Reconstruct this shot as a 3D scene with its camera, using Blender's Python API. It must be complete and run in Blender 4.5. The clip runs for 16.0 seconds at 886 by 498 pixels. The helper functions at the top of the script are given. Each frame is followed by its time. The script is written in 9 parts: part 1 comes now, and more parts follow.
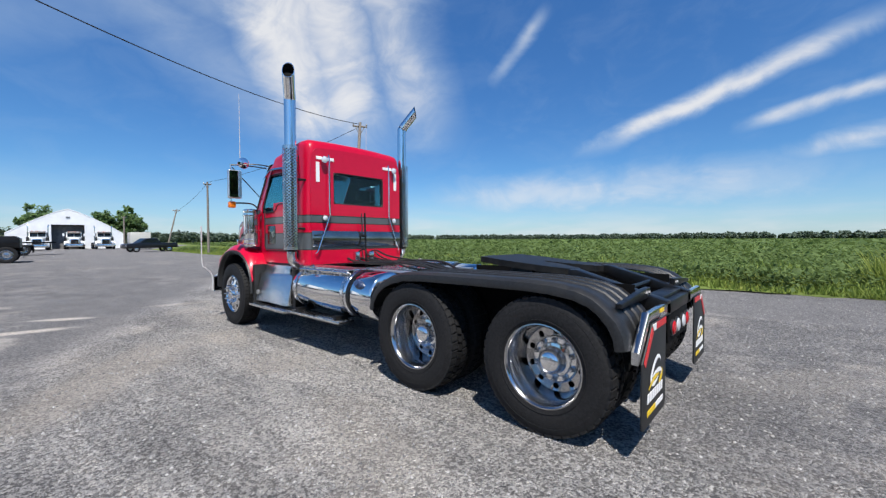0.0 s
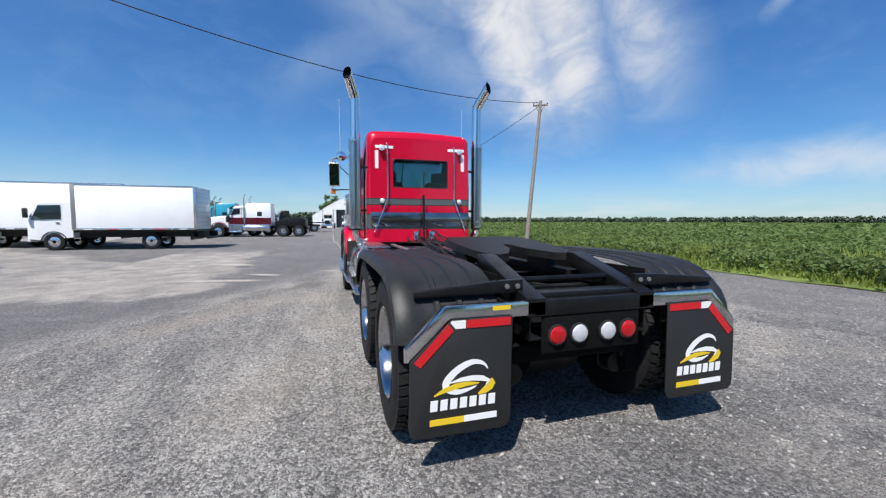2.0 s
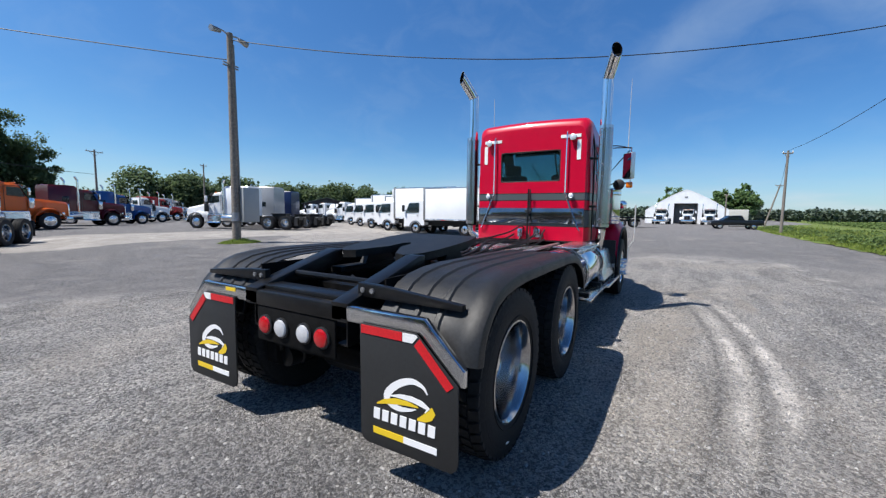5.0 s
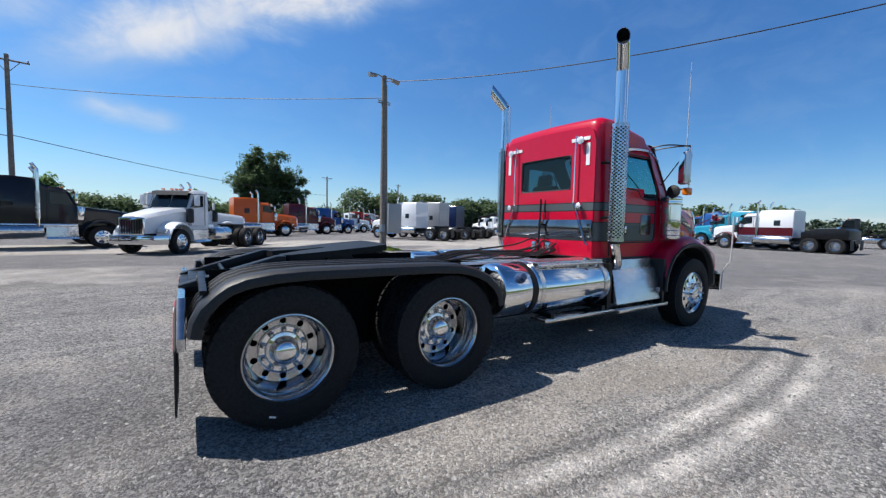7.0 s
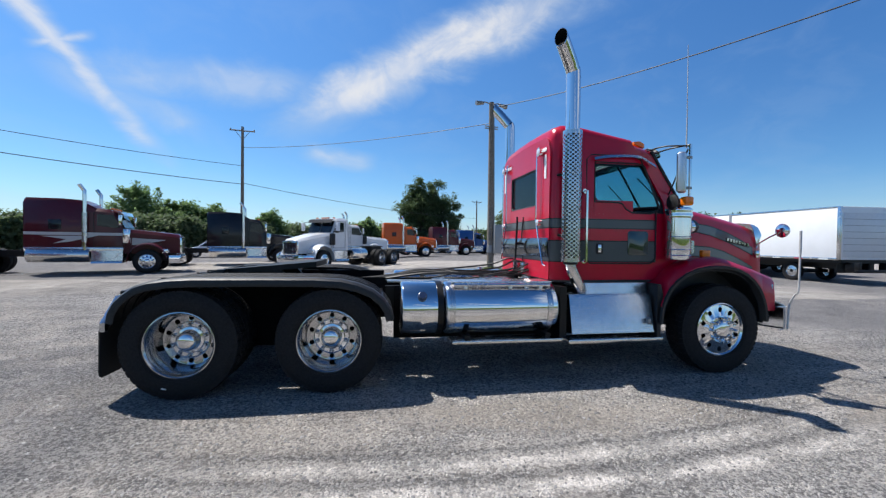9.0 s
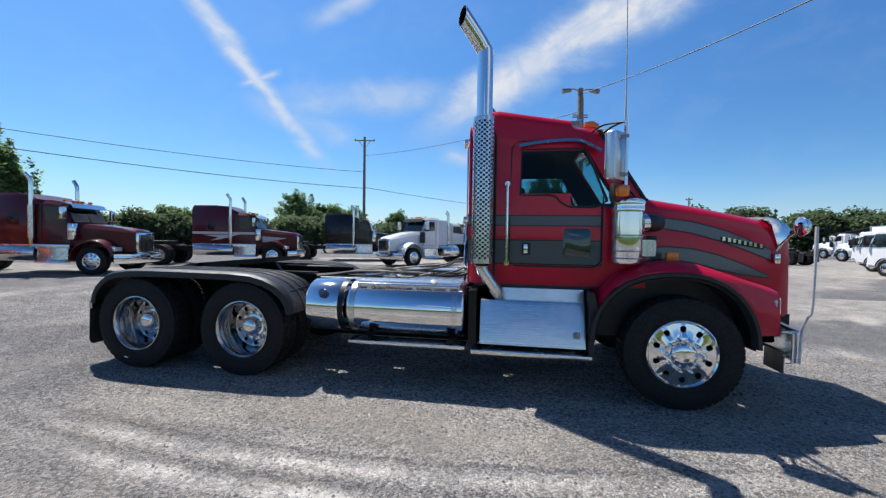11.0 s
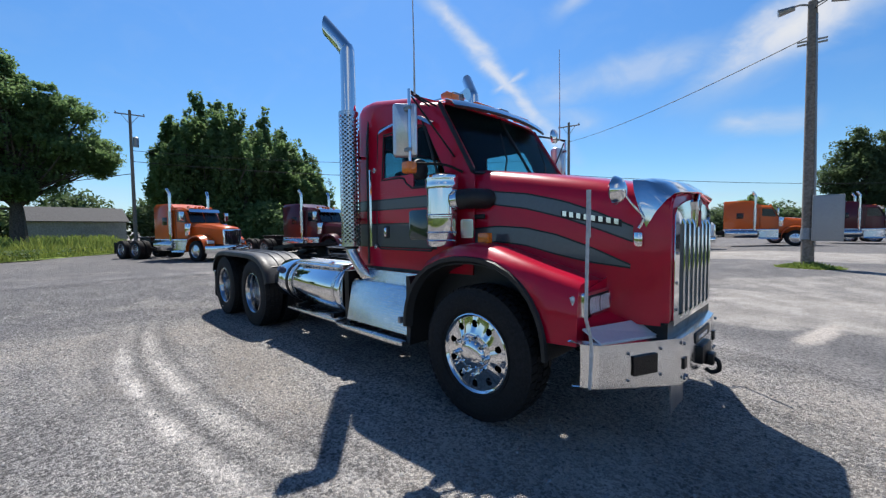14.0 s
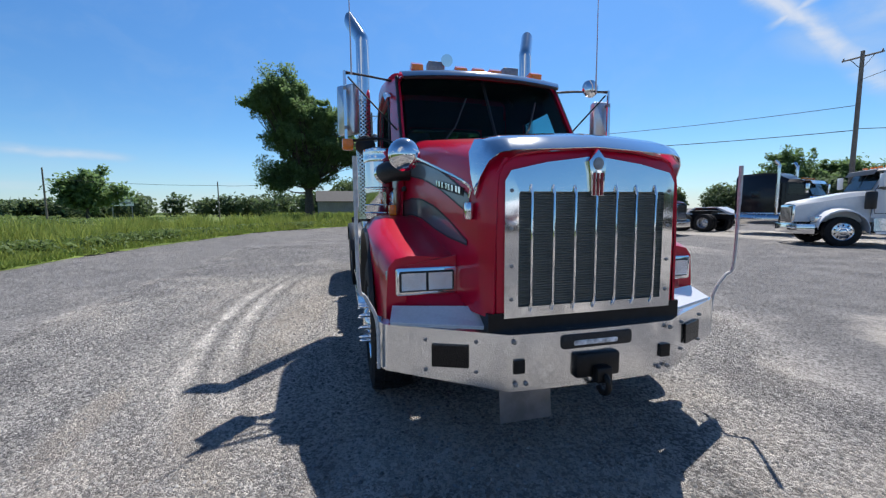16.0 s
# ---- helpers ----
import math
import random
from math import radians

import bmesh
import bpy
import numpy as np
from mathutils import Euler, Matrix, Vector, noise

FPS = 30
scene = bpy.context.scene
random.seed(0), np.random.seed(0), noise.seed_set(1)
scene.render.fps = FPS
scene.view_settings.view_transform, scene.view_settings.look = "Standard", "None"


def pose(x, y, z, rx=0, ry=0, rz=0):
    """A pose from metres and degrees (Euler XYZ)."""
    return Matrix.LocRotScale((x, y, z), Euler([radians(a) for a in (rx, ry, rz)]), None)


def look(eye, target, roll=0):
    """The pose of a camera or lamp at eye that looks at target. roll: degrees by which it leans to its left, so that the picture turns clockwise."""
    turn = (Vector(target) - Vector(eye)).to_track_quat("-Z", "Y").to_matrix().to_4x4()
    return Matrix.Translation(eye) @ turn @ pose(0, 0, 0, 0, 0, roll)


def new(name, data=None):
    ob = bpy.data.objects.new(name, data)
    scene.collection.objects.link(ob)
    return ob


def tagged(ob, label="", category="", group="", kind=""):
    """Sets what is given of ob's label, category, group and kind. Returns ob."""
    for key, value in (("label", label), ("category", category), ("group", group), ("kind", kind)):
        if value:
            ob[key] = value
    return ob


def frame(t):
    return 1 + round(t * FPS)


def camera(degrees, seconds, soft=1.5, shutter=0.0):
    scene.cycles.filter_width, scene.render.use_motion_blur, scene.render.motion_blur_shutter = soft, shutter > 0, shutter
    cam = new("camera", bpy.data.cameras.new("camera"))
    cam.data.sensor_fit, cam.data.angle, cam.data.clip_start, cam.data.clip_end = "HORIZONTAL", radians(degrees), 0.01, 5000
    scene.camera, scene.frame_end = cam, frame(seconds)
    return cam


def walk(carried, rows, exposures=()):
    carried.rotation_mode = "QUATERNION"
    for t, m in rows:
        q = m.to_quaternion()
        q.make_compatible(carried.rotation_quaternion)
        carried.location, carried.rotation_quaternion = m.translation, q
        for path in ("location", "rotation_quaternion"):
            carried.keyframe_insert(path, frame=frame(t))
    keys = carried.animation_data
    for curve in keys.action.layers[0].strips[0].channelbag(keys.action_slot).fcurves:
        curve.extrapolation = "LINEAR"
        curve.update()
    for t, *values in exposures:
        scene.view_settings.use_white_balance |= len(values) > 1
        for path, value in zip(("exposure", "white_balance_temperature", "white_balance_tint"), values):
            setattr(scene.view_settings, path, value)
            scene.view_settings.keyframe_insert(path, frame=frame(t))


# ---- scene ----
cam = camera(97.1, 16.0, soft=1.3)
PATH = [
    (0, (-1.344, 3.792, 1.447), (-0.019, 2.296, 1.395), -0.2),
    (0.5, (-1.761, 3.279, 1.433), (-0.267, 1.951, 1.369), 0.8),
    (1, (-2.173, 2.765, 1.426), (-0.517, 1.649, 1.32), 0.8),
    (1.5, (-2.413, 2.178, 1.423), (-0.615, 1.312, 1.292), 0.5),
    (2, (-2.677, 1.615, 1.421), (-0.772, 1.023, 1.28), 0.1),
    (2.5, (-2.816, 1.024, 1.408), (-0.846, 0.712, 1.261), 0.0),
    (3, (-2.88, 0.42, 1.426), (-0.887, 0.391, 1.267), 0.2),
    (3.5, (-2.872, -0.197, 1.435), (-0.897, 0.066, 1.258), 0.1),
    (4, (-2.731, -0.805, 1.45), (-0.816, -0.259, 1.259), 0.0),
    (6.3, (-1.26, -3.399, 1.482), (0.085, -1.925, 1.333), 1.7),
    (6.5, (-1.077, -3.588, 1.456), (0.198, -2.054, 1.312), 1.6),
    (7, (-0.577, -4.043, 1.477), (0.508, -2.368, 1.349), 1.2),
    (7.5, (-0.018, -4.363, 1.501), (0.872, -2.575, 1.388), 1.0),
    (8, (0.55, -4.724, 1.504), (1.246, -2.851, 1.42), 0.9),
    (8.5, (1.172, -4.935, 1.495), (1.684, -3.002, 1.446), 0.8),
    (9, (1.805, -5.162, 1.499), (2.135, -3.19, 1.466), 0.7),
    (9.2, (2.077, -5.236, 1.514), (2.331, -3.252, 1.495), 0.8),
    (11.3, (4.632, -4.972, 1.537), (4.176, -3.026, 1.485), 0.6),
    (11.5, (4.921, -4.919, 1.516), (4.377, -2.995, 1.498), 0.5),
    (12, (5.484, -4.657, 1.483), (4.773, -2.787, 1.466), 0.1),
    (12.5, (6.083, -4.429, 1.475), (5.202, -2.634, 1.455), -0.1),
    (13, (6.649, -4.16, 1.462), (5.597, -2.46, 1.429), -0.1),
    (13.5, (7.197, -3.813, 1.478), (5.972, -2.233, 1.418), -0.4),
    (14, (7.717, -3.453, 1.475), (6.318, -2.027, 1.375), -0.6),
    (14.5, (8.114, -2.969, 1.485), (6.543, -1.739, 1.341), -0.6),
    (15, (8.501, -2.487, 1.462), (6.782, -1.479, 1.292), -0.4),
    (15.5, (8.714, -1.913, 1.414), (6.871, -1.158, 1.23), -0.3),
    (16, (8.917, -1.361, 1.402), (6.989, -0.867, 1.203), -0.5),
]
walk(cam, [(t, look(eye, target, roll)) for t, eye, target, roll in PATH])

# ---- sun, sky and exposure ----
SUN_DIR = Vector((-1.76, 1.35, 3.67)).normalized()
sun = new("sun", bpy.data.lights.new("sun", "SUN"))
sun.data.energy, sun.data.angle, sun.data.color = 5.0, radians(0.55), (1.0, 0.96, 0.905)
sun.matrix_world = look((0, 0, 60), Vector((0, 0, 60)) - SUN_DIR)
scene.view_settings.exposure = 0.38


def link_nodes(tree):
    """Short helpers for one node tree: N makes a node, L links."""
    def N(kind, **values):
        n = tree.nodes.new(kind)
        for k, v in values.items():
            if k == "operation":
                n.operation = v
            elif k == "blend":
                n.blend_type = v
            elif k == "data":
                n.data_type = v
            else:
                n.inputs[k.replace("_", " ") if not k.startswith("i") or not k[1:].isdigit() else int(k[1:])].default_value = v
        return n

    def L(a, b):
        tree.links.new(a, b)

    def M(op, a, b=None, c=None, clamp=False):
        n = tree.nodes.new("ShaderNodeMath")
        n.operation, n.use_clamp = op, clamp
        for k, v in enumerate((a, b, c)):
            if v is None:
                continue
            if isinstance(v, (int, float)):
                n.inputs[k].default_value = v
            else:
                tree.links.new(v, n.inputs[k])
        return n.outputs[0]

    def RANGE(v, lo, hi, a=0.0, b=1.0):
        n = tree.nodes.new("ShaderNodeMapRange")
        n.interpolation_type = "SMOOTHSTEP"
        tree.links.new(v, n.inputs[0])
        for k, x in zip((1, 2, 3, 4), (lo, hi, a, b)):
            n.inputs[k].default_value = x
        return n.outputs[0]

    def MIX(f, a, b, blend="MIX"):
        n = tree.nodes.new("ShaderNodeMix")
        n.data_type, n.blend_type = "RGBA", blend
        for sock, v in ((n.inputs[0], f), (n.inputs[6], a), (n.inputs[7], b)):
            if isinstance(v, (int, float)):
                sock.default_value = v
            elif isinstance(v, tuple):
                sock.default_value = (*v[:3], 1)
            else:
                tree.links.new(v, sock)
        return n.outputs[2]

    def DOT(a, v):
        n = tree.nodes.new("ShaderNodeVectorMath")
        n.operation = "DOT_PRODUCT"
        tree.links.new(a, n.inputs[0])
        n.inputs[1].default_value = v
        return n.outputs["Value"]

    def NOISE(vec, scale, detail=4.0, rough=0.55, distort=0.0):
        n = tree.nodes.new("ShaderNodeTexNoise")
        n.inputs["Scale"].default_value, n.inputs["Detail"].default_value = scale, detail
        n.inputs["Roughness"].default_value, n.inputs["Distortion"].default_value = rough, distort
        if vec is not None:
            tree.links.new(vec, n.inputs["Vector"])
        return n.outputs["Fac"]

    def SCALE(vec, s, r=(0, 0, 0)):
        n = tree.nodes.new("ShaderNodeMapping")
        n.inputs["Scale"].default_value, n.inputs["Rotation"].default_value = s, r
        tree.links.new(vec, n.inputs["Vector"])
        return n.outputs[0]
    return N, L, M, RANGE, MIX, DOT, NOISE, SCALE


def sky_way(az, el):
    a, e = radians(az), radians(el)
    return Vector((math.cos(a) * math.cos(e), math.sin(a) * math.cos(e), math.sin(e)))


def make_world():
    w = bpy.data.worlds.new("sky")
    scene.world = w
    w.use_nodes = True
    t = w.node_tree
    t.nodes.clear()
    N, L, M, RANGE, MIX, DOT, NOISE, SCALE = link_nodes(t)
    sky = t.nodes.new("ShaderNodeTexSky")
    sky.sky_type, sky.sun_disc = "NISHITA", False
    sky.sun_elevation = math.asin(SUN_DIR.z)
    sky.sun_rotation = math.atan2(SUN_DIR.x, SUN_DIR.y) % (2 * math.pi)
    sky.air_density, sky.dust_density, sky.ozone_density, sky.altitude = 1.0, 0.25, 4.0, 150
    way = t.nodes.new("ShaderNodeTexCoord").outputs["Generated"]
    sat = t.nodes.new("ShaderNodeHueSaturation")
    sat.inputs["Saturation"].default_value = 1.16
    L(sky.outputs[0], sat.inputs["Color"])
    blue = MIX(1.0, sat.outputs[0], (0.88, 1.07, 1.18), "MULTIPLY")
    high = M("MULTIPLY", RANGE(DOT(way, (0, 0, 1)), 0.12, 0.6, 1.0, 1.2), RANGE(DOT(way, (0, 0, 1)), 0.5, 1.0, 1.0, 0.5))
    gain = t.nodes.new("ShaderNodeCombineColor")
    for k in range(3):
        L(high, gain.inputs[k])
    blue = MIX(1.0, blue, gain.outputs[0], "MULTIPLY")
    # The sky is deepest on the side away from the sun.
    flat = Vector((SUN_DIR.x, SUN_DIR.y, 0)).normalized()
    blue = MIX(RANGE(DOT(way, tuple(flat)), -0.9, 0.9), MIX(1.0, blue, (0.73, 0.83, 0.93), "MULTIPLY"), MIX(1.0, blue, (1.04, 1.06, 1.07), "MULTIPLY"))
    # High thin cloud: each streak runs from one point of the sky to another, with its half-width in degrees.
    fine = NOISE(SCALE(way, (4, 4, 7)), 2.2, 8, 0.6, 0.5)
    wisps = NOISE(SCALE(way, (1, 1, 1.5), (0.2, 0.1, 0.6)), 6, 10, 0.58, 1.4)
    total = None
    for a, b, wide, strong in CLOUDS:
        va, vb = sky_way(*a), sky_way(*b)
        n = va.cross(vb).normalized()
        mid = (va + vb).normalized()
        run = n.cross(mid).normalized()
        half = math.sin(va.angle(vb) / 2)
        wob = M("MULTIPLY_ADD", M("SUBTRACT", fine, 0.5), radians(min(wide * 1.3, 5.0)), DOT(way, n))
        off = RANGE(M("ABSOLUTE", wob), 0.0, math.sin(radians(wide)), 1, 0)
        off = M("POWER", off, 1.0)
        lng = RANGE(M("ABSOLUTE", M("MULTIPLY_ADD", M("SUBTRACT", fine, 0.5), half * 0.5, DOT(way, run))), half * 0.45, half * 1.15, 1, 0)
        front = RANGE(DOT(way, mid), 0.0, 0.2)
        m = M("MULTIPLY", M("MULTIPLY", M("MULTIPLY", off, lng), front), strong)
        total = m if total is None else M("MAXIMUM", total, m)
    up = DOT(way, (0, 0, 1))
    veil = M("MULTIPLY", M("MULTIPLY", RANGE(fine, 0.42, 0.72), RANGE(up, 0.02, 0.14)), RANGE(up, 0.85, 0.3, 0.02, 0.07))
    low = M("MULTIPLY", RANGE(up, -0.02, 0.16, 0.72, 0), RANGE(NOISE(SCALE(way, (3, 3, 16)), 2.0, 6), 0.3, 0.7, 0.5, 1.0))
    tex = M("MULTIPLY_ADD", RANGE(wisps, 0.25, 0.7), 0.4, 0.6)
    amount = M("MULTIPLY", total, tex)
    amount = M("MAXIMUM", amount, M("ADD", veil, low), None)
    amount = M("MINIMUM", amount, 0.93)
    # Cloud is lit by the sun: a multiple of the sky's own scale.
    cloud = MIX(RANGE(amount, 0.2, 0.9), (4.5, 5.7, 7.2), (7.4, 7.5, 7.7))
    bg = t.nodes.new("ShaderNodeBackground")
    bg.inputs["Strength"].default_value = SKY_STRENGTH
    L(MIX(amount, blue, cloud), bg.inputs["Color"])
    out = t.nodes.new("ShaderNodeOutputWorld")
    L(bg.outputs[0], out.inputs[0])


SKY_STRENGTH = 0.085
CLOUDS = [((-6, 44), (-33, 13), 7.0, 0.78), ((-15, 46), (-33, 9), 9.5, 1.05), ((-27, 44), (-37, 9), 9.0, 1.0), ((4, 33), (-34, 10), 7.0, 0.4), ((-36, 40), (-47, 11), 8.0, 0.72), ((8, 15), (-22, 31), 5.0, 0.25), ((2, 31), (-30, 23), 5.0, 0.4),
          ((-44, 5.0), (-98, 6.5), 4.4, 0.7), ((-68, 11.5), (-98, 21), 1.8, 0.97), ((-85, 12.6), (-100, 15.2), 1.2, 0.8), ((-55.5, 21), (-63.5, 29.5), 1.3, 0.6), ((-88, 9), (-112, 11), 1.8, 0.75),
          ((104, 14.5), (58, 32.5), 4.8, 0.95), ((96, 22), (70, 29), 2.2, 0.6), ((141, 34), (115, 8.5), 1.9, 0.8), ((127.5, 18.6), (122.2, 21.2), 0.7, 0.75), ((127, 17.5), (111, 13), 2.4, 0.5), ((126, 16.5), (97, 20.5), 3.2, 0.55),
          ((120, 26.5), (107, 33), 2.0, 0.65), ((101, 12.2), (90, 11.0), 2.0, 0.6), ((-144, 6.3), (-158, 6), 1.0, 0.6)]
make_world()


# ---- materials ----
def material(name, color, rough=0.5, metal=0.0, coat=0.0, grain=0.0, grain_scale=40.0, stain=0.0, stain_scale=2.0, stain_color=None,
             bump=0.0, bump_scale=60.0, spec=0.5, rough_var=0.0, emit=None):
    m = bpy.data.materials.new(name)
    m.use_nodes = True
    t = m.node_tree
    N, L, M, RANGE, MIX, DOT, NOISE, SCALE = link_nodes(t)
    p = t.nodes["Principled BSDF"]
    p.inputs["Base Color"].default_value = (*color, 1)
    p.inputs["Roughness"].default_value, p.inputs["Metallic"].default_value = rough, metal
    p.inputs["Coat Weight"].default_value, p.inputs["Coat Roughness"].default_value = coat, 0.06
    p.inputs["Specular IOR Level"].default_value = spec
    vec = t.nodes.new("ShaderNodeTexCoord").outputs["Object"]
    col = None
    if grain:
        g = NOISE(vec, grain_scale, 3, 0.6)
        col = MIX(RANGE(g, 0.3, 0.7), tuple(c * (1 - grain) for c in color), tuple(min(1, c * (1 + grain)) for c in color))
    if stain:
        s = RANGE(NOISE(vec, stain_scale, 6, 0.62, 0.4), 0.45, 0.75, 0, stain)
        col = MIX(s, col if col is not None else tuple(color), stain_color or (0.32, 0.29, 0.25))
        if rough_var:
            L(M("MULTIPLY_ADD", s, rough_var, rough), p.inputs["Roughness"])
    if col is not None:
        L(col, p.inputs["Base Color"])
    if bump:
        b = t.nodes.new("ShaderNodeBump")
        b.inputs["Strength"].default_value, b.inputs["Distance"].default_value = bump, 0.01
        L(NOISE(vec, bump_scale, 4, 0.6), b.inputs["Height"])
        L(b.outputs[0], p.inputs["Normal"])
    if emit:
        p.inputs["Emission Color"].default_value, p.inputs["Emission Strength"].default_value = (*color, 1), emit
    return m


def glass_material(name, tint, alpha=0.35, rough=0.02, through_tint=(0.66, 0.88, 0.9)):
    """Tinted vehicle glass: a clear film mixed with a dark tint, with a real reflection."""
    m = bpy.data.materials.new(name)
    m.use_nodes = True
    t = m.node_tree
    p = t.nodes["Principled BSDF"]
    p.inputs["Base Color"].default_value = (*tint, 1)
    p.inputs["Roughness"].default_value, p.inputs["IOR"].default_value = rough, 1.5
    tr = t.nodes.new("ShaderNodeBsdfTransparent")
    tr.inputs[0].default_value = (*through_tint, 1)
    mix = t.nodes.new("ShaderNodeMixShader")
    mix.inputs[0].default_value = alpha
    out = t.nodes["Material Output"]
    t.links.new(tr.outputs[0], mix.inputs[1])
    t.links.new(p.outputs[0], mix.inputs[2])
    t.links.new(mix.outputs[0], out.inputs[0])
    return m


def paint(name, color, dust=0.12):
    return material(name, color, rough=0.32, coat=0.5, spec=0.2, stain=dust, stain_scale=1.6, stain_color=tuple(0.5 * c + 0.06 for c in color), rough_var=0.3, grain=0.03, grain_scale=9)


CHROME = material("chrome", (0.78, 0.79, 0.8), 0.07, 1.0, stain=0.12, stain_scale=5, stain_color=(0.55, 0.55, 0.54), rough_var=0.25)
ALUMINIUM = material("polished_aluminium", (0.66, 0.66, 0.66), 0.2, 1.0, grain=0.08, grain_scale=60, stain=0.3, stain_scale=6, stain_color=(0.45, 0.44, 0.42), rough_var=0.4)
HANGER_STEEL = material("polished_hanger_steel", (0.62, 0.63, 0.64), 0.16, 1.0, grain=0.08, grain_scale=30, stain=0.25, stain_scale=6, stain_color=(0.35, 0.35, 0.35))
WHEEL_ALLOY = material("polished_wheel_alloy", (0.48, 0.48, 0.485), 0.15, 1.0, grain=0.06, grain_scale=40, stain=0.25, stain_scale=9, stain_color=(0.4, 0.39, 0.37), rough_var=0.3)
BUMPER_STEEL = material("polished_bumper_steel", (0.76, 0.77, 0.78), 0.19, 1.0, grain=0.03, grain_scale=60, stain=0.1, stain_scale=4, stain_color=(0.55, 0.55, 0.55))
SATIN = material("satin_aluminium", (0.7, 0.71, 0.72), 0.34, 0.9, grain=0.05, grain_scale=50, stain=0.2, stain_scale=5, stain_color=(0.5, 0.5, 0.49))
STEEL_DULL = material("dull_steel", (0.3, 0.3, 0.3), 0.5, 0.8, grain=0.15)
RUBBER = material("tyre_rubber", (0.014, 0.014, 0.0148), 0.7, grain=0.3, grain_scale=50, stain=0.4, stain_scale=3.5, stain_color=(0.02, 0.019, 0.018), bump=0.2, bump_scale=90, spec=0.22)
BLACK_PLASTIC = material("black_plastic", (0.014, 0.0145, 0.0155), 0.46, grain=0.3, grain_scale=60, stain=0.5, stain_scale=4, stain_color=(0.026, 0.0255, 0.025), bump=0.2, bump_scale=160, spec=0.42, rough_var=0.3)
BLACK_STEEL = material("black_painted_steel", (0.0055, 0.0055, 0.006), 0.36, 0.0, grain=0.3, grain_scale=25, stain=0.4, stain_scale=6, stain_color=(0.016, 0.015, 0.014), rough_var=0.35, spec=0.3)
# Dead black for soot, drums and the added shade sheets under the truck.
DEAD_BLACK = material("soot_and_shade_black", (0.004, 0.004, 0.0042), 0.85, grain=0.4, grain_scale=30, spec=0.15)
FLAP_RUBBER = material("flap_rubber", (0.013, 0.0135, 0.014), 0.6, grain=0.12, stain=0.3, stain_scale=4, stain_color=(0.028, 0.028, 0.028))
GREASE = material("greasy_steel", (0.009, 0.0088, 0.0085), 0.5, 0.0, grain=0.5, grain_scale=12, stain=0.5, stain_scale=7, stain_color=(0.024, 0.021, 0.018), spec=0.3)
RED_LENS = material("red_lens", (0.42, 0.003, 0.008), 0.2, coat=0.4, grain=0.3, grain_scale=160)
WHITE_LENS = material("clear_lens", (0.56, 0.57, 0.59), 0.2, 0.1, coat=0.8, grain=0.12, grain_scale=110)
HEAD_LENS = material("headlamp_lens", (0.62, 0.64, 0.67), 0.15, 0.15, coat=1.0, grain=0.5, grain_scale=22)
HEAD_REFLECTOR = material("lamp_reflector", (0.78, 0.79, 0.8), 0.25, 0.35)
AMBER_LENS = material("amber_lens", (0.85, 0.2, 0.01), 0.15, coat=0.6, grain=0.1, grain_scale=60)
TAPE_RED = material("red_reflective_tape", (0.55, 0.012, 0.018), 0.35, grain=0.12, grain_scale=120)
TAPE_WHITE = material("white_reflective_tape", (0.8, 0.8, 0.79), 0.35, grain=0.05, grain_scale=120)
SIGN_YELLOW = material("yellow_print", (0.75, 0.52, 0.02), 0.5)
SIGN_WHITE = material("white_print", (0.82, 0.82, 0.82), 0.5)
GLASS_DARK = glass_material("tinted_glass", (0.012, 0.02, 0.022), 0.14)
HEAD_GLASS = glass_material("headlamp_glass", (0.8, 0.82, 0.85), 0.1, through_tint=(0.97, 0.97, 0.97))
GLASS_REAR = glass_material("rear_window_glass", (0.012, 0.02, 0.022), 0.42)
GLASS_VEHICLE = glass_material("parked_vehicle_glass", (0.012, 0.018, 0.022), 0.85)
GLASS_CABOVER = glass_material("cab_over_glass", (0.02, 0.026, 0.03), 0.66)
GREY_STRIPE = material("grey_stripe_paint", (0.075, 0.085, 0.092), 0.3, coat=0.8, grain=0.05)
INTERIOR = material("cab_interior", (0.085, 0.085, 0.09), 0.8, grain=0.2)
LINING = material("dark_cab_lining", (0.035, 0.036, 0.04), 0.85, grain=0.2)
PALE_TRIM = material("pale_polished_trim", (0.72, 0.73, 0.75), 0.32, 0.25, grain=0.04, grain_scale=60, stain=0.15, stain_scale=6, stain_color=(0.5, 0.5, 0.5), coat=0.4)
WOOD_POLE = material("weathered_pole_wood", (0.2, 0.172, 0.145), 0.9, grain=0.3, grain_scale=14, stain=0.4, stain_scale=2, stain_color=(0.14, 0.12, 0.1), bump=0.4, bump_scale=30)


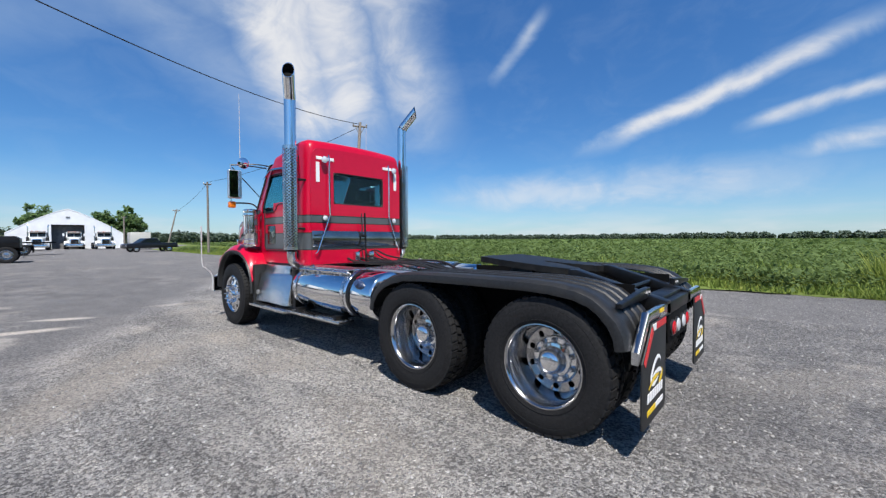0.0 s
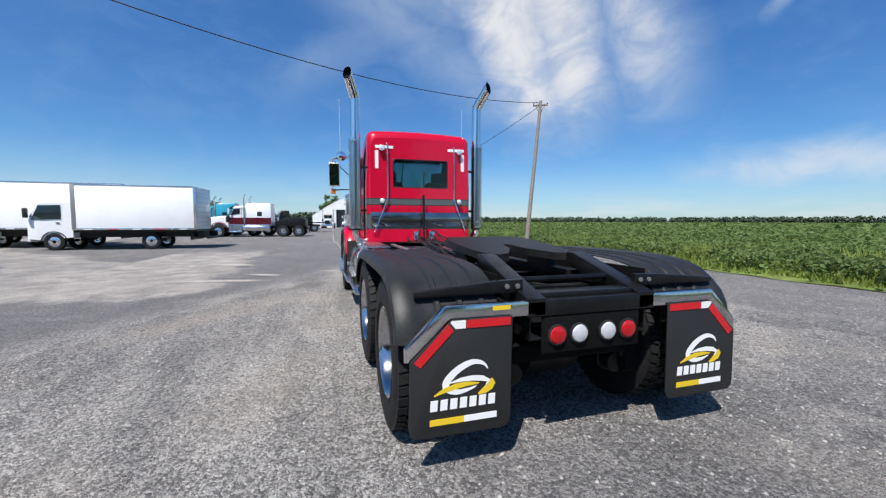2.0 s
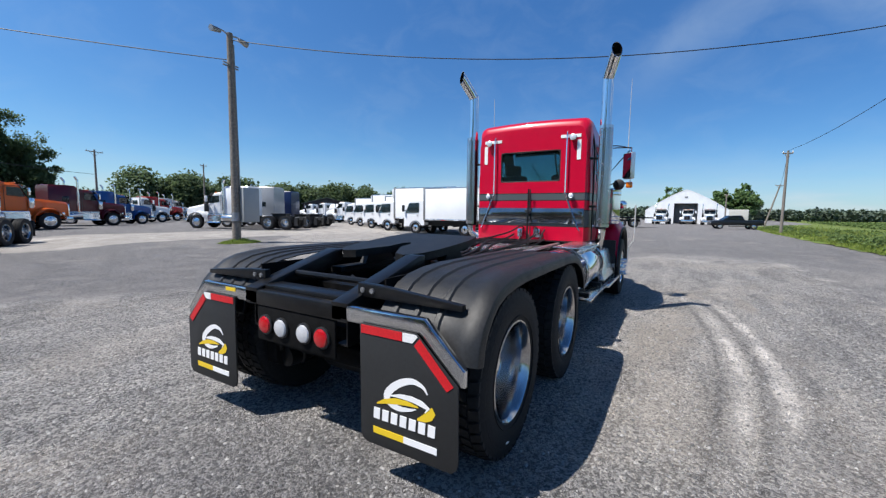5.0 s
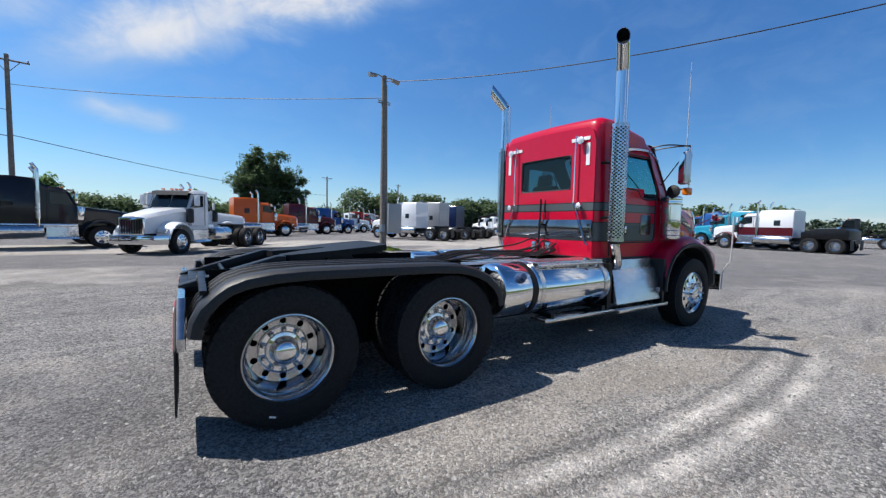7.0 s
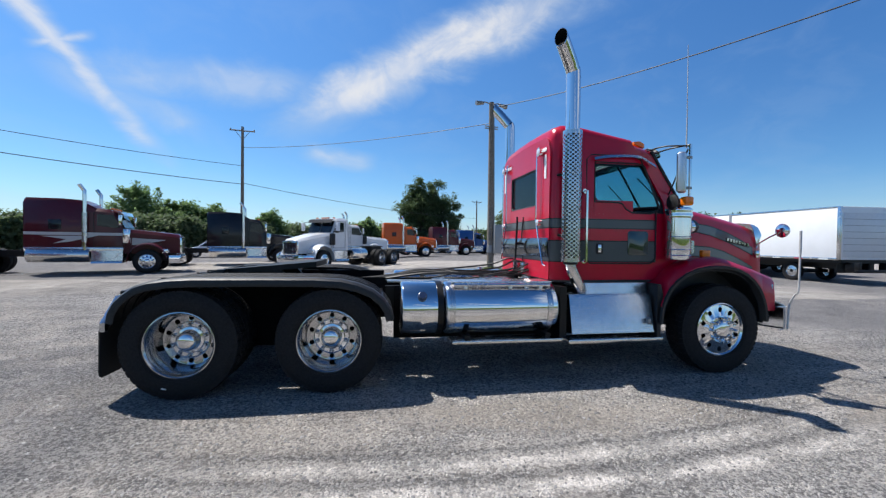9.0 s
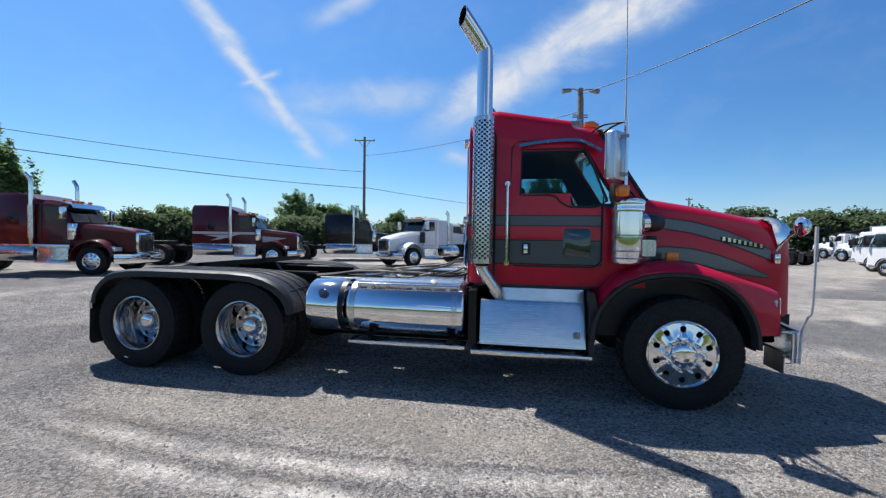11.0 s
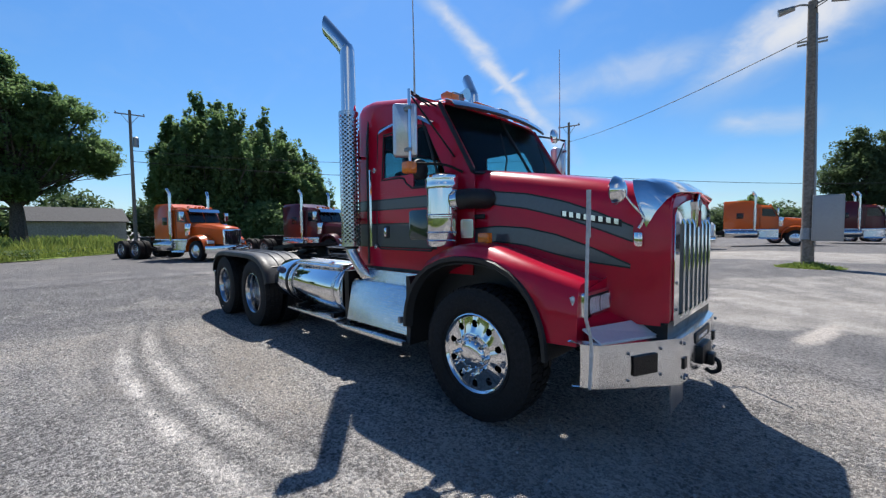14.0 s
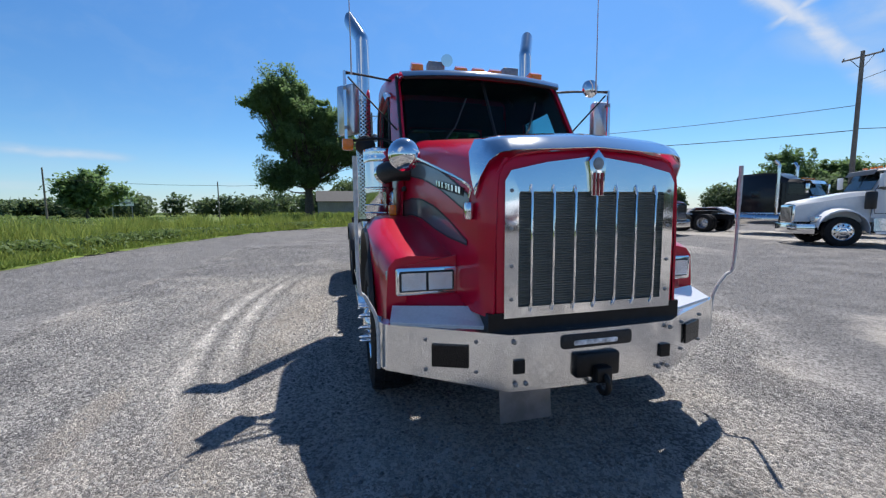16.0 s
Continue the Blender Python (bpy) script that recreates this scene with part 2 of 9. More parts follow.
def red_paint():
    """Red two-coat paint with two grey bands, each edged by a thin dark line, round the cab below the windows."""
    m = paint("red_truck_paint", (0.49, 0.002, 0.028), 0.02)
    t = m.node_tree
    N, L, M, RANGE, MIX, DOT, NOISE, SCALE = link_nodes(t)
    p = t.nodes["Principled BSDF"]
    base = p.inputs["Base Color"].links[0].from_socket
    vec = t.nodes.new("ShaderNodeTexCoord").outputs["Object"]
    z = DOT(vec, (0, 0, 1))
    x = DOT(vec, (1, 0, 0))
    cabside = RANGE(x, 5.135, 5.14, 1, 0)
    col = base
    for lo, hi in ((1.695, 1.79), (1.30, 1.535)):
        edge = M("MULTIPLY", M("MULTIPLY", RANGE(z, lo - 0.014, lo - 0.01), RANGE(z, hi + 0.01, hi + 0.014, 1, 0)), cabside)
        band = M("MULTIPLY", M("MULTIPLY", RANGE(z, lo, lo + 0.003), RANGE(z, hi - 0.003, hi, 1, 0)), cabside)
        col = MIX(edge, col, (0.02, 0.02, 0.022))
        col = MIX(band, col, (0.078, 0.088, 0.095))
    L(col, p.inputs["Base Color"])
    return m


RED = red_paint()
RED_PLAIN = paint("red_hood_paint", (0.49, 0.002, 0.028), 0.02)


# ---- mesh tools ----
def finish(bm, angle=38):
    bm.normal_update()
    for f in bm.faces:
        f.smooth = True
    for e in bm.edges:
        if len(e.link_faces) == 2 and e.calc_face_angle(0) > radians(angle):
            e.smooth = False


def part(name, bm, mat, parent=None, label="", angle=38):
    """Link a bmesh as one mesh object under a thing or a part."""
    finish(bm, angle)
    me = bpy.data.meshes.new(name)
    bm.to_mesh(me)
    bm.free()
    for m in (mat if isinstance(mat, (list, tuple)) else (mat,)):
        me.materials.append(m)
    ob = new(name, me)
    ob.parent = parent
    if label:
        ob["label"] = label
    return ob


def thing(name, label, category, group="", m=None):
    ob = new(name)
    ob.empty_display_size = 0.2
    if m is not None:
        ob.matrix_basis = m
    return tagged(ob, label, category, group)


def B():
    return bmesh.new()


def box(bm, x0, x1, y0, y1, z0, z1, bevel=0.0, seg=2):
    r = bmesh.ops.create_cube(bm, size=1.0)
    vs = r["verts"]
    for v in vs:
        v.co = Vector(((x0 + x1) / 2 + v.co.x * (x1 - x0), (y0 + y1) / 2 + v.co.y * (y1 - y0), (z0 + z1) / 2 + v.co.z * (z1 - z0)))
    if bevel:
        es = list({e for v in vs for e in v.link_edges})
        bmesh.ops.bevel(bm, geom=es, offset=bevel, segments=seg, affect="EDGES", profile=0.5)
    return bm


def sweep(bm, pts, r, n=10, caps=True, close=False):
    """A round tube along a polyline; r is one radius or one for each point."""
    pts = [Vector(p) for p in pts]
    rs = r if isinstance(r, (list, tuple)) else [r] * len(pts)
    rings, up = [], None
    for k, p in enumerate(pts):
        if close:
            d = (pts[(k + 1) % len(pts)] - pts[k - 1]).normalized()
        else:
            d = (pts[min(k + 1, len(pts) - 1)] - pts[max(k - 1, 0)]).normalized()
        if up is None:
            up = d.orthogonal().normalized()
        up = (up - d * up.dot(d)).normalized()
        side = d.cross(up)
        rings.append([bm.verts.new(p + (up * math.cos(a) + side * math.sin(a)) * rs[k]) for a in (2 * math.pi * j / n for j in range(n))])
    skin(bm, rings, True, close)
    if caps and not close:
        bm.faces.new(rings[0][::-1])
        bm.faces.new(rings[-1])
    return bm


def skin(bm, rings, around=True, close=False):
    n = len(rings[0])
    for k in range(len(rings) - (0 if close else 1)):
        a, b = rings[k], rings[(k + 1) % len(rings)]
        for j in range(n if around else n - 1):
            q = [a[j], a[(j + 1) % n], b[(j + 1) % n], b[j]]
            q = [v for i, v in enumerate(q) if v not in q[:i]]
            if len(q) > 2:
                try:
                    bm.faces.new(q)
                except ValueError:
                    pass


def loft(bm, rings, around=True, caps=False):
    vs = [[bm.verts.new(p) for p in ring] for ring in rings]
    skin(bm, vs, around)
    if caps:
        bm.faces.new(vs[0][::-1])
        bm.faces.new(vs[-1])
    return bm


def lathe(bm, profile, centre, axis="y", n=32, sign=1):
    """Turn a profile of (along, radius) round an axis through the centre."""
    c = Vector(centre)
    rings = []
    for a, r in profile:
        ring = []
        for j in range(n):
            t = 2 * math.pi * j / n
            u, v = r * math.cos(t), r * math.sin(t)
            o = {"x": (a * sign, u, v), "y": (u, a * sign, v), "z": (u, v, a * sign)}[axis]
            ring.append(bm.verts.new(c + Vector(o)))
        rings.append(ring)
    skin(bm, rings, True)
    for r, flip in ((rings[0], True), (rings[-1], False)):
        if profile[0 if flip else -1][1] > 1e-4:
            bm.faces.new(r[::-1] if flip else r)
    bmesh.ops.remove_doubles(bm, verts=[v for r in (rings[0], rings[-1]) for v in r], dist=1e-5)
    bmesh.ops.recalc_face_normals(bm, faces=bm.faces[:])
    return bm


def prism(bm, pts, axis, a, b, bevel=0.0):
    """Extrude a flat outline along an axis from a to b. The outline's two numbers are the other two axes in order."""
    def place(p, d):
        return {"x": (d, p[0], p[1]), "y": (p[0], d, p[1]), "z": (p[0], p[1], d)}[axis]
    lo = [bm.verts.new(place(p, a)) for p in pts]
    hi = [bm.verts.new(place(p, b)) for p in pts]
    fs = [bm.faces.new(lo), bm.faces.new(hi[::-1])]
    n = len(pts)
    for j in range(n):
        fs.append(bm.faces.new([lo[j], hi[j], hi[(j + 1) % n], lo[(j + 1) % n]]))
    bmesh.ops.recalc_face_normals(bm, faces=fs)
    if bevel:
        bmesh.ops.bevel(bm, geom=list({e for f in fs[:2] for e in f.edges}), offset=bevel, segments=2, affect="EDGES", profile=0.5)
    return bm


def thicken(bm, d):
    """Give an open skin a thickness."""
    bmesh.ops.recalc_face_normals(bm, faces=bm.faces[:])
    bmesh.ops.solidify(bm, geom=bm.faces[:], thickness=d)
    return bm


def rounded(w0, w1, h0, h1, r, n=4):
    """Outline of a rectangle with rounded corners."""
    out = []
    for cx, cy, a0 in ((w1 - r, h1 - r, 0), (w0 + r, h1 - r, 90), (w0 + r, h0 + r, 180), (w1 - r, h0 + r, 270)):
        for k in range(n + 1):
            a = radians(a0 + 90 * k / n)
            out.append((cx + r * math.cos(a), cy + r * math.sin(a)))
    return out


def lerp(x, table):
    """Piecewise-linear lookup in a short table of (x, y)."""
    if x <= table[0][0]:
        return table[0][1]
    for (a, u), (b, v) in zip(table, table[1:]):
        if x <= b:
            return u + (v - u) * (x - a) / (b - a)
    return table[-1][1]


def smooth_line(pts, n=6):
    """A Catmull-Rom line through points."""
    pts = [Vector(p) for p in pts]
    out = []
    for k in range(len(pts) - 1):
        p0, p1, p2, p3 = pts[max(k - 1, 0)], pts[k], pts[k + 1], pts[min(k + 2, len(pts) - 1)]
        for j in range(n):
            t = j / n
            out.append(0.5 * ((2 * p1) + (p2 - p0) * t + (2 * p0 - 5 * p1 + 4 * p2 - p3) * t * t + (3 * p1 - p0 - 3 * p2 + p3) * t ** 3))
    out.append(pts[-1])
    return out


# ---- ground ----
def ground_z(x, y):
    """The lot rises a little towards the road."""
    s = min(1, max(0, (y - 6.0) / 8.0))
    e = min(1, max(0, (x - 10.0) / 8.0))
    w = min(1, max(0, (x - 2.0) / 4.0))
    return 0.15 * s * s * (3 - 2 * s) * (1 - e * e * (3 - 2 * e)) * w * w * (3 - 2 * w)


def gravel_material():
    m = bpy.data.materials.new("gravel_lot")
    m.use_nodes = True
    t = m.node_tree
    N, L, M, RANGE, MIX, DOT, NOISE, SCALE = link_nodes(t)
    p = t.nodes["Principled BSDF"]
    vec = t.nodes.new("ShaderNodeTexCoord").outputs["Object"]
    x, y = DOT(vec, (1, 0, 0)), DOT(vec, (0, 1, 0))
    def chip(scale):
        v = t.nodes.new("ShaderNodeTexVoronoi")
        v.inputs["Scale"].default_value = scale
        L(vec, v.inputs["Vector"])
        c = t.nodes.new("ShaderNodeSeparateColor")
        L(v.outputs["Color"], c.inputs[0])
        return v.outputs["Distance"], c.outputs[0]
    (d1, c1), (d2, c2), (d3, c3) = chip(48), chip(105), chip(240)
    big, mid = NOISE(vec, 0.22, 5, 0.6, 0.5), NOISE(vec, 1.3, 6, 0.65, 0.3)
    grit = NOISE(vec, 30, 6, 0.8)
    speck = M("ADD", M("ADD", M("MULTIPLY", c1, 0.36), M("MULTIPLY", c2, 0.3)), M("ADD", M("MULTIPLY", c3, 0.1), M("MULTIPLY", RANGE(grit, 0.3, 0.7), 0.24)))
    tone = RANGE(speck, 0.34, 0.64)
    streak = NOISE(SCALE(vec, (0.3, 2.3, 1), (0, 0, 0.06)), 1.1, 7, 0.65, 0.5)
    stone = MIX(tone, (0.12, 0.119, 0.117), (0.46, 0.452, 0.44))
    stone = MIX(RANGE(M("ADD", M("MULTIPLY", streak, 0.55), M("MULTIPLY", NOISE(vec, 0.8, 8, 0.7), 0.45)), 0.44, 0.62, 0, 0.85), stone, MIX(tone, (0.075, 0.075, 0.077), (0.29, 0.288, 0.286)))
    dark = MIX(tone, (0.07, 0.071, 0.074), (0.128, 0.129, 0.133))
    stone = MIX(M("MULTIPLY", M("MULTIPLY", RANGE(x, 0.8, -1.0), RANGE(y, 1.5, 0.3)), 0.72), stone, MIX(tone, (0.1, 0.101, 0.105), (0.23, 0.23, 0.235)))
    # The far part of the lot is finer and darker, almost paved.
    far = M("MAXIMUM", RANGE(x, 10, 17), RANGE(M("ADD", M("MULTIPLY_ADD", x, 0.55, y), M("MULTIPLY", M("SUBTRACT", mid, 0.5), 1.6)), 5.2, 7.0))
    far = M("MAXIMUM", far, RANGE(x, -6, -10))
    far = M("MAXIMUM", far, M("MULTIPLY", RANGE(M("ADD", y, M("MULTIPLY", M("SUBTRACT", mid, 0.5), 0.9)), -4.75, -5.35), 0.9))
    far = M("MULTIPLY", far, M("MULTIPLY_ADD", big, 0.3, 0.76))
    col = MIX(far, stone, dark)
    # Pale stone dust trodden into the gravel on both sides of the truck.
    dusty = M("MULTIPLY", M("MULTIPLY", RANGE(y, 0.2, 1.3), RANGE(x, -1.2, 0.8, 0.25, 1.0)), RANGE(M("ADD", M("MULTIPLY_ADD", x, 0.55, y), M("MULTIPLY", M("SUBTRACT", mid, 0.5), 2.0)), 5.6, 3.6))
    dusty = M("MAXIMUM", dusty, M("MULTIPLY", M("MULTIPLY", RANGE(y, -1.0, -1.6), RANGE(M("ADD", y, M("MULTIPLY", M("SUBTRACT", mid, 0.5), 1.4)), -4.3, -3.2)), M("MULTIPLY", RANGE(x, -0.6, 1.4), 0.95)))
    dusty = M("MAXIMUM", dusty, M("MULTIPLY", RANGE(x, 7.4, 8.6), 0.55))
    dusty = M("MULTIPLY", M("MULTIPLY", dusty, RANGE(far, 0.1, 0.6, 1, 0)), RANGE(M("ADD", M("MULTIPLY", streak, 0.6), M("MULTIPLY", mid, 0.4)), 0.42, 0.55, 1.0, 0.12))
    col = MIX(dusty, col, MIX(tone, (0.2, 0.195, 0.187), (0.54, 0.527, 0.505)))
    # Dusty, sandy patches: broad soft ovals broken up by noise, and a few strays.
    sand = M("MULTIPLY", RANGE(M("ADD", M("MULTIPLY", big, 0.6), M("MULTIPLY", mid, 0.4)), 0.48, 0.64, 0, 0.7), RANGE(far, 0.2, 0.8, 1, 0.25))
    for cx, cy, rx, ry, turn, strong in SAND:
        ca, sa = math.cos(radians(turn)), math.sin(radians(turn))
        u = M("DIVIDE", M("ADD", M("MULTIPLY", M("SUBTRACT", x, cx), ca), M("MULTIPLY", M("SUBTRACT", y, cy), sa)), rx)
        w = M("DIVIDE", M("SUBTRACT", M("MULTIPLY", M("SUBTRACT", y, cy), ca), M("MULTIPLY", M("SUBTRACT", x, cx), sa)), ry)
        r = M("ADD", M("SQRT", M("ADD", M("MULTIPLY", u, u), M("MULTIPLY", w, w))), M("MULTIPLY", M("SUBTRACT", mid, 0.5), 1.5))
        sand = M("MAXIMUM", sand, M("MULTIPLY", RANGE(r, 0.3, 1.1, 1, 0), strong * 1.15))
    col = MIX(M("MINIMUM", sand, 0.92), col, MIX(tone, (0.27, 0.25, 0.225), (0.47, 0.442, 0.402)))
    # Two pairs of pale wheel tracks that swing past the truck, drawn as distances from arcs.
    tracks = None
    wob = M("ADD", M("MULTIPLY", M("SUBTRACT", mid, 0.5), 0.09), M("MULTIPLY", M("SUBTRACT", NOISE(vec, 7, 5, 0.7), 0.5), 0.09))
    for cx, cy, r, w, lo, hi in TRACKS:
        d = M("SQRT", M("ADD", M("POWER", M("SUBTRACT", x, cx), 2.0), M("POWER", M("SUBTRACT", y, cy), 2.0)))
        d = M("ABSOLUTE", M("ADD", M("SUBTRACT", d, r), wob))
        s = M("MULTIPLY", M("MULTIPLY", RANGE(d, 0.0, w, 1, 0), RANGE(x, lo, lo + 2.4)), RANGE(x, hi - 3.0, hi, 1, 0))
        tracks = s if tracks is None else M("MAXIMUM", tracks, s)
    tracks = M("MULTIPLY", tracks, RANGE(M("ADD", M("MULTIPLY", mid, 0.5), M("MULTIPLY", NOISE(vec, 4, 6, 0.7), 0.5)), 0.35, 0.61, 0.3, 0.95))
    col = MIX(tracks, col, MIX(tone, (0.37, 0.357, 0.338), (0.59, 0.57, 0.54)))
    rut = None
    for cx, cy, r, w in RUTS:
        d = M("SQRT", M("ADD", M("POWER", M("SUBTRACT", x, cx), 2.0), M("POWER", M("SUBTRACT", y, cy), 2.0)))
        s = RANGE(M("ABSOLUTE", M("ADD", M("SUBTRACT", d, r), wob)), 0.0, w, 1, 0)
        rut = s if rut is None else M("MAXIMUM", rut, s)
    rut = M("MULTIPLY", M("MULTIPLY", rut, RANGE(x, -0.5, 1.2)), M("MULTIPLY", RANGE(x, 7, 5, 0, 1), RANGE(mid, 0.3, 0.6, 0.3, 0.62)))
    col = MIX(rut, col, MIX(tone, (0.06, 0.06, 0.062), (0.22, 0.218, 0.216)))
    # Worn concrete drive along the lot, bending away between the parked trucks.
    wander = M("MULTIPLY", M("SUBTRACT", NOISE(vec, 0.16, 4, 0.6), 0.5), 3.0)
    edge = M("ADD", y, wander)
    apron = M("MULTIPLY", M("MULTIPLY", RANGE(edge, 6.2, 6.7), RANGE(edge, 10.6, 11.2, 1, 0)), RANGE(x, 0.0, -3.0))
    across = M("ADD", M("MULTIPLY", M("SUBTRACT", x, y), 0.7071), wander)
    apron2 = M("MULTIPLY", M("MULTIPLY", RANGE(across, -3.2, -2.6), RANGE(across, 3.4, 4.0, 1, 0)), RANGE(M("ADD", x, y), 13, 15))
    strip = M("MULTIPLY", M("MULTIPLY", RANGE(edge, 16.2, 16.8), RANGE(edge, 23, 24, 1, 0)), RANGE(x, -12, -8))
    apron = M("MULTIPLY", M("MAXIMUM", apron, apron2), 0.75)
    rough_edge = M("ADD", y, M("MULTIPLY", M("SUBTRACT", NOISE(vec, 0.7, 7, 0.65), 0.5), 3.2))
    patch = M("MULTIPLY", M("MULTIPLY", RANGE(rough_edge, 3.7, 4.4), RANGE(y, 7.6, 7.75, 1, 0)), M("MULTIPLY", RANGE(M("ADD", x, M("MULTIPLY", mid, 1.5)), 6.2, 7.0), RANGE(x, 19, 15, 0, 1)))
    apron = M("MAXIMUM", M("MAXIMUM", apron, patch), strip)
    apron = M("MULTIPLY", apron, RANGE(NOISE(vec, 0.5, 6, 0.7), 0.3, 0.45, 0.6, 1))
    col = MIX(M("MULTIPLY", apron, 0.6), col, MIX(M("MULTIPLY_ADD", tone, 0.4, M("MULTIPLY", RANGE(mid, 0.3, 0.7), 0.6)), (0.23, 0.22, 0.2), (0.43, 0.41, 0.375)))
    damp = RANGE(NOISE(SCALE(vec, (1, 2.4, 1)), 0.35, 5, 0.6), 0.56, 0.72, 0, 0.35)
    col = MIX(damp, col, (0.1, 0.1, 0.105))
    col = MIX(1.0, col, (1.48, 1.425, 1.39), "MULTIPLY")
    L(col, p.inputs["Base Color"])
    p.inputs["Roughness"].default_value, p.inputs["Specular IOR Level"].default_value = 0.92, 0.25
    h = M("ADD", M("ADD", M("MULTIPLY", M("MULTIPLY", d1, c1), -1.1), M("MULTIPLY", M("MULTIPLY", d2, c2), -1.0)), M("MULTIPLY", grit, 1.3))
    h = M("MULTIPLY", M("MULTIPLY", h, RANGE(far, 0.1, 0.7, 1.0, 0.3)), M("MULTIPLY", RANGE(tracks, 0.2, 1.0, 1.0, 0.5), RANGE(mid, 0.35, 0.65, 1.1, 0.6)))
    b = t.nodes.new("ShaderNodeBump")
    b.inputs["Strength"].default_value, b.inputs["Distance"].default_value = 1.0, 0.045
    L(h, b.inputs["Height"])
    b2 = t.nodes.new("ShaderNodeBump")
    b2.inputs["Strength"].default_value, b2.inputs["Distance"].default_value = 0.35, 0.05
    L(M("ADD", mid, M("SUBTRACT", M("MULTIPLY", tracks, 0.25), M("MULTIPLY", rut, 0.3))), b2.inputs["Height"])
    L(b.outputs[0], b2.inputs["Normal"])
    L(b2.outputs[0], p.inputs["Normal"])
    return m


def grass_material():
    return material("meadow_soil", (0.13, 0.17, 0.045), 0.95, grain=0.45, grain_scale=1.2, stain=0.7, stain_scale=0.25, stain_color=(0.075, 0.115, 0.028), bump=0.6, bump_scale=12, spec=0.15)


# centre x, centre y, radius, half-width and the stretch in x of each wheel track
TRACKS = [(3.0, 9.57, 12.5, 0.15, -0.6, 7.6), (2.9, 9.88, 12.5, 0.13, -1.0, 7.2)]
# dark ruts between the tracks
RUTS = [(2.95, 9.72, 12.5, 0.085), (2.9, 10.04, 12.5, 0.06)]
# sandy patches: centre, half-axes, turn in degrees and strength
SAND = [(4.1, 3.0, 2.2, 0.55, -38, 0.75), (4.9, 1.7, 0.9, 0.5, 10, 0.7), (3.1, 1.6, 0.8, 0.5, 0, 0.5), (0.9, 2.1, 1.3, 0.5, -20, 0.45), (-0.6, 3.0, 1.2, 0.6, 30, 0.35),
        (3.3, -1.95, 2.2, 0.45, -6, 0.85), (1.2, -2.1, 1.2, 0.4, 0, 0.5), (6.0, -3.07, 0.9, 0.16, 4, 0.9), (6.3, -2.3, 0.8, 0.2, 25, 0.8), (7.7, 3.9, 1.3, 0.2, 78, 0.8), (8.6, 3.1, 0.7, 0.18, 60, 0.8), (11.5, 4.4, 1.1, 0.3, 60, 0.8), (8.9, 1.0, 0.8, 0.25, 80, 0.6),
        (9.6, -1.2, 0.8, 0.3, 40, 0.4), (7.9, -3.4, 1.2, 0.4, -20, 0.4), (-1.6, -1.6, 1.3, 0.5, 50, 0.35)]
LOT_EDGE = [(-120, 3.5), (-60, 4.0), (-42, 3.6), (-31, 2.0), (-26, -1.8), (-23, -4.6), (-19, -7.0), (-11, -8.9), (-6, -9.6), (-2, -9.5), (4, -9.3), (18, -9.3), (44, -9.6), (70, -11), (120, -30), (400, -60)]


def lot_side(x):
    return lerp(x, LOT_EDGE)


def make_ground():
    bm = B()
    xs = sorted({*[-900, -500, -300, -200, -150, -120], *range(-100, -20, 5), *[k * 1.0 for k in range(-20, 40)], *range(40, 100, 5), 120, 150, 200, 300, 500, 900})
    ys = sorted({*[-900, -500, -300, -150, -80], *range(-60, -12, 6), *[k * 1.0 for k in range(-12, 30)], *range(30, 90, 6), 120, 180, 300, 500, 900})
    grid = [[bm.verts.new((x, y, ground_z(x, y) - (0.06 if y < lot_side(x) - 0.5 else 0.0))) for y in ys] for x in xs]
    for i in range(len(xs) - 1):
        for j in range(len(ys) - 1):
            f = bm.faces.new((grid[i][j], grid[i + 1][j], grid[i + 1][j + 1], grid[i][j + 1]))
    ob = part("ground", bm, gravel_material())
    tagged(ob, "grey gravel truck lot with dusty wheel tracks", "ground", kind="structure")
    # The meadow lies beside the lot as a slightly raised sheet with an uneven rim.
    bm = B()
    rng = random.Random(4)
    xs = [-900, -400, -200, -120] + list(range(-100, -30, 4)) + [k * 0.5 for k in range(-60, 100)] + list(range(50, 120, 4)) + [150, 250, 400, 900]
    rows = []
    for x in xs:
        e = lot_side(x) + (rng.uniform(-0.22, 0.22) if -40 < x < 60 else 0)
        rows.append([(x, e, 0.004 + ground_z(x, e)), (x, e - 0.25, 0.05 + ground_z(x, e)), (x, e - 1.0, 0.10 + rng.uniform(-0.03, 0.03)), (x, e - 2.5, 0.05 + rng.uniform(-0.04, 0.04)), (x, e - 8, 0.08), (x, -60, 0.1), (x, -140, 0.2), (x, -920, 0.4)])
    loft(bm, rows, around=False)
    bmesh.ops.recalc_face_normals(bm, faces=bm.faces[:])
    ob = part("meadow", bm, grass_material())
    tagged(ob, "rough green grass verge and field soil", "meadow", kind="structure")


make_ground()


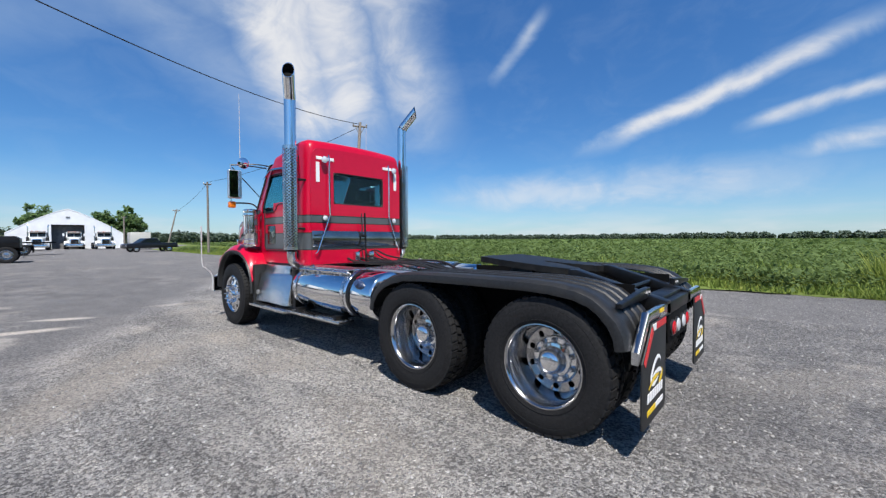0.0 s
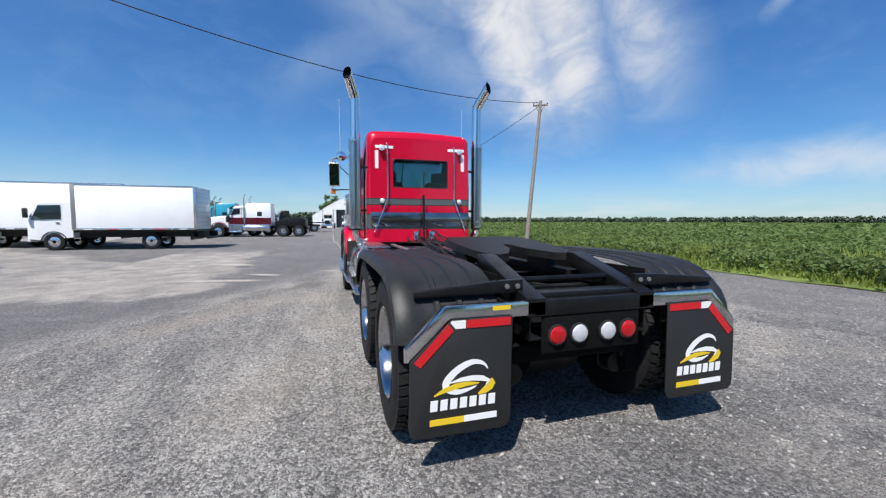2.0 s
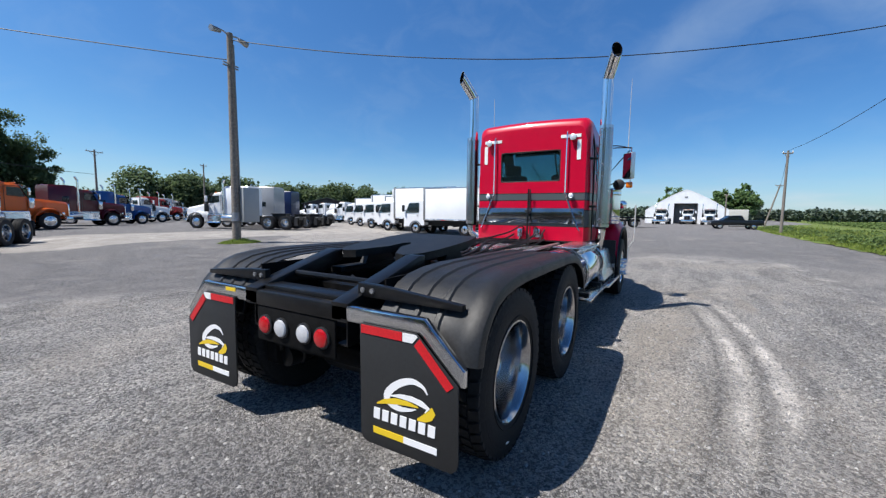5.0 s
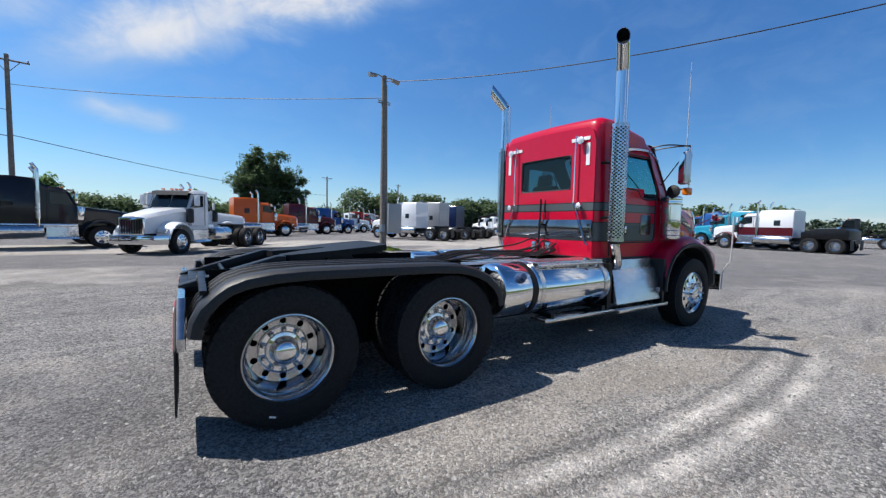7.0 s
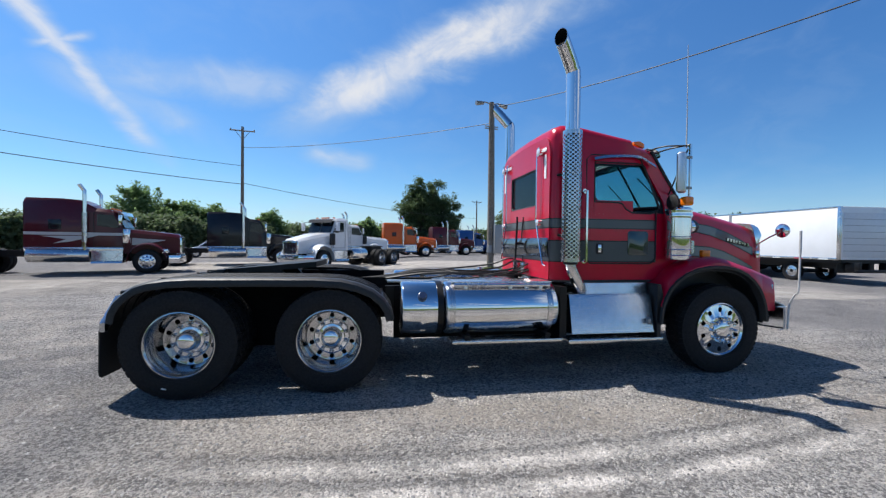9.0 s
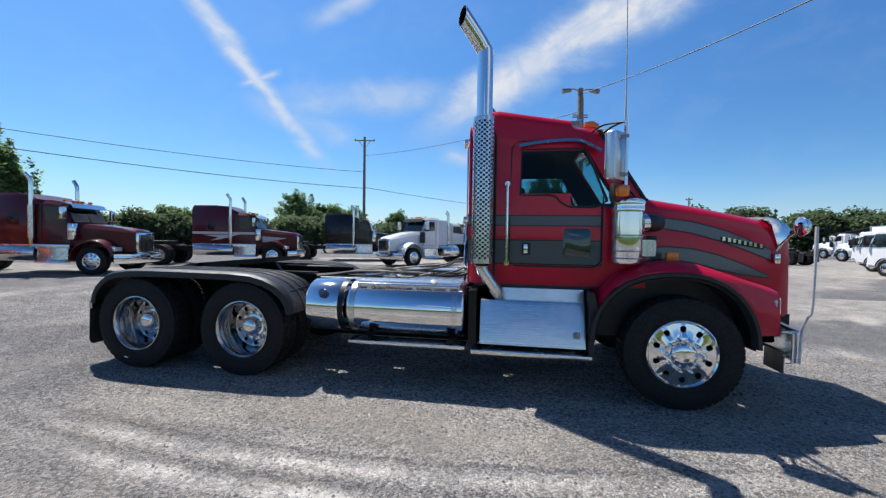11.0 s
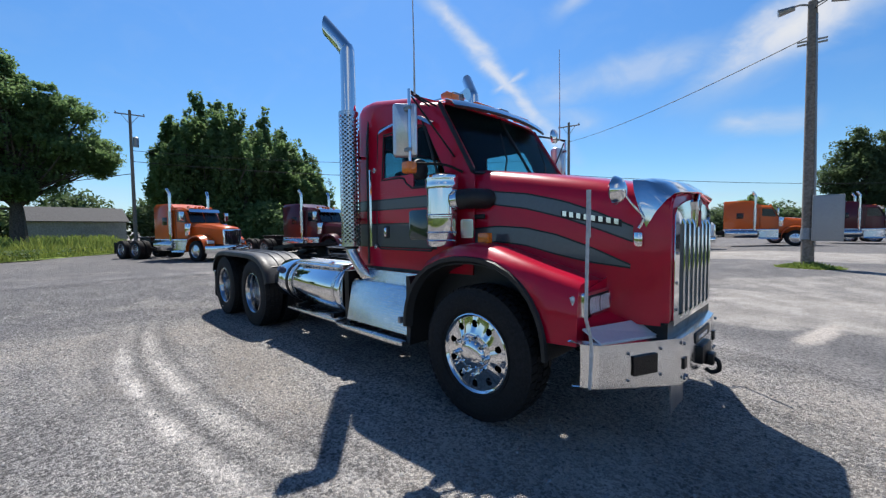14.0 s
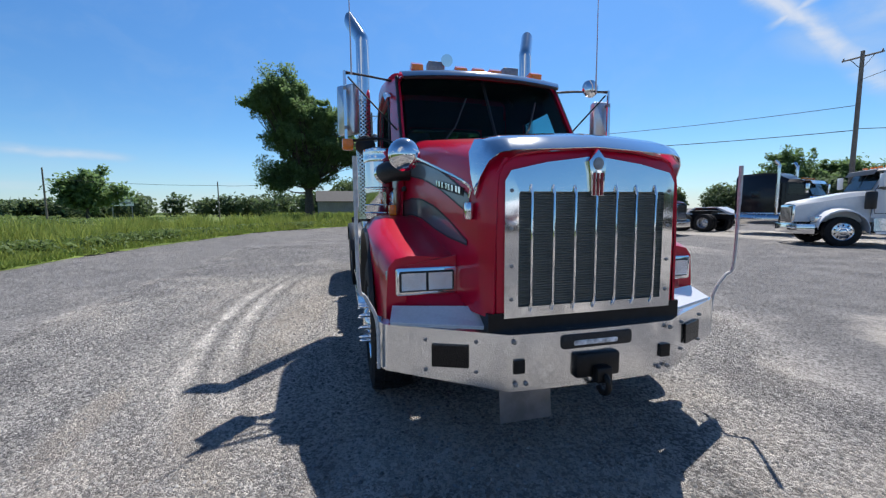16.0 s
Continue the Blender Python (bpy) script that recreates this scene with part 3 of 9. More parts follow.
def loose_gravel():
    """Loose stone chips strewn over the lot round the truck, each a small squashed pyramid."""
    rng = np.random.default_rng(5)
    n = 110000
    x, y = rng.uniform(-7, 13, n), rng.uniform(-8.4, 7, n)
    keep = 0.55 * x + y < 5.6 + rng.normal(0, 0.6, n)
    x, y = x[keep], y[keep]
    n = len(x)
    s = np.minimum(rng.gamma(1.9, 0.003, n) + 0.003, 0.016)
    a = rng.uniform(0, 6.283, n)
    e = np.stack([np.cos(a), np.sin(a), np.zeros(n)], 1)
    f = np.stack([-np.sin(a), np.cos(a), np.zeros(n)], 1)
    z = np.array([0.0, 0.0, 1.0])
    c = np.stack([x, y, s * 0.1], 1)
    s = s[:, None]
    v = np.stack([c + e * s * 1.2, c + f * s * 0.8, c - e * s, c - f * s * 0.95, c + e * s * 0.2 + z * s * 0.8], 1)
    faces = (np.arange(n)[:, None, None] * 5 + np.array([(0, 1, 4), (1, 2, 4), (2, 3, 4), (3, 0, 4)])[None]).reshape(-1)
    me = bpy.data.meshes.new("loose_gravel")
    me.vertices.add(5 * n)
    me.vertices.foreach_set("co", v.reshape(-1))
    me.loops.add(len(faces))
    me.loops.foreach_set("vertex_index", faces.astype(np.int32))
    me.polygons.add(len(faces) // 3)
    me.polygons.foreach_set("loop_start", np.arange(0, len(faces), 3, dtype=np.int32))
    me.polygons.foreach_set("loop_total", np.full(len(faces) // 3, 3, dtype=np.int32))
    me.update()
    m = bpy.data.materials.new("loose_stone")
    m.use_nodes = True
    t = m.node_tree
    N, L, M, RANGE, MIX, DOT, NOISE, SCALE = link_nodes(t)
    r = t.nodes.new("ShaderNodeNewGeometry").outputs["Random Per Island"]
    L(MIX(M("POWER", r, 1.6), (0.1, 0.099, 0.098), (0.36, 0.35, 0.335)), t.nodes["Principled BSDF"].inputs["Base Color"])
    t.nodes["Principled BSDF"].inputs["Roughness"].default_value = 0.9
    me.materials.append(m)
    tagged(new("loose_gravel", me), "loose grey stone chips on the lot", "gravel", kind="stuff")


loose_gravel()


# ---- the red tractor truck ----
TYRE_R = 0.52


def tyre_mesh(width=0.28, lugs=44, r=TYRE_R):
    """A heavy tyre round the y axis, centred, its tread cut into blocks."""
    bm = B()
    w = width / 2
    prof = [(-w * 0.72, 0.30), (-w * 0.9, 0.315), (-w * 0.99, 0.36), (-w, 0.41), (-w * 0.96, 0.46), (-w * 0.87, r - 0.022), (-w * 0.84, r - 0.016),
            (w * 0.84, r - 0.016), (w * 0.87, r - 0.022), (w * 0.96, 0.46), (w, 0.41), (w * 0.99, 0.36), (w * 0.9, 0.315), (w * 0.72, 0.30)]
    rings = []
    n = 56
    for a, rr in prof:
        rings.append([bm.verts.new((rr * math.cos(t), a, rr * math.sin(t))) for t in (2 * math.pi * j / n for j in range(n))])
    skin(bm, rings, True, True)
    # tread blocks in four staggered rows
    for row, (y0, y1) in enumerate(((-0.9, -0.5), (-0.44, -0.04), (0.04, 0.44), (0.5, 0.9))):
        for k in range(lugs):
            a0 = 2 * math.pi * (k + (0.5 if row % 2 else 0)) / lugs
            a1 = a0 + 2 * math.pi / lugs * 0.74
            sk = 0.025 * (1 if row % 2 else -1)
            vs = []
            for rr in (r - 0.03, r):
                for yy, sh in ((y0 * w, 0), (y1 * w, sk)):
                    for a in (a0 + sh, a1 + sh):
                        q = rr - (0.012 if rr == r and abs(yy) > 0.8 * w else 0)
                        vs.append(bm.verts.new((q * math.cos(a), yy, q * math.sin(a))))
            for q in ((4, 5, 7, 6), (0, 1, 5, 4), (2, 6, 7, 3), (0, 4, 6, 2), (1, 3, 7, 5)):
                bm.faces.new([vs[i] for i in q])
    # raised rings and bars on the side wall
    for s in (-1, 1):
        for rr in (0.445, 0.34):
            sweep(bm, [((rr) * math.cos(t), s * (w * 0.985 - (0.004 if rr > 0.4 else 0.002)), rr * math.sin(t)) for t in (2 * math.pi * j / 40 for j in range(40))], 0.004, 4, close=True)
    bmesh.ops.recalc_face_normals(bm, faces=bm.faces[:])
    return bm


def disc_with_holes(bm, y, r_in, r_hole, r_ring, r_out, n_holes, y_out, y_in, thick=0.012):
    """A dished wheel disc round y with hand holes: sectors of quads about each hole, which stays open."""
    per = 12
    n = n_holes * per
    rings = []
    for j in range(n):
        a = 2 * math.pi * j / n
        k = j % per
        rings.append(a)
    def ring(rr, yy):
        return [bm.verts.new((rr * math.cos(a), yy, rr * math.sin(a))) for a in rings]
    def hole_edge(sign):
        out = []
        for j, a in enumerate(rings):
            k = (j % per) - per / 2
            x = k / (per / 2) * (math.pi / n_holes) * r_ring
            h = math.sqrt(max(0.0, r_hole ** 2 - x ** 2))
            rr = r_ring + sign * max(h, 0.0)
            out.append(bm.verts.new((rr * math.cos(a), y, rr * math.sin(a))))
        return out
    a, b, c, d = ring(r_in, y_in), hole_edge(-1), hole_edge(1), ring(r_out, y_out)
    for p, q in ((a, b), (c, d)):
        for j in range(n):
            bm.faces.new((p[j], p[(j + 1) % n], q[(j + 1) % n], q[j]))
    for j in range(n):
        k, k2 = (j % per) - per / 2, ((j + 1) % per) - per / 2
        xa, xb = abs(k / (per / 2) * (math.pi / n_holes) * r_ring), abs((-per / 2 if (j + 1) % per == 0 else k2) / (per / 2) * (math.pi / n_holes) * r_ring)
        if xa >= r_hole * 0.98 or xb >= r_hole * 0.98:
            try:
                bm.faces.new((b[j], b[(j + 1) % n], c[(j + 1) % n], c[j]))
            except ValueError:
                pass
    bmesh.ops.remove_doubles(bm, verts=b + c, dist=1e-4)


def wheel_dished():
    """Outer drive wheel: deep polished dish, recessed disc with hand holes. The outside is +y; y = 0 is the tyre's middle."""
    bm = B()
    lathe_open(bm, [(0.118, 0.318), (0.128, 0.312), (0.13, 0.302), (0.122, 0.294), (0.105, 0.285), (0.06, 0.272), (-0.03, 0.266), (-0.09, 0.262), (-0.117, 0.252)], 48)
    disc_with_holes(bm, -0.125, 0.13, 0.025, 0.212, 0.253, 10, -0.117, -0.115)
    lathe_open(bm, [(-0.115, 0.131), (-0.085, 0.125)], 40)
    bmesh.ops.recalc_face_normals(bm, faces=bm.faces[:])
    return bm


def lathe_open(bm, profile, n=40):
    rings = []
    for a, r in profile:
        rings.append([bm.verts.new((r * math.cos(t), a, r * math.sin(t))) for t in (2 * math.pi * j / n for j in range(n))])
    skin(bm, rings, True)


def wheel_front():
    """Steer wheel: the disc stands near the outside, bright, with ten hand holes."""
    bm = B()
    lathe_open(bm, [(0.118, 0.318), (0.13, 0.312), (0.134, 0.302), (0.126, 0.294), (0.115, 0.286)], 48)
    disc_with_holes(bm, 0.12, 0.165, 0.03, 0.232, 0.287, 10, 0.114, 0.138)
    lathe_open(bm, [(0.138, 0.166), (0.143, 0.15), (0.143, 0.1)], 40)
    bmesh.ops.recalc_face_normals(bm, faces=bm.faces[:])
    return bm


def hub_drive():
    bm = B()
    lathe_open(bm, [(-0.118, 0.183), (-0.1, 0.181), (-0.096, 0.174), (-0.104, 0.168), (-0.104, 0.135), (-0.088, 0.128), (-0.083, 0.105), (-0.05, 0.098), (-0.012, 0.094), (0.01, 0.08), (0.022, 0.055), (0.027, 0.02), (0.0275, 0.0005)], 32)
    bmesh.ops.recalc_face_normals(bm, faces=bm.faces[:])
    return bm


def hub_front():
    bm = B()
    lathe_open(bm, [(0.14, 0.118), (0.15, 0.116), (0.172, 0.1), (0.178, 0.085), (0.185, 0.06), (0.187, 0.0005)], 32)
    bmesh.ops.recalc_face_normals(bm, faces=bm.faces[:])
    return bm


def nut_mesh(r=0.018, h=0.05):
    bm = B()
    lathe_open(bm, [(0, r * 1.25), (0.008, r * 1.2), (0.01, r), (h * 0.75, r * 0.9), (h, r * 0.5), (h + 0.002, 0.0005)], 8)
    bmesh.ops.recalc_face_normals(bm, faces=bm.faces[:])
    return bm


def tyre_mark():
    bm = B()
    box(bm, -0.022, 0.022, -0.002, 0.0025, -0.006, 0.006)
    return bm


def dark_drum(bm=None):
    bm = B()
    lathe_open(bm, [(-0.24, 0.25), (-0.24, 0.255), (-0.18, 0.255), (-0.18, 0.0005)], 32)
    bmesh.ops.recalc_face_normals(bm, faces=bm.faces[:])
    return bm


PROTO = {}


def proto(key, make, mat):
    if key not in PROTO:
        ob = part("pattern", make(), mat)
        PROTO[key] = ob.data
        bpy.data.objects.remove(ob)
    return PROTO[key]


def put(name, data, parent, m=None, label=""):
    o = new(name, data)
    o.parent = parent
    if m is not None:
        o.matrix_basis = m
    if label:
        o["label"] = label
    return o


def wheel(parent, x, side, kind, detail=True):
    """One wheel end: kind 'drive' has two tyres, 'steer' one. side +1 is the truck's left."""
    z = TYRE_R - 0.004
    turn = pose(0, 0, 0) if side > 0 else pose(0, 0, 0, 0, 0, 180)
    if kind == "drive":
        w = put("drive_wheel", proto("dish", wheel_dished, WHEEL_ALLOY), parent, pose(x, side * 1.08, z) @ turn, "polished dished alloy wheel")
        put("outer_tyre", proto("tyre", tyre_mesh, RUBBER), w, pose(0, 0, 0, 0, 7, 0))
        put("inner_tyre", proto("tyre", tyre_mesh, RUBBER), w, pose(0, -0.335, 0, 0, 3, 0))
        if detail and side < 0 and x < 0.5:
            mark = pose(0.12, 0.1395, -0.395, 0, -16, 0)
            put("tyre_mark", proto("mark", tyre_mark, TAPE_WHITE), w, mark)
        put("hub_cap", proto("hub_d", hub_drive, CHROME), w, pose(0, 0, 0), "domed chrome hub cap")
        put("brake_drum", proto("drum", dark_drum, DEAD_BLACK), w)
        if detail:
            for k in range(10):
                a = 2 * math.pi * (k + 0.5) / 10
                put("wheel_nut", proto("nut_d", lambda: nut_mesh(0.019, 0.04), WHEEL_ALLOY), w, pose(0.151 * math.cos(a), -0.104, 0.151 * math.sin(a)))
    else:
        w = put("steer_wheel", proto("front", wheel_front, CHROME), parent, pose(x, side * 1.04, z) @ turn, "polished alloy steer wheel with round hand holes")
        put("outer_tyre", proto("tyre_f", lambda: tyre_mesh(0.3, 52, 0.525), RUBBER), w)
        put("hub_cap", proto("hub_f", hub_front, CHROME), w)
        put("brake_drum", proto("drum", dark_drum, DEAD_BLACK), w, pose(0, 0.14, 0))
        if detail:
            for k in range(10):
                a = 2 * math.pi * k / 10
                put("wheel_nut", proto("nut", lambda: nut_mesh(0.017, 0.08), CHROME), w, pose(0.143 * math.cos(a), 0.14, 0.143 * math.sin(a)))
    return w


ROOF = [(3.80, 2.78), (3.815, 2.845), (3.85, 2.885), (3.93, 2.915), (4.1, 2.92), (4.5, 2.85), (5.0, 2.765), (5.12, 2.72), (5.18, 2.645)]
CAB_Y = 0.905


def cab_ring(x, lean=False):
    """Half ring of the cab from the sill up to the middle of the roof."""
    top = lerp(x, ROOF)
    w = CAB_Y - lerp(x, [(3.80, 0.06), (3.84, 0.02), (3.92, 0.0), (5.0, 0.0), (5.2, 0.02)])
    pts = [(w, 1.08), (w, 1.2), (w, 1.6), (w, 1.88), (w - 0.003, 2.02), (w - 0.022, 2.46)]
    r = 0.115
    wt = w - 0.025
    for k in range(6):
        a = radians(90 * k / 5)
        pts.append((wt - r + r * math.cos(a), top - r - 0.012 + r * math.sin(a)))
    pts.append((wt * 0.45, top + 0.005))
    pts.append((0.0, top + 0.012))
    return pts


def shift(x, z):
    """The front pillar leans back above the cowl."""
    return x - max(0, z - 1.98) * 0.56


CAB_X = [3.80, 3.815, 3.85, 3.93, 4.1, 4.33, 4.66, 4.82]


def build_cab(truck):
    bm = B()
    stations = [[(x, y, z) for y, z in cab_ring(x)] for x in CAB_X]
    # two leaning stations carry the front window line and the pillar
    for x0 in (5.24, 5.50):
        ring = []
        for y, z in cab_ring(5.05 if x0 < 5.4 else 5.14):
            ring.append((shift(x0, z), y - (0.05 if x0 > 5.4 else 0.0) * min(1, max(0, (z - 1.0) / 1.0)), z))
        stations.append(ring)
    for side in (1, -1):
        vs = [[bm.verts.new((x, y * side, z)) for x, y, z in ring] for ring in stations]
        for i in range(len(vs) - 1):
            for j in range(len(vs[0]) - 1):
                # door glass
                if 5 <= i <= 7 and j == 4:
                    continue
                if i == 7 and j == 3:
                    continue
                bm.faces.new((vs[i][j], vs[i + 1][j], vs[i + 1][j + 1], vs[i][j + 1]))
    bmesh.ops.remove_doubles(bm, verts=bm.verts[:], dist=1e-4)
    # rear wall round its window
    w = CAB_Y - 0.06
    ywin, z0, z1 = 0.475, 1.975, 2.445
    ys = [-w, -ywin, ywin, w]
    zs = [1.08, z0, z1, 2.56]
    g = [[bm.verts.new((3.80, y, z)) for z in zs] for y in ys]
    for i in range(3):
        for j in range(3):
            if (i, j) != (1, 1):
                bm.faces.new((g[i][j], g[i][j + 1], g[i + 1][j + 1], g[i + 1][j]))
    rim = [(y, z) for y, z in cab_ring(3.80) if z >= 2.5]
    outline = [(-y, z) for y, z in rim] + [(y, z) for y, z in rim[::-1][1:]]
    outline = [(-w, 2.56)] + [p for p in outline if p[1] > 2.561] + [(w, 2.56)]
    bm.faces.new([bm.verts.new((3.80, y, z)) for y, z in outline])
    thicken(bm, 0.02)
    part("cab_shell", bm, RED, truck, "glossy red cab with two grey bands")
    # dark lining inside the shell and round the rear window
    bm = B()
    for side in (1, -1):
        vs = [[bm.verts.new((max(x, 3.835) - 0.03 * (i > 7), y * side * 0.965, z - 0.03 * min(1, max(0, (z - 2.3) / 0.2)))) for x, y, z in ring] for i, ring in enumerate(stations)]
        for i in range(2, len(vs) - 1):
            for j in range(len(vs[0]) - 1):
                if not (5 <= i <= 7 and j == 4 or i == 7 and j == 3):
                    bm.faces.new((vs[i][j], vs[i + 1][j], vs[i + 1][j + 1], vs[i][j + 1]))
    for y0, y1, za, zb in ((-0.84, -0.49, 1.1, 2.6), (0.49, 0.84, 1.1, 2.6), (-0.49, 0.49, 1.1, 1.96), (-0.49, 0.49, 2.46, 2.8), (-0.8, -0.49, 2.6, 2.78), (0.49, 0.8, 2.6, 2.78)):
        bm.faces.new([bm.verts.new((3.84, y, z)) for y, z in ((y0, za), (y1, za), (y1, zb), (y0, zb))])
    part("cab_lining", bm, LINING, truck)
    # floor and fire wall
    bm = B()
    box(bm, 3.85, 5.42, -0.86, 0.86, 1.05, 1.10)
    box(bm, 5.36, 5.42, -0.82, 0.82, 1.10, 1.95)
    part("cab_floor", bm, INTERIOR, truck)
    # windscreen in two panes
    for side in (1, -1):
        bm = B()
        a, b = [], []
        for z in (1.985, 2.64):
            for y in (0.012, 0.4, 0.79):
                bow = 0.05 * (1 - (y / 0.8) ** 2)
                a.append(bm.verts.new((shift(5.49, z) + bow, side * y * (1 - 0.02 * (z > 2.2)), z)))
        for k in range(2):
            bm.faces.new((a[k], a[k + 1], a[k + 4], a[k + 3]))
        thicken(bm, 0.008)
        part("windscreen_pane", bm, GLASS_DARK, truck, "dark tinted windscreen pane")
    bm = B()
    sweep(bm, [(5.548, 0, 1.97), (shift(5.548, 2.64), 0, 2.64)], 0.014, 6)
    for side in (1, -1):
        sweep(bm, smooth_line([(5.495, side * 0.86, 1.96), (5.54, side * 0.45, 1.965), (5.555, 0, 1.97)], 4), 0.016, 6)
        sweep(bm, [(5.48, side * 0.845, 1.97), (shift(5.48, 2.65), side * 0.82, 2.65)], 0.02, 8)
    part("windscreen_seal", bm, BLACK_PLASTIC, truck)
    # door, with its outline groove, glass and fittings
    for side in (1, -1):
        y = side * (CAB_Y + 0.004)
        bm = B()
        path = [(4.225, 2.5), (4.215, 1.34), (4.27, 1.275), (5.06, 1.275), (5.12, 1.34), (5.12, 1.9), (5.16, 1.96), (4.93, 2.52), (4.86, 2.56), (4.28, 2.56)]
        sweep(bm, [(x, side * (CAB_Y + 0.003 - max(0, z - 2.0) * 0.055), z) for x, z in path], 0.009, 6, close=True)
        door = part("door_seal", bm, BLACK_PLASTIC, truck)
        bm = B()
        gp = [(4.32, 2.0), (4.62, 2.0), (4.68, 1.985), (4.72, 1.93), (4.80, 1.885), (5.06, 1.88), (5.16, 1.94), (4.975, 2.45), (4.9, 2.475), (4.33, 2.475)]
        vs = [bm.verts.new((x, side * (CAB_Y - 0.012 - max(0, z - 2.0) * 0.05), z)) for x, z in gp]
        bm.faces.new(vs)
        thicken(bm, 0.006)
        part("door_glass", bm, GLASS_DARK, truck, "dark tinted side window")
        bm = B()
        sweep(bm, [(x, side * (CAB_Y - 0.002 - max(0, z - 2.0) * 0.052), z) for x, z in gp], 0.012, 6, close=True)
        part("window_seal", bm, BLACK_PLASTIC, truck)
        # red sill that steps down at the front of the side window
        bm = B()
        prism(bm, [(4.31, 1.86), (4.31, 1.995), (4.62, 1.995), (4.68, 1.98), (4.72, 1.925), (4.8, 1.88), (4.83, 1.86)], "y", side * (CAB_Y - 0.006), side * (CAB_Y + 0.002))
        part("door_skin", bm, RED, truck)
        # low window in the door
        bm = B()
        prism(bm, rounded(4.755, 5.025, 1.375, 1.665, 0.035), "y", side * (CAB_Y - 0.002), side * (CAB_Y + 0.006), 0.003)
        pw = part("low_door_window", bm, material("porthole_glass", (0.015, 0.035, 0.03), 0.06, coat=1.0), truck, "small dark green window low in the door")
        bm = B()
        prism(bm, rounded(4.345, 4.435, 1.385, 1.515, 0.02), "y", side * (CAB_Y - 0.002), side * (CAB_Y + 0.008), 0.003)
        dh = part("door_handle", bm, BLACK_PLASTIC, truck)
        bm = B()
        box(bm, 4.362, 4.405, side * CAB_Y + min(0, side * 0.026), side * CAB_Y + max(0, side * 0.026), 1.405, 1.50, 0.008)
        part("handle_pull", bm, CHROME, dh)
        bm = B()
        sweep(bm, [(4.19, side * CAB_Y, 2.12), (4.19, side * (CAB_Y + 0.06), 2.12), (4.19, side * (CAB_Y + 0.06), 1.3), (4.19, side * CAB_Y, 1.3)], 0.016, 8)
        for z in (2.12, 1.3):
            lathe(bm, [(0, 0.03), (0.012, 0.028)], (4.19, side * CAB_Y, z), "y", 10, side)
        part("grab_rail", bm, CHROME, truck, "upright chrome grab rail")
        # bright rain guard over the door glass
        bm = B()
        pts = smooth_line([(4.30, 2.50, 0), (4.5, 2.535, 0), (4.8, 2.55, 0), (4.93, 2.53, 0), (5.1, 2.44, 0)], 4)
        rings = [[(p.x, side * (CAB_Y - 0.03), p.y + 0.03), (p.x, side * (CAB_Y + 0.012), p.y + 0.022), (p.x, side * (CAB_Y + 0.028), p.y - 0.012)] for p in pts]
        loft(bm, rings, around=False)
        thicken(bm, 0.004)
        part("rain_guard", bm, ALUMINIUM, truck)
        # cab drip rail
        bm = B()
        sweep(bm, smooth_line([(4.06, side * (CAB_Y + 0.002), 1.1), (4.06, side * (CAB_Y + 0.002), 2.3), (4.05, side * (CAB_Y - 0.03), 2.66), (3.98, side * 0.8, 2.83)], 5), 0.014, 6)
        part("cab_seam", bm, BLACK_PLASTIC, truck)
    # rear window
    bm = B()
    prism(bm, rounded(-0.465, 0.465, 1.985, 2.435, 0.06), "x", 3.80, 3.806)
    part("rear_window", bm, GLASS_REAR, truck, "dark tinted rear window of the cab")
    bm = B()
    sweep(bm, [(3.796, y, z) for y, z in rounded(-0.475, 0.475, 1.975, 2.445, 0.065, 5)], 0.017, 8, close=True)
    part("rear_window_seal", bm, BLACK_PLASTIC, truck)
    # seats, dash and wheel
    for side in (1, -1):
        bm = B()
        box(bm, 4.3, 4.78, side * 0.45 - 0.25, side * 0.45 + 0.25, 1.25, 1.55, 0.05)
        box(bm, 4.22, 4.38, side * 0.45 - 0.24, side * 0.45 + 0.24, 1.5, 2.12, 0.05)
        box(bm, 4.24, 4.34, side * 0.45 - 0.13, side * 0.45 + 0.13, 2.1, 2.3, 0.04)
        part("cab_seat", bm, INTERIOR, truck)
    bm = B()
    box(bm, 5.02, 5.4, -0.82, 0.82, 1.5, 1.93, 0.06)
    part("dashboard", bm, INTERIOR, truck)
    bm = B()
    sweep(bm, [(4.9 + 0.09 * math.sin(a), 0.45 + 0.21 * math.cos(a), 1.86 + 0.19 * math.sin(a)) for a in (2 * math.pi * k / 20 for k in range(20))], 0.016, 6, close=True)
    sweep(bm, [(4.9, 0.45, 1.86), (5.15, 0.45, 1.7)], 0.025, 6)
    part("steering_wheel", bm, BLACK_PLASTIC, truck)
    build_cab_rear(truck)
    build_roof(truck)


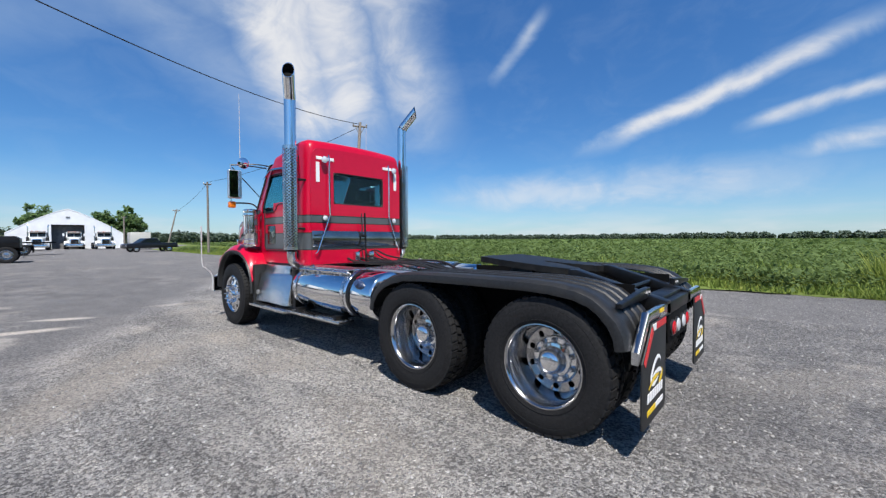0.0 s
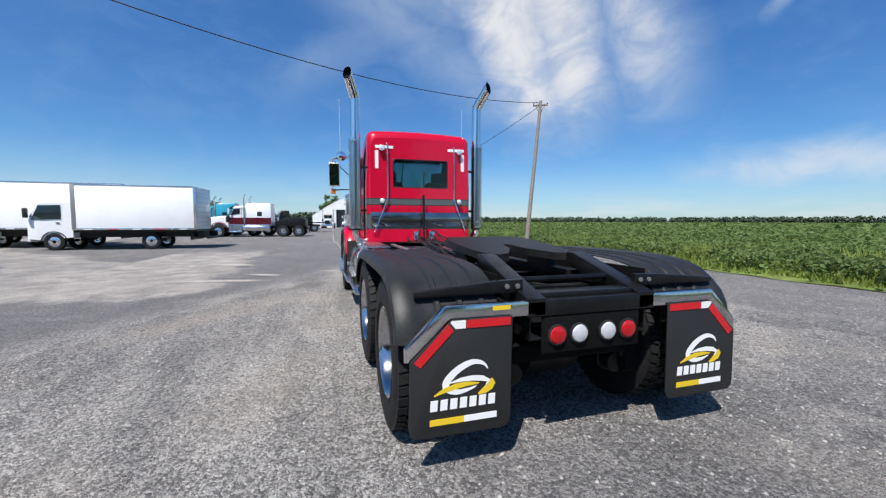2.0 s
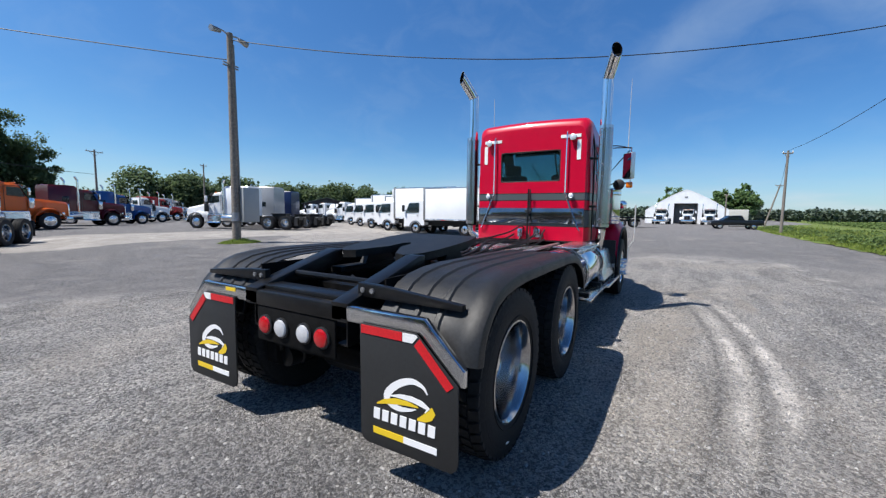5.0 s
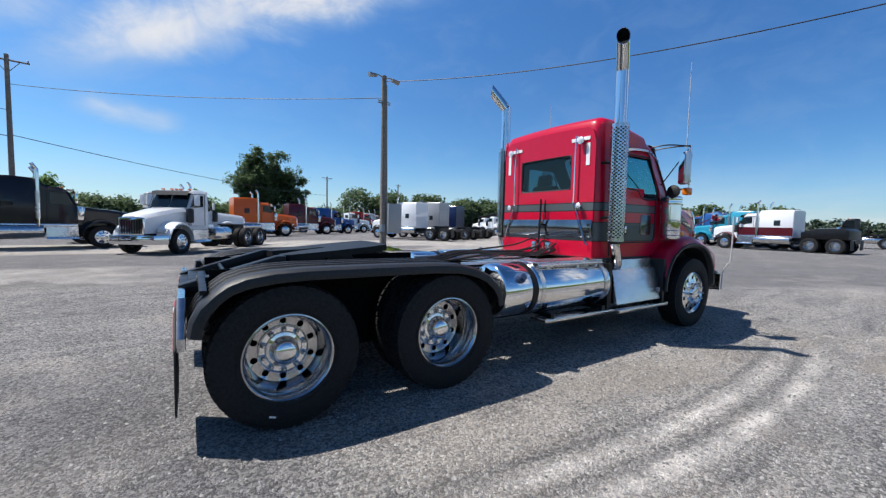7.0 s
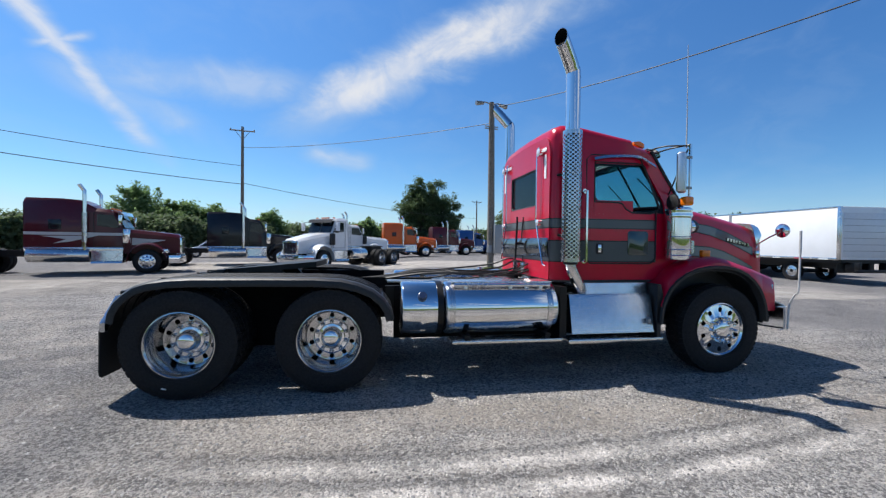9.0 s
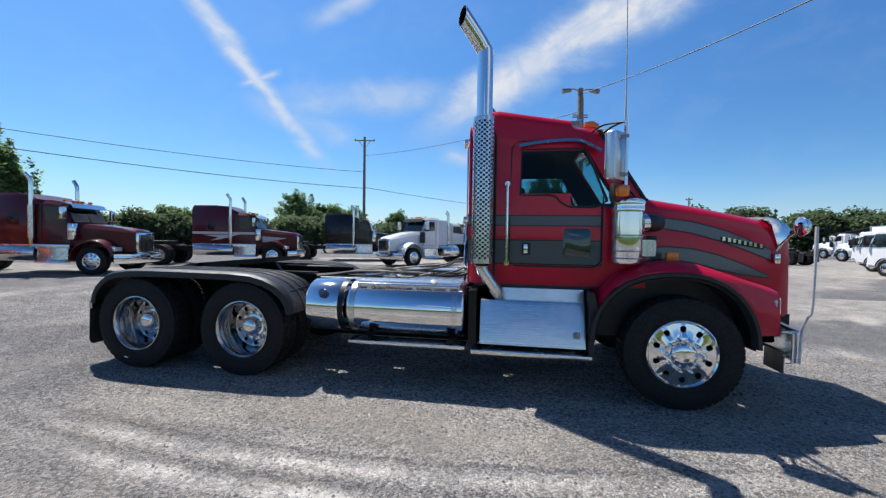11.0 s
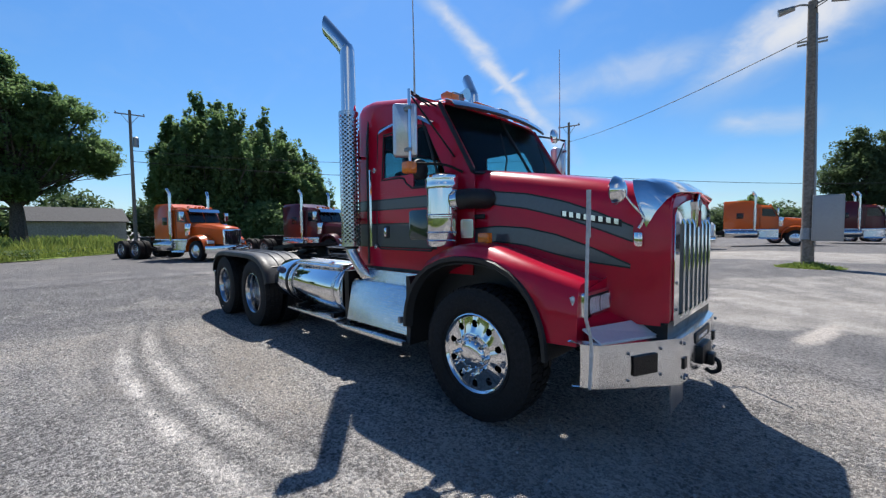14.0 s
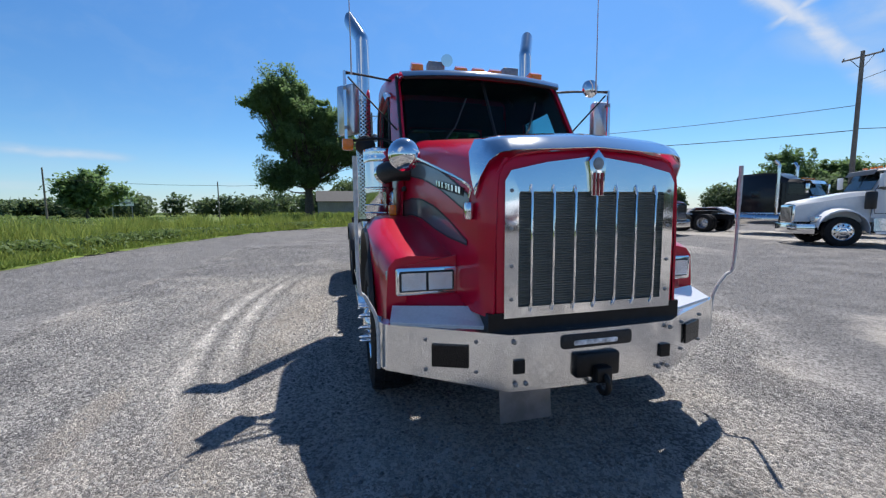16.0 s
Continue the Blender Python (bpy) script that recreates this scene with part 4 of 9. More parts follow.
def build_cab_rear(truck):
    for side in (1, -1):
        bm = B()
        box(bm, 3.772, 3.778, min(side * 0.47, side * 0.76), max(side * 0.47, side * 0.76), 2.605, 2.65)
        part("reflective_strip", bm, TAPE_WHITE, truck)
        bm = B()
        box(bm, 3.772, 3.778, min(side * 0.71, side * 0.765), max(side * 0.71, side * 0.765), 2.28, 2.565)
        part("reflective_strip", bm, TAPE_WHITE, truck)
        for z, r in ((2.6, 0.05), (1.755, 0.04)):
            bm = B()
            lathe(bm, [(0.0, 0.03), (0.03, r * 0.8), (0.075, r), (0.085, r)], (3.795, side * 0.66, z), "x", 20, -1)
            lamp = part("work_lamp", bm, CHROME, truck, "round chrome work lamp")
            bm = B()
            lathe(bm, [(0.0, r * 0.92), (0.008, r * 0.6), (0.012, 0.001)], (3.71, side * 0.66, z), "x", 20, -1)
            part("lens", bm, HEAD_REFLECTOR, lamp)
        bm = B()
        sweep(bm, smooth_line([(3.79, side * 0.57, 2.64), (3.74, side * 0.57, 2.62), (3.735, side * 0.57, 1.85), (3.735, side * 0.575, 1.78), (3.735, side * 0.75, 1.32), (3.745, side * 0.79, 1.25), (3.79, side * 0.79, 1.24)], 5), 0.011, 8)
        part("grab_tube", bm, CHROME, truck, "bent chrome grab tube on the rear wall")
    bm = B()
    box(bm, 3.75, 3.80, -0.05, 0.05, 1.42, 1.55, 0.012)
    sweep(bm, smooth_line([(3.78, -0.03, 1.86), (3.76, -0.03, 1.6), (3.77, -0.04, 1.2), (3.6, -0.05, 1.05)], 5), 0.009, 6)
    part("wiring_box", bm, BLACK_PLASTIC, truck)
    for y0, y1 in ((-0.22, -0.12), (0.06, 0.14)):
        bm = B()
        box(bm, 3.70, 3.79, y0, y1, 1.12, 1.25, 0.01)
        part("air_bracket", bm, ALUMINIUM, truck)
    # bright lower panel of the rear wall
    bm = B()
    rings = []
    for y in (-0.842, -0.825, -0.6, 0, 0.6, 0.825, 0.842):
        o = 0.02 if abs(y) > 0.84 else 0.034
        rings.append([(3.797 - o, y, 1.34), (3.79 - o, y, 1.36), (3.775 - o, y, 1.45), (3.79 - o, y, 1.55), (3.797 - o, y, 1.57)])
    loft(bm, rings, around=False)
    bmesh.ops.recalc_face_normals(bm, faces=bm.faces[:])
    part("rear_panel", bm, material("polished_grey_panel", (0.22, 0.225, 0.23), 0.13, 0.95, grain=0.2, grain_scale=4), truck, "polished dark panel across the lower rear wall")


def build_roof(truck):
    # five amber marker lamps, two horns and a beacon on the roof
    for y in (-0.62, -0.18, 0.0, 0.18, 0.62):
        bm = B()
        prism(bm, [(4.98, 2.76), (5.12, 2.725), (5.12, 2.775), (5.06, 2.81), (4.98, 2.8)], "y", y - 0.055, y + 0.055, 0.008)
        part("marker_lamp", bm, AMBER_LENS, truck, "amber roof marker lamp")
    for y in (-0.4, 0.4):
        bm = B()
        box(bm, 4.86, 4.98, y - 0.085, y + 0.085, 2.765, 2.875, 0.015)
        part("roof_speaker", bm, STEEL_DULL, truck)
    bm = B()
    sweep(bm, smooth_line([(4.45, -0.3, 2.92), (4.8, -0.3, 2.9), (5.0, -0.3, 2.88)], 4), [0.02] * 6 + [0.03, 0.05, 0.06], 12)
    box(bm, 4.6, 4.64, -0.32, -0.28, 2.83, 2.9)
    part("air_horn", bm, CHROME, truck, "chrome air horn on the roof")
    # bright sun visor
    bm = B()
    rings = []
    for k in range(13):
        y = -0.80 + 1.6 * k / 12
        u = 1 - (y / 0.8) ** 2
        rings.append([(5.08 + 0.05 * u, y, 2.69 + 0.03 * u), (5.17 + 0.06 * u, y, 2.683 + 0.03 * u), (5.225 + 0.07 * u, y * 0.99, 2.655 + 0.025 * u), (5.245 + 0.075 * u, y * 0.985, 2.612 + 0.02 * u)])
    loft(bm, rings, around=False)
    thicken(bm, 0.006)
    part("sun_visor", bm, CHROME, truck, "polished sun visor above the windscreen")
    bm = B()
    rings = []
    for k in range(9):
        y = -0.78 + 1.56 * k / 8
        u = 1 - (y / 0.8) ** 2
        rings.append([(5.242 + 0.075 * u, y, 2.612 + 0.02 * u), (5.248 + 0.075 * u, y, 2.6 + 0.02 * u), (5.238 + 0.075 * u, y, 2.585 + 0.02 * u)])
    loft(bm, rings, around=False)
    thicken(bm, 0.006)
    part("visor_lip", bm, BLACK_PLASTIC, truck)
    for y in (-0.5, 0.2):
        bm = B()
        sweep(bm, [(5.56, y, 1.98), (5.5, y + 0.12, 2.12), (5.33, y + 0.28, 2.42)], 0.008, 6)
        part("wiper", bm, BLACK_PLASTIC, truck)


HOOD_TOP = [(5.44, 2.005), (5.9, 1.935), (6.4, 1.845), (6.7, 1.78), (6.86, 1.735), (6.93, 1.70)]
HOOD_W = [(5.44, 0.83), (5.9, 0.77), (6.4, 0.695), (6.75, 0.645), (6.88, 0.605), (6.93, 0.57)]


def hood_side(x, z):
    """Half-width of the hood's flank."""
    top = lerp(x, HOOD_TOP)
    w = lerp(x, HOOD_W)
    d = top - z
    r = 0.17
    if d < r:
        return w - r + math.sqrt(max(0, r * r - (r - d) ** 2))
    return w + 0.02 * min(1, (d - r) / 0.5)


def build_hood(truck):
    bm = B()
    xs = [5.44, 5.5, 5.7, 5.95, 6.2, 6.45, 6.65, 6.8, 6.88, 6.93]
    for side in (1, -1):
        rings = []
        for x in xs:
            top = lerp(x, HOOD_TOP)
            ring = [(x, side * hood_side(x, z), z) for z in (0.82 if x > 6.3 else 1.12, 1.2, 1.4, top - 0.17)]
            for k in range(1, 6):
                a = radians(90 * k / 5)
                ring.append((x, side * (lerp(x, HOOD_W) - 0.17 + 0.17 * math.cos(a)), top - 0.17 + 0.17 * math.sin(a)))
            ring += [(x, side * 0.25, top + 0.025), (x, 0, top + 0.035)]
            rings.append(ring)
        loft(bm, rings, around=False)
    bmesh.ops.remove_doubles(bm, verts=bm.verts[:], dist=1e-4)
    thicken(bm, 0.012)
    hood = part("hood", bm, RED_PLAIN, truck, "long sloping red hood with grey stripes")
    # stripes that sweep down the flanks
    for side in (1, -1):
        for up, dn in ((STRIPE_A, STRIPE_A_LOW), (STRIPE_B, STRIPE_B_LOW)):
            for grow, lift, mat in ((0.012, 0.0025, BLACK_PLASTIC), (0.0, 0.004, GREY_STRIPE)):
                bm = B()
                rings = []
                n = 22
                x0, x1 = up[0][0], up[-1][0]
                for k in range(n + 1):
                    x = x0 + (x1 - x0) * k / n
                    zu, zd = lerp(x, up) + grow, lerp(x, dn) - grow
                    rings.append([(x, side * (hood_side(x, zd + (zu - zd) * q / 3) + lift), zd + (zu - zd) * q / 3) for q in range(4)])
                loft(bm, rings, around=False)
                bmesh.ops.recalc_face_normals(bm, faces=bm.faces[:])
                part("stripe", bm, mat, hood)
        # maker's lettering as plain bright blocks on a dark strip that stands for their shadow
        bm = B()
        rings = []
        for k in range(5):
            x = 6.23 + 0.42 * k / 4
            z = 1.585 - 0.075 * k / 4
            rings.append([(x, side * (hood_side(x, z) + 0.008), z - 0.03), (x, side * (hood_side(x, z) + 0.008), z + 0.02)])
        loft(bm, rings, around=False)
        thicken(bm, 0.006)
        plate = part("name_bar", bm, BLACK_PLASTIC, hood)
        for j in range(8):
            bm = B()
            rings = []
            for q in (0.18, 0.74):
                x = 6.235 + 0.41 * (j + q) / 8
                z = 1.588 - 0.075 * (x - 6.23) / 0.42
                y = side * (hood_side(x, z) + 0.0145)
                rings.append([(x, y, z - 0.02), (x, y, z + 0.018)])
            loft(bm, rings, around=False)
            thicken(bm, 0.004)
            part("name_block", bm, CHROME, plate)
        bm = B()
        box(bm, 6.735, 6.79, min(side * 0.655, side * 0.7), max(side * 0.655, side * 0.7), 1.345, 1.445, 0.012)
        part("side_lamp", bm, CHROME, truck)
        # hood latch
        bm = B()
        box(bm, 5.47, 5.6, side * 0.85 - 0.012, side * 0.85 + 0.012, 1.56, 1.6, 0.008)
        part("hood_latch", bm, BLACK_PLASTIC, truck)
    # bug shield: a tilted bright band across the nose whose ends fold down the flanks to a point
    bm = B()
    rings = []
    for side in (-1, 1):
        tail = [[(6.80, 0.652, 1.475), (6.80, 0.652, 1.475), (6.80, 0.652, 1.475), (6.80, 0.652, 1.475)],
                [(6.855, 0.638, 1.58), (6.82, 0.65, 1.585), (6.78, 0.658, 1.59), (6.755, 0.662, 1.60)],
                [(6.91, 0.61, 1.655), (6.85, 0.63, 1.68), (6.78, 0.65, 1.71), (6.72, 0.66, 1.725)],
                [(6.945, 0.565, 1.695), (6.87, 0.595, 1.755), (6.78, 0.61, 1.79), (6.70, 0.62, 1.80)],
                [(6.962, 0.5, 1.708), (6.89, 0.5, 1.775), (6.79, 0.5, 1.812), (6.69, 0.5, 1.815)],
                [(6.968, 0.25, 1.722), (6.895, 0.25, 1.79), (6.80, 0.25, 1.828), (6.69, 0.25, 1.826)]]
        tail = [[(x, side * y, z) for x, y, z in r] for r in tail]
        rings += tail if side < 0 else [[(6.97, 0, 1.735), (6.9, 0, 1.8), (6.81, 0, 1.835), (6.69, 0, 1.83)]] + tail[::-1]
    loft(bm, rings, around=False)
    bmesh.ops.remove_doubles(bm, verts=bm.verts[:], dist=1e-4)
    thicken(bm, 0.005)
    part("bug_shield", bm, CHROME, truck, "polished bug shield across the hood's nose")
    # grille
    bm = B()
    prism(bm, [(-0.575, 0.83), (0.575, 0.83), (0.575, 1.6), (0.53, 1.675), (0.3, 1.71), (0, 1.735), (-0.3, 1.71), (-0.53, 1.675), (-0.575, 1.6)], "x", 6.86, 6.925, 0.02)
    part("nose", bm, RED_PLAIN, truck)
    bm = B()
    outer = [(-0.535, 0.815), (0.535, 0.815), (0.535, 1.2), (0.533, 1.55), (0.5, 1.605), (0.3, 1.65), (0.0, 1.69), (-0.3, 1.65), (-0.5, 1.605), (-0.533, 1.55), (-0.535, 1.2)]
    inner = [(-0.458, 0.875), (0.458, 0.875), (0.458, 1.2), (0.458, 1.485), (0.45, 1.495), (0.25, 1.495), (0.0, 1.495), (-0.25, 1.495), (-0.45, 1.495), (-0.458, 1.485), (-0.458, 1.2)]
    a, b = [[bm.verts.new((6.945 + d, y, z)) for y, z in o] for o, d in ((outer, 0.0), (inner, 0.008))]
    c = [bm.verts.new((6.90, y, z)) for y, z in inner]
    d = [bm.verts.new((6.92, y, z)) for y, z in outer]
    n = len(a)
    for p, q in ((d, a), (a, b), (b, c)):
        for j in range(n):
            bm.faces.new((p[j], p[(j + 1) % n], q[(j + 1) % n], q[j]))
    bmesh.ops.recalc_face_normals(bm, faces=bm.faces[:])
    grille = part("grille_frame", bm, CHROME, truck, "bright grille surround")
    bm = B()
    box(bm, 6.915, 6.928, -0.462, 0.462, 0.865, 1.5)
    for k in range(46):
        z = 0.865 + 0.62 * k / 45
        prism(bm, [(6.928, z - 0.006), (6.938, z - 0.002), (6.928, z + 0.003)], "y", -0.466, 0.466)
    part("grille_mesh", bm, material("grille_mesh_grey", (0.2, 0.21, 0.2), 0.45, 0.6, grain=0.5, grain_scale=220), grille)
    for k in range(7):
        y = -0.39 + 0.13 * k
        bm = B()
        sweep(bm, [(6.95, y, 0.85), (6.965, y, 0.88), (6.965, y, 1.49), (6.95, y, 1.53)], 0.0085, 8)
        part("grille_bar", bm, CHROME, grille)
    bm = B()
    prism(bm, [(-0.04, 1.47), (0.04, 1.47), (0.048, 1.6), (0.058, 1.66), (0.0, 1.725), (-0.058, 1.66), (-0.048, 1.6)], "x", 6.93, 6.972, 0.008)
    badge = part("badge", bm, CHROME, truck)
    bm = B()
    lathe(bm, [(0, 0.034), (0.006, 0.03)], (6.972, 0, 1.645), "x", 20)
    part("badge_disc", bm, STEEL_DULL, badge)
    bm = B()
    for y in (-0.024, 0.0, 0.024):
        box(bm, 6.973, 6.978, y - 0.0055, y + 0.0055, 1.475, 1.595)
    part("badge_face", bm, material("badge_red", (0.3, 0.01, 0.02), 0.3), badge)
    # bolts round the grille frame
    for y in (-0.497, 0.497):
        for z in (0.92, 1.1, 1.3, 1.5):
            bm = B()
            lathe(bm, [(0, 0.012), (0.008, 0.009), (0.01, 0.001)], (6.948, y, z), "x", 8)
            part("bolt", bm, STEEL_DULL, grille)


STRIPE_A = [(5.5, 1.79), (5.62, 1.785), (5.95, 1.745), (6.25, 1.67), (6.5, 1.575), (6.72, 1.475)]
STRIPE_A_LOW = [(5.5, 1.69), (5.62, 1.69), (5.95, 1.64), (6.25, 1.56), (6.5, 1.47), (6.72, 1.385)]
STRIPE_B = [(5.46, 1.47), (5.7, 1.49), (5.95, 1.475), (6.2, 1.42), (6.45, 1.33), (6.71, 1.215)]
STRIPE_B_LOW = [(5.46, 1.36), (5.7, 1.375), (5.95, 1.35), (6.2, 1.285), (6.45, 1.235), (6.71, 1.207)]


def arch(x):
    u = min(1.0, abs((x - 5.68) / 0.66))
    return 0.60 + 0.63 * (1 - u ** 2.5) ** 0.5


def fender_top(x):
    return lerp(x, [(4.99, 0.62), (5.02, 0.85), (5.1, 1.06), (5.22, 1.21), (5.35, 1.295), (5.5, 1.345), (5.7, 1.365), (5.85, 1.345), (6.1, 1.265), (6.3, 1.20), (6.5, 1.14), (6.6, 1.10)])


def build_fenders(truck):
    xs = [5.02, 5.035, 5.06, 5.1, 5.16, 5.22, 5.3, 5.4, 5.5, 5.6, 5.7, 5.8, 5.9, 6.0, 6.1, 6.17, 6.23, 6.28, 6.31, 6.335, 6.34, 6.42, 6.48, 6.52, 6.545]
    for side in (1, -1):
        bm = B()
        rings = []
        for x in xs:
            top = fender_top(x)
            lip = arch(x) if x < 6.338 else 0.72
            lip = min(lip, top - 0.03)
            y1 = 1.185 - lerp(x, [(6.2, 0), (6.6, 0.07)])
            inner = lerp(x, [(5.0, 0.86), (5.5, 0.80), (6.6, 0.66)])
            rings.append([(x, side * y1, lip), (x, side * (y1 - 0.004), lip + (top - lip) * 0.4), (x, side * (y1 - 0.02), top - 0.06), (x, side * (y1 - 0.06), top - 0.012),
                          (x, side * (y1 - 0.14), top + 0.006), (x, side * (y1 - 0.26), top + 0.0), (x, side * (inner + 0.02), top - 0.02), (x, side * (inner - 0.03), top + 0.06)])
        vs = [[bm.verts.new(p) for p in r] for r in rings]
        skin(bm, vs, False)
        # front face, which carries the headlamps
        bm.faces.new([v for v in vs[-1]] + [bm.verts.new((6.545, side * 0.6, 0.72))])
        thicken(bm, 0.012)
        fender = part("front_fender", bm, RED_PLAIN, truck, "red front fender with a black rubber lip")
        bm = B()
        pts = [(x, arch(x)) for x in [5.02, 5.03, 5.05, 5.08, 5.13, 5.2, 5.3, 5.42, 5.55, 5.68, 5.81, 5.94, 6.06, 6.16, 6.23, 6.28, 6.31, 6.33, 6.34]]
        rings = []
        for k, (x, z) in enumerate(pts):
            n = Vector((x - 5.68, z - 0.6)).normalized()
            rings.append([(x - n.x * 0.03, side * 1.14, z - n.y * 0.03), (x + n.x * 0.0, side * 1.20, z + n.y * 0.0), (x + n.x * 0.03, side * 1.204, z + n.y * 0.03), (x + n.x * 0.038, side * 1.18, z + n.y * 0.038)])
        loft(bm, rings, around=False)
        thicken(bm, 0.01)
        part("fender_lip", bm, BLACK_PLASTIC, fender, "black rubber wheel arch lip")
        bm = B()
        rings = [[(x, side * 0.7, z - 0.02), (x, side * 1.16, z - 0.02)] for x, z in pts]
        loft(bm, rings, around=False)
        thicken(bm, 0.008)
        part("wheel_liner", bm, BLACK_PLASTIC, fender)
        bm = B()
        prism(bm, [(x, z - 0.01) for x, z in pts], "y", side * 0.862, side * 0.868)
        part("wheel_well", bm, BLACK_PLASTIC, fender)
        # headlamp pair: fluted reflectors behind clear lenses
        y0, y1 = 0.685, 1.07
        bm = B()
        prism(bm, rounded(min(side * y0, side * y1), max(side * y0, side * y1), 0.892, 1.062, 0.02), "x", 6.45, 6.58, 0.01)
        lamp = part("headlamp", bm, CHROME, truck, "twin rectangular headlamps in a chrome bezel")
        bm = B()
        prism(bm, rounded(min(side * 0.71, side * 1.047), max(side * 0.71, side * 1.047), 0.915, 1.04, 0.012), "x", 6.575, 6.5835, 0.002)
        part("gasket", bm, BLACK_PLASTIC, lamp)
        for a, b in ((0.724, 0.871), (0.887, 1.034)):
            bm = B()
            grid = []
            for u in range(9):
                col = []
                for w in range(7):
                    p, q = u / 8 * 2 - 1, w / 6 * 2 - 1
                    deep = 0.006 * (p * p + q * q) + (0.0035 if u % 2 else 0.0) + (0.006 if abs(p) < 0.3 and abs(q) < 0.4 else 0)
                    col.append(bm.verts.new((6.584 + deep, side * (a + (b - a) * u / 8), 0.926 + 0.103 * w / 6)))
                grid.append(col)
            skin(bm, grid, False)
            bmesh.ops.recalc_face_normals(bm, faces=bm.faces[:])
            part("reflector", bm, HEAD_REFLECTOR, lamp)
            bm = B()
            prism(bm, rounded(min(side * a, side * b), max(side * a, side * b), 0.924, 1.031, 0.012), "x", 6.6005, 6.604, 0.001)
            part("lens", bm, HEAD_GLASS, lamp, "clear headlamp lens")
        bm = B()
        box(bm, 6.46, 6.53, min(side * 1.05, side * 1.118), max(side * 1.05, side * 1.118), 0.915, 1.045, 0.015)
        part("turn_lamp", bm, HEAD_LENS, lamp)
        # amber lamp on the fender's shoulder
        bm = B()
        box(bm, 5.64, 5.75, min(side * 0.94, side * 1.0), max(side * 0.94, side * 1.0), 1.36, 1.445, 0.012)
        part("amber_side_lamp", bm, AMBER_LENS, truck)
        # bright plate between fender and bumper, with its upright edge
        bm = B()
        vs = [bm.verts.new(p) for p in ((6.57, side * 1.09, 0.838), (6.74, side * 0.6, 0.842), (6.9, side * 0.52, 0.758), (6.7, side * 1.12, 0.776))]
        bm.faces.new(vs)
        thicken(bm, 0.012)
        part("corner_plate", bm, PALE_TRIM, truck)
        # red panel that joins nose and fender
        bm = B()
        rings = [[(6.2, side * 0.6, z), (6.56 + 0.13 * (z < 0.88), side * (0.655 + 0.01 * q), z), (6.55, side * 1.0, z - 0.06 * (z > 1.05)), (6.52, side * 1.1, z - 0.06 * (z > 1.05))] for z, q in ((0.74, 1), (0.835, 1), (0.9, 1), (1.08, 0.4), (1.13, 0.0))]
        loft(bm, rings, around=False)
        thicken(bm, 0.01)
        part("nose_side", bm, RED_PLAIN, truck)


ROD_GREY = material("rod_grey", (0.5, 0.5, 0.5), 0.5, 0.0, grain=0.15, grain_scale=30)


